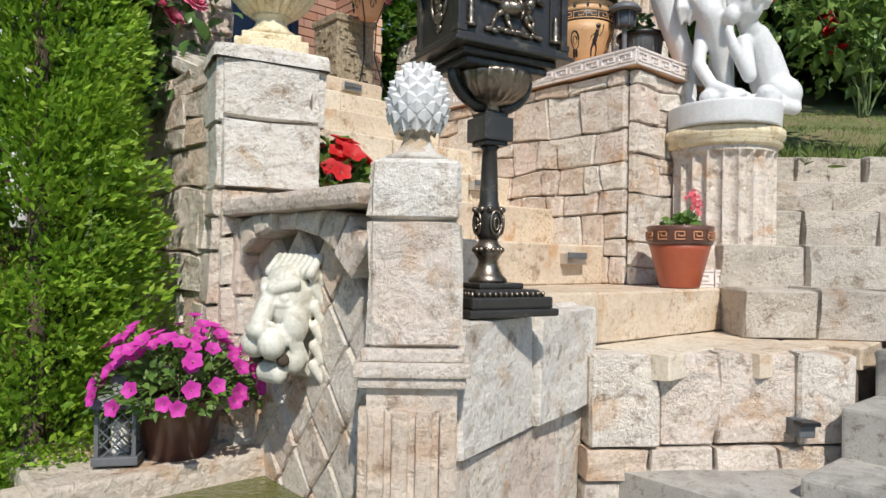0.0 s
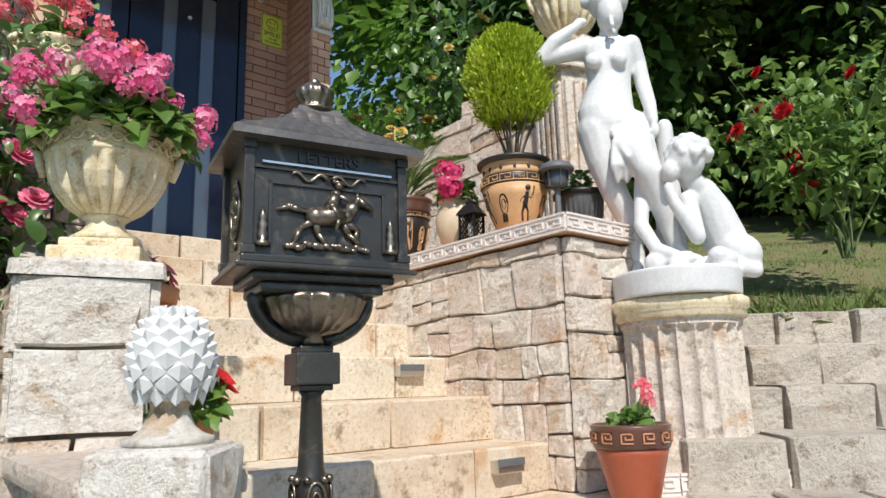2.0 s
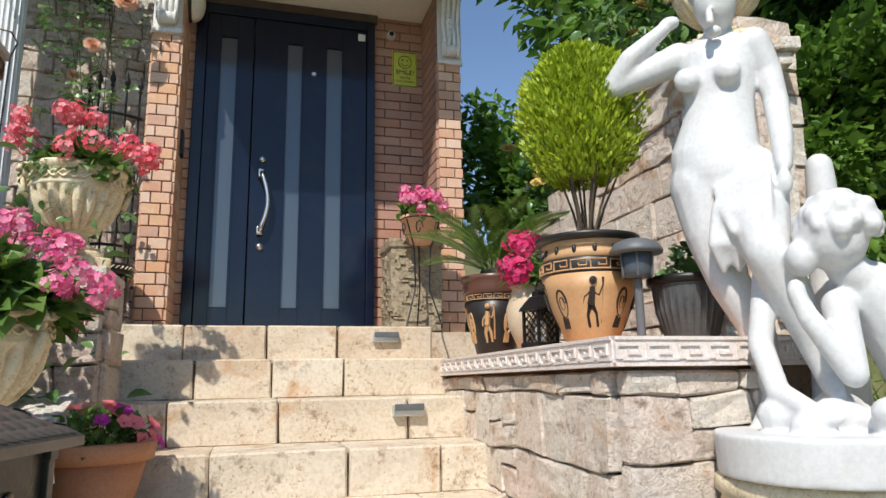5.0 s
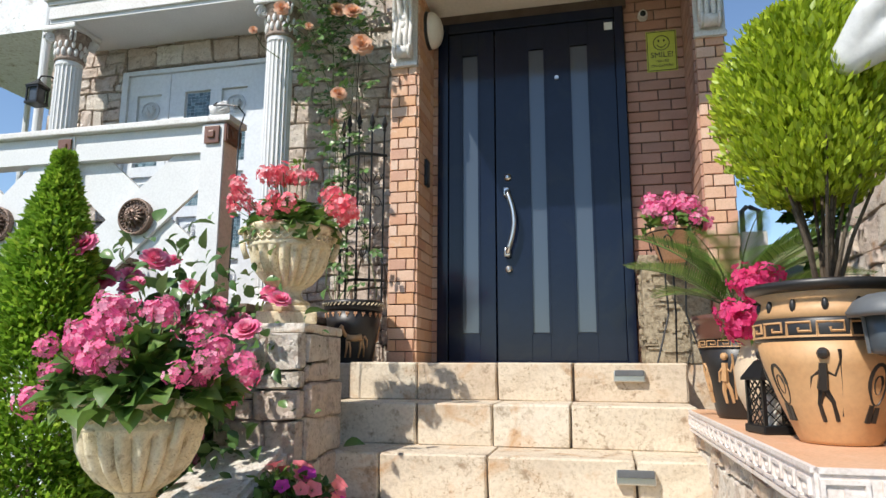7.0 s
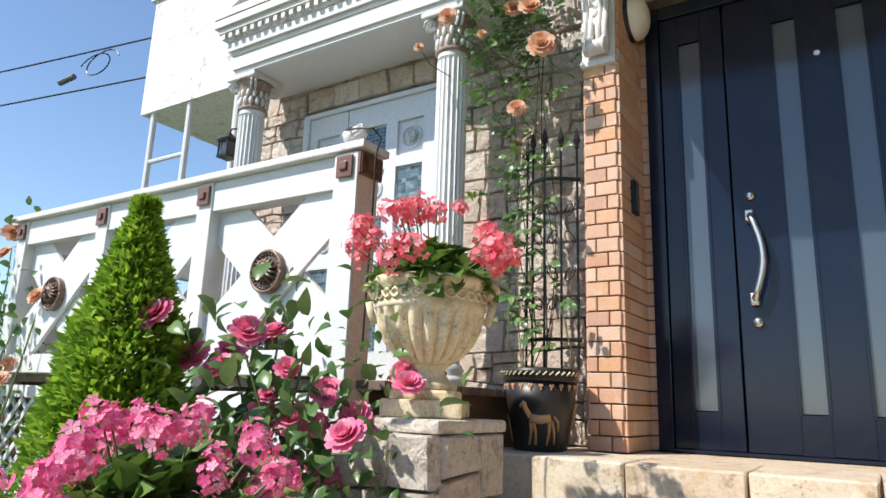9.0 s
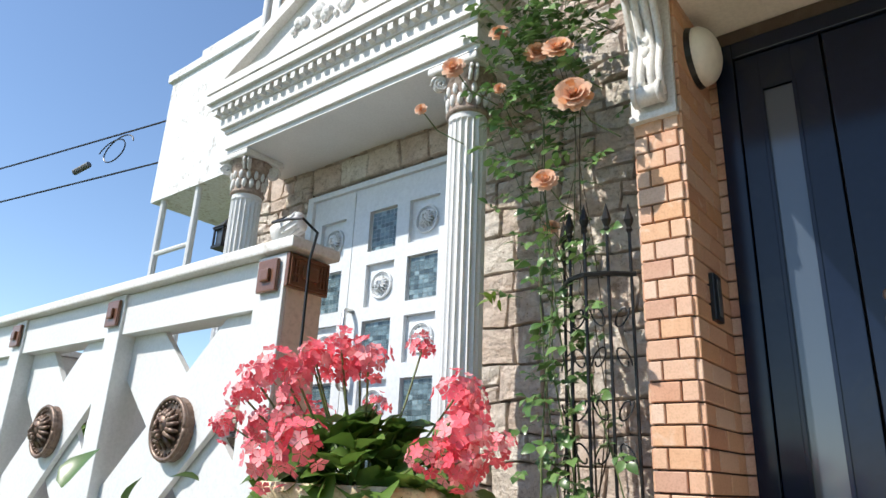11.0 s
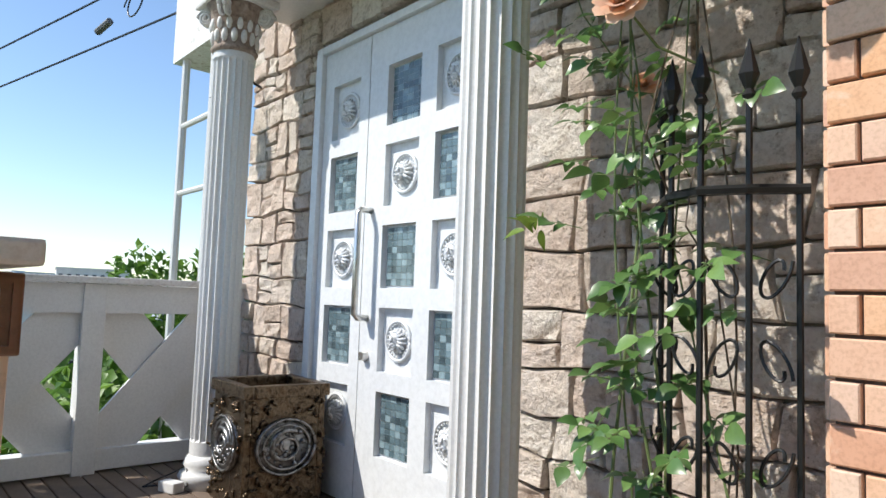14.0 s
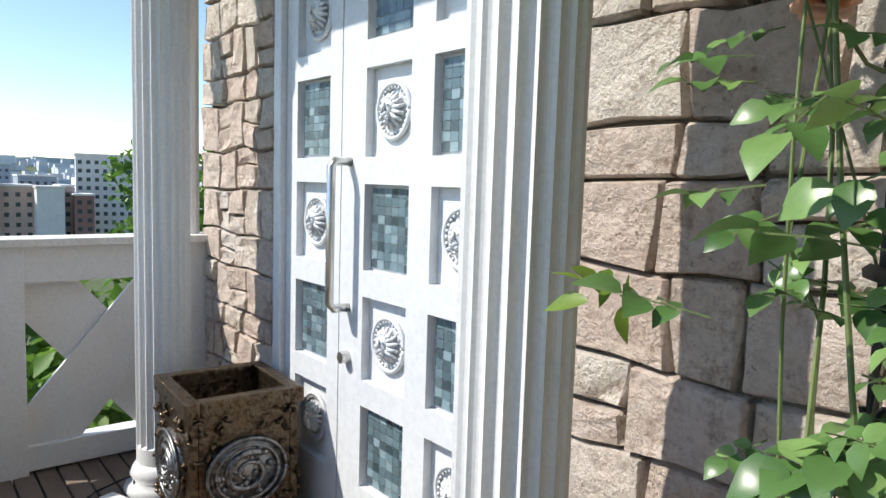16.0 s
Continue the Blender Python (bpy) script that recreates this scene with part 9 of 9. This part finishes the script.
# ---- overhead cables ----
for k, (z, sag) in enumerate(((6.55, 0.35), (6.1, 0.25))):
    cbl = thing("overhead_cable", (-3.2, 5.0, z), 0, "thin black overhead cable running to the house", "cable", "overhead cables")
    part("cable", tube([(-14 * s, -5.0 * s + 0.2, -0.9 * s - sag * math.sin(math.pi * s)) for s in np.linspace(0, 1, 16)], 0.009, 5), M_BLACK, cbl)
tie = thing("cable_clamp", (-3.62, 4.9, 6.2), 0, "grey cable clamp with loose loops of wire", "clamp")
part("loops", tube([(-0.55 + 0.25 * math.cos(q) - 0.15 * q / 6, 0, 0.1 + 0.12 * math.sin(q)) for q in np.linspace(0, 9, 30)], 0.007, 5), M_BLACK, tie)
part("clamp", tube([(-0.98, -0.2, -0.14), (-0.8, -0.15, -0.08)], 0.03, 8), M_GREY, tie)

# ---- small lamps set into the risers ----
for x, y, z in ((2.60, 4.015, 2.685), (2.585, 3.36, 2.30), (2.62, 2.71, 1.905), (2.60, 2.045, 1.51)):
    sl = thing("step_light", (x, y, z), 0, "small dark solar lamp fixed to a stair riser", "lamp", "stair lamps")
    part("housing", boxes((-0.075, 0.075, -0.022, 0.03, -0.028, 0.025), bevel=0.006), M_STEEL, sl, "pale metal housing")
    part("panel", boxes((-0.07, 0.07, -0.03, -0.018, 0.0, 0.03), bevel=0.004), M_GREY, sl, "dark solar panel")
kl = thing("step_light", (2.52, 0.98, 0.93), -35, "small dark solar lamp fixed low on the wall", "lamp", "stair lamps")
part("housing", boxes((-0.03, 0.03, -0.05, 0.03, -0.03, 0.03), bevel=0.008), M_GREY, kl)
part("panel", boxes((-0.035, 0.035, -0.07, -0.02, 0.015, 0.03), bevel=0.003), M_BLACK, kl)
gm = thing("gas_meter", (3.42, 5.0, 3.35), 0, "grey meter with pipes on the house wall", "meter")
part("body", boxes((-0.08, 0.08, -0.06, 0.06, 0, 0.22), bevel=0.015), M_WHITEWORN, gm)
for sx in (-0.05, 0.05):
    part("pipe", tube([(sx, 0, 0.2), (sx, 0, 0.36), (sx * 0.2, 0.06, 0.4)], 0.016, 8), M_GREY, gm)
part("stand_pipe", tube([(-0.05, 0, 0.02), (-0.05, 0, -0.9)], 0.016, 8), M_GREY, gm)

# ---- bricks ----
bricks_last()
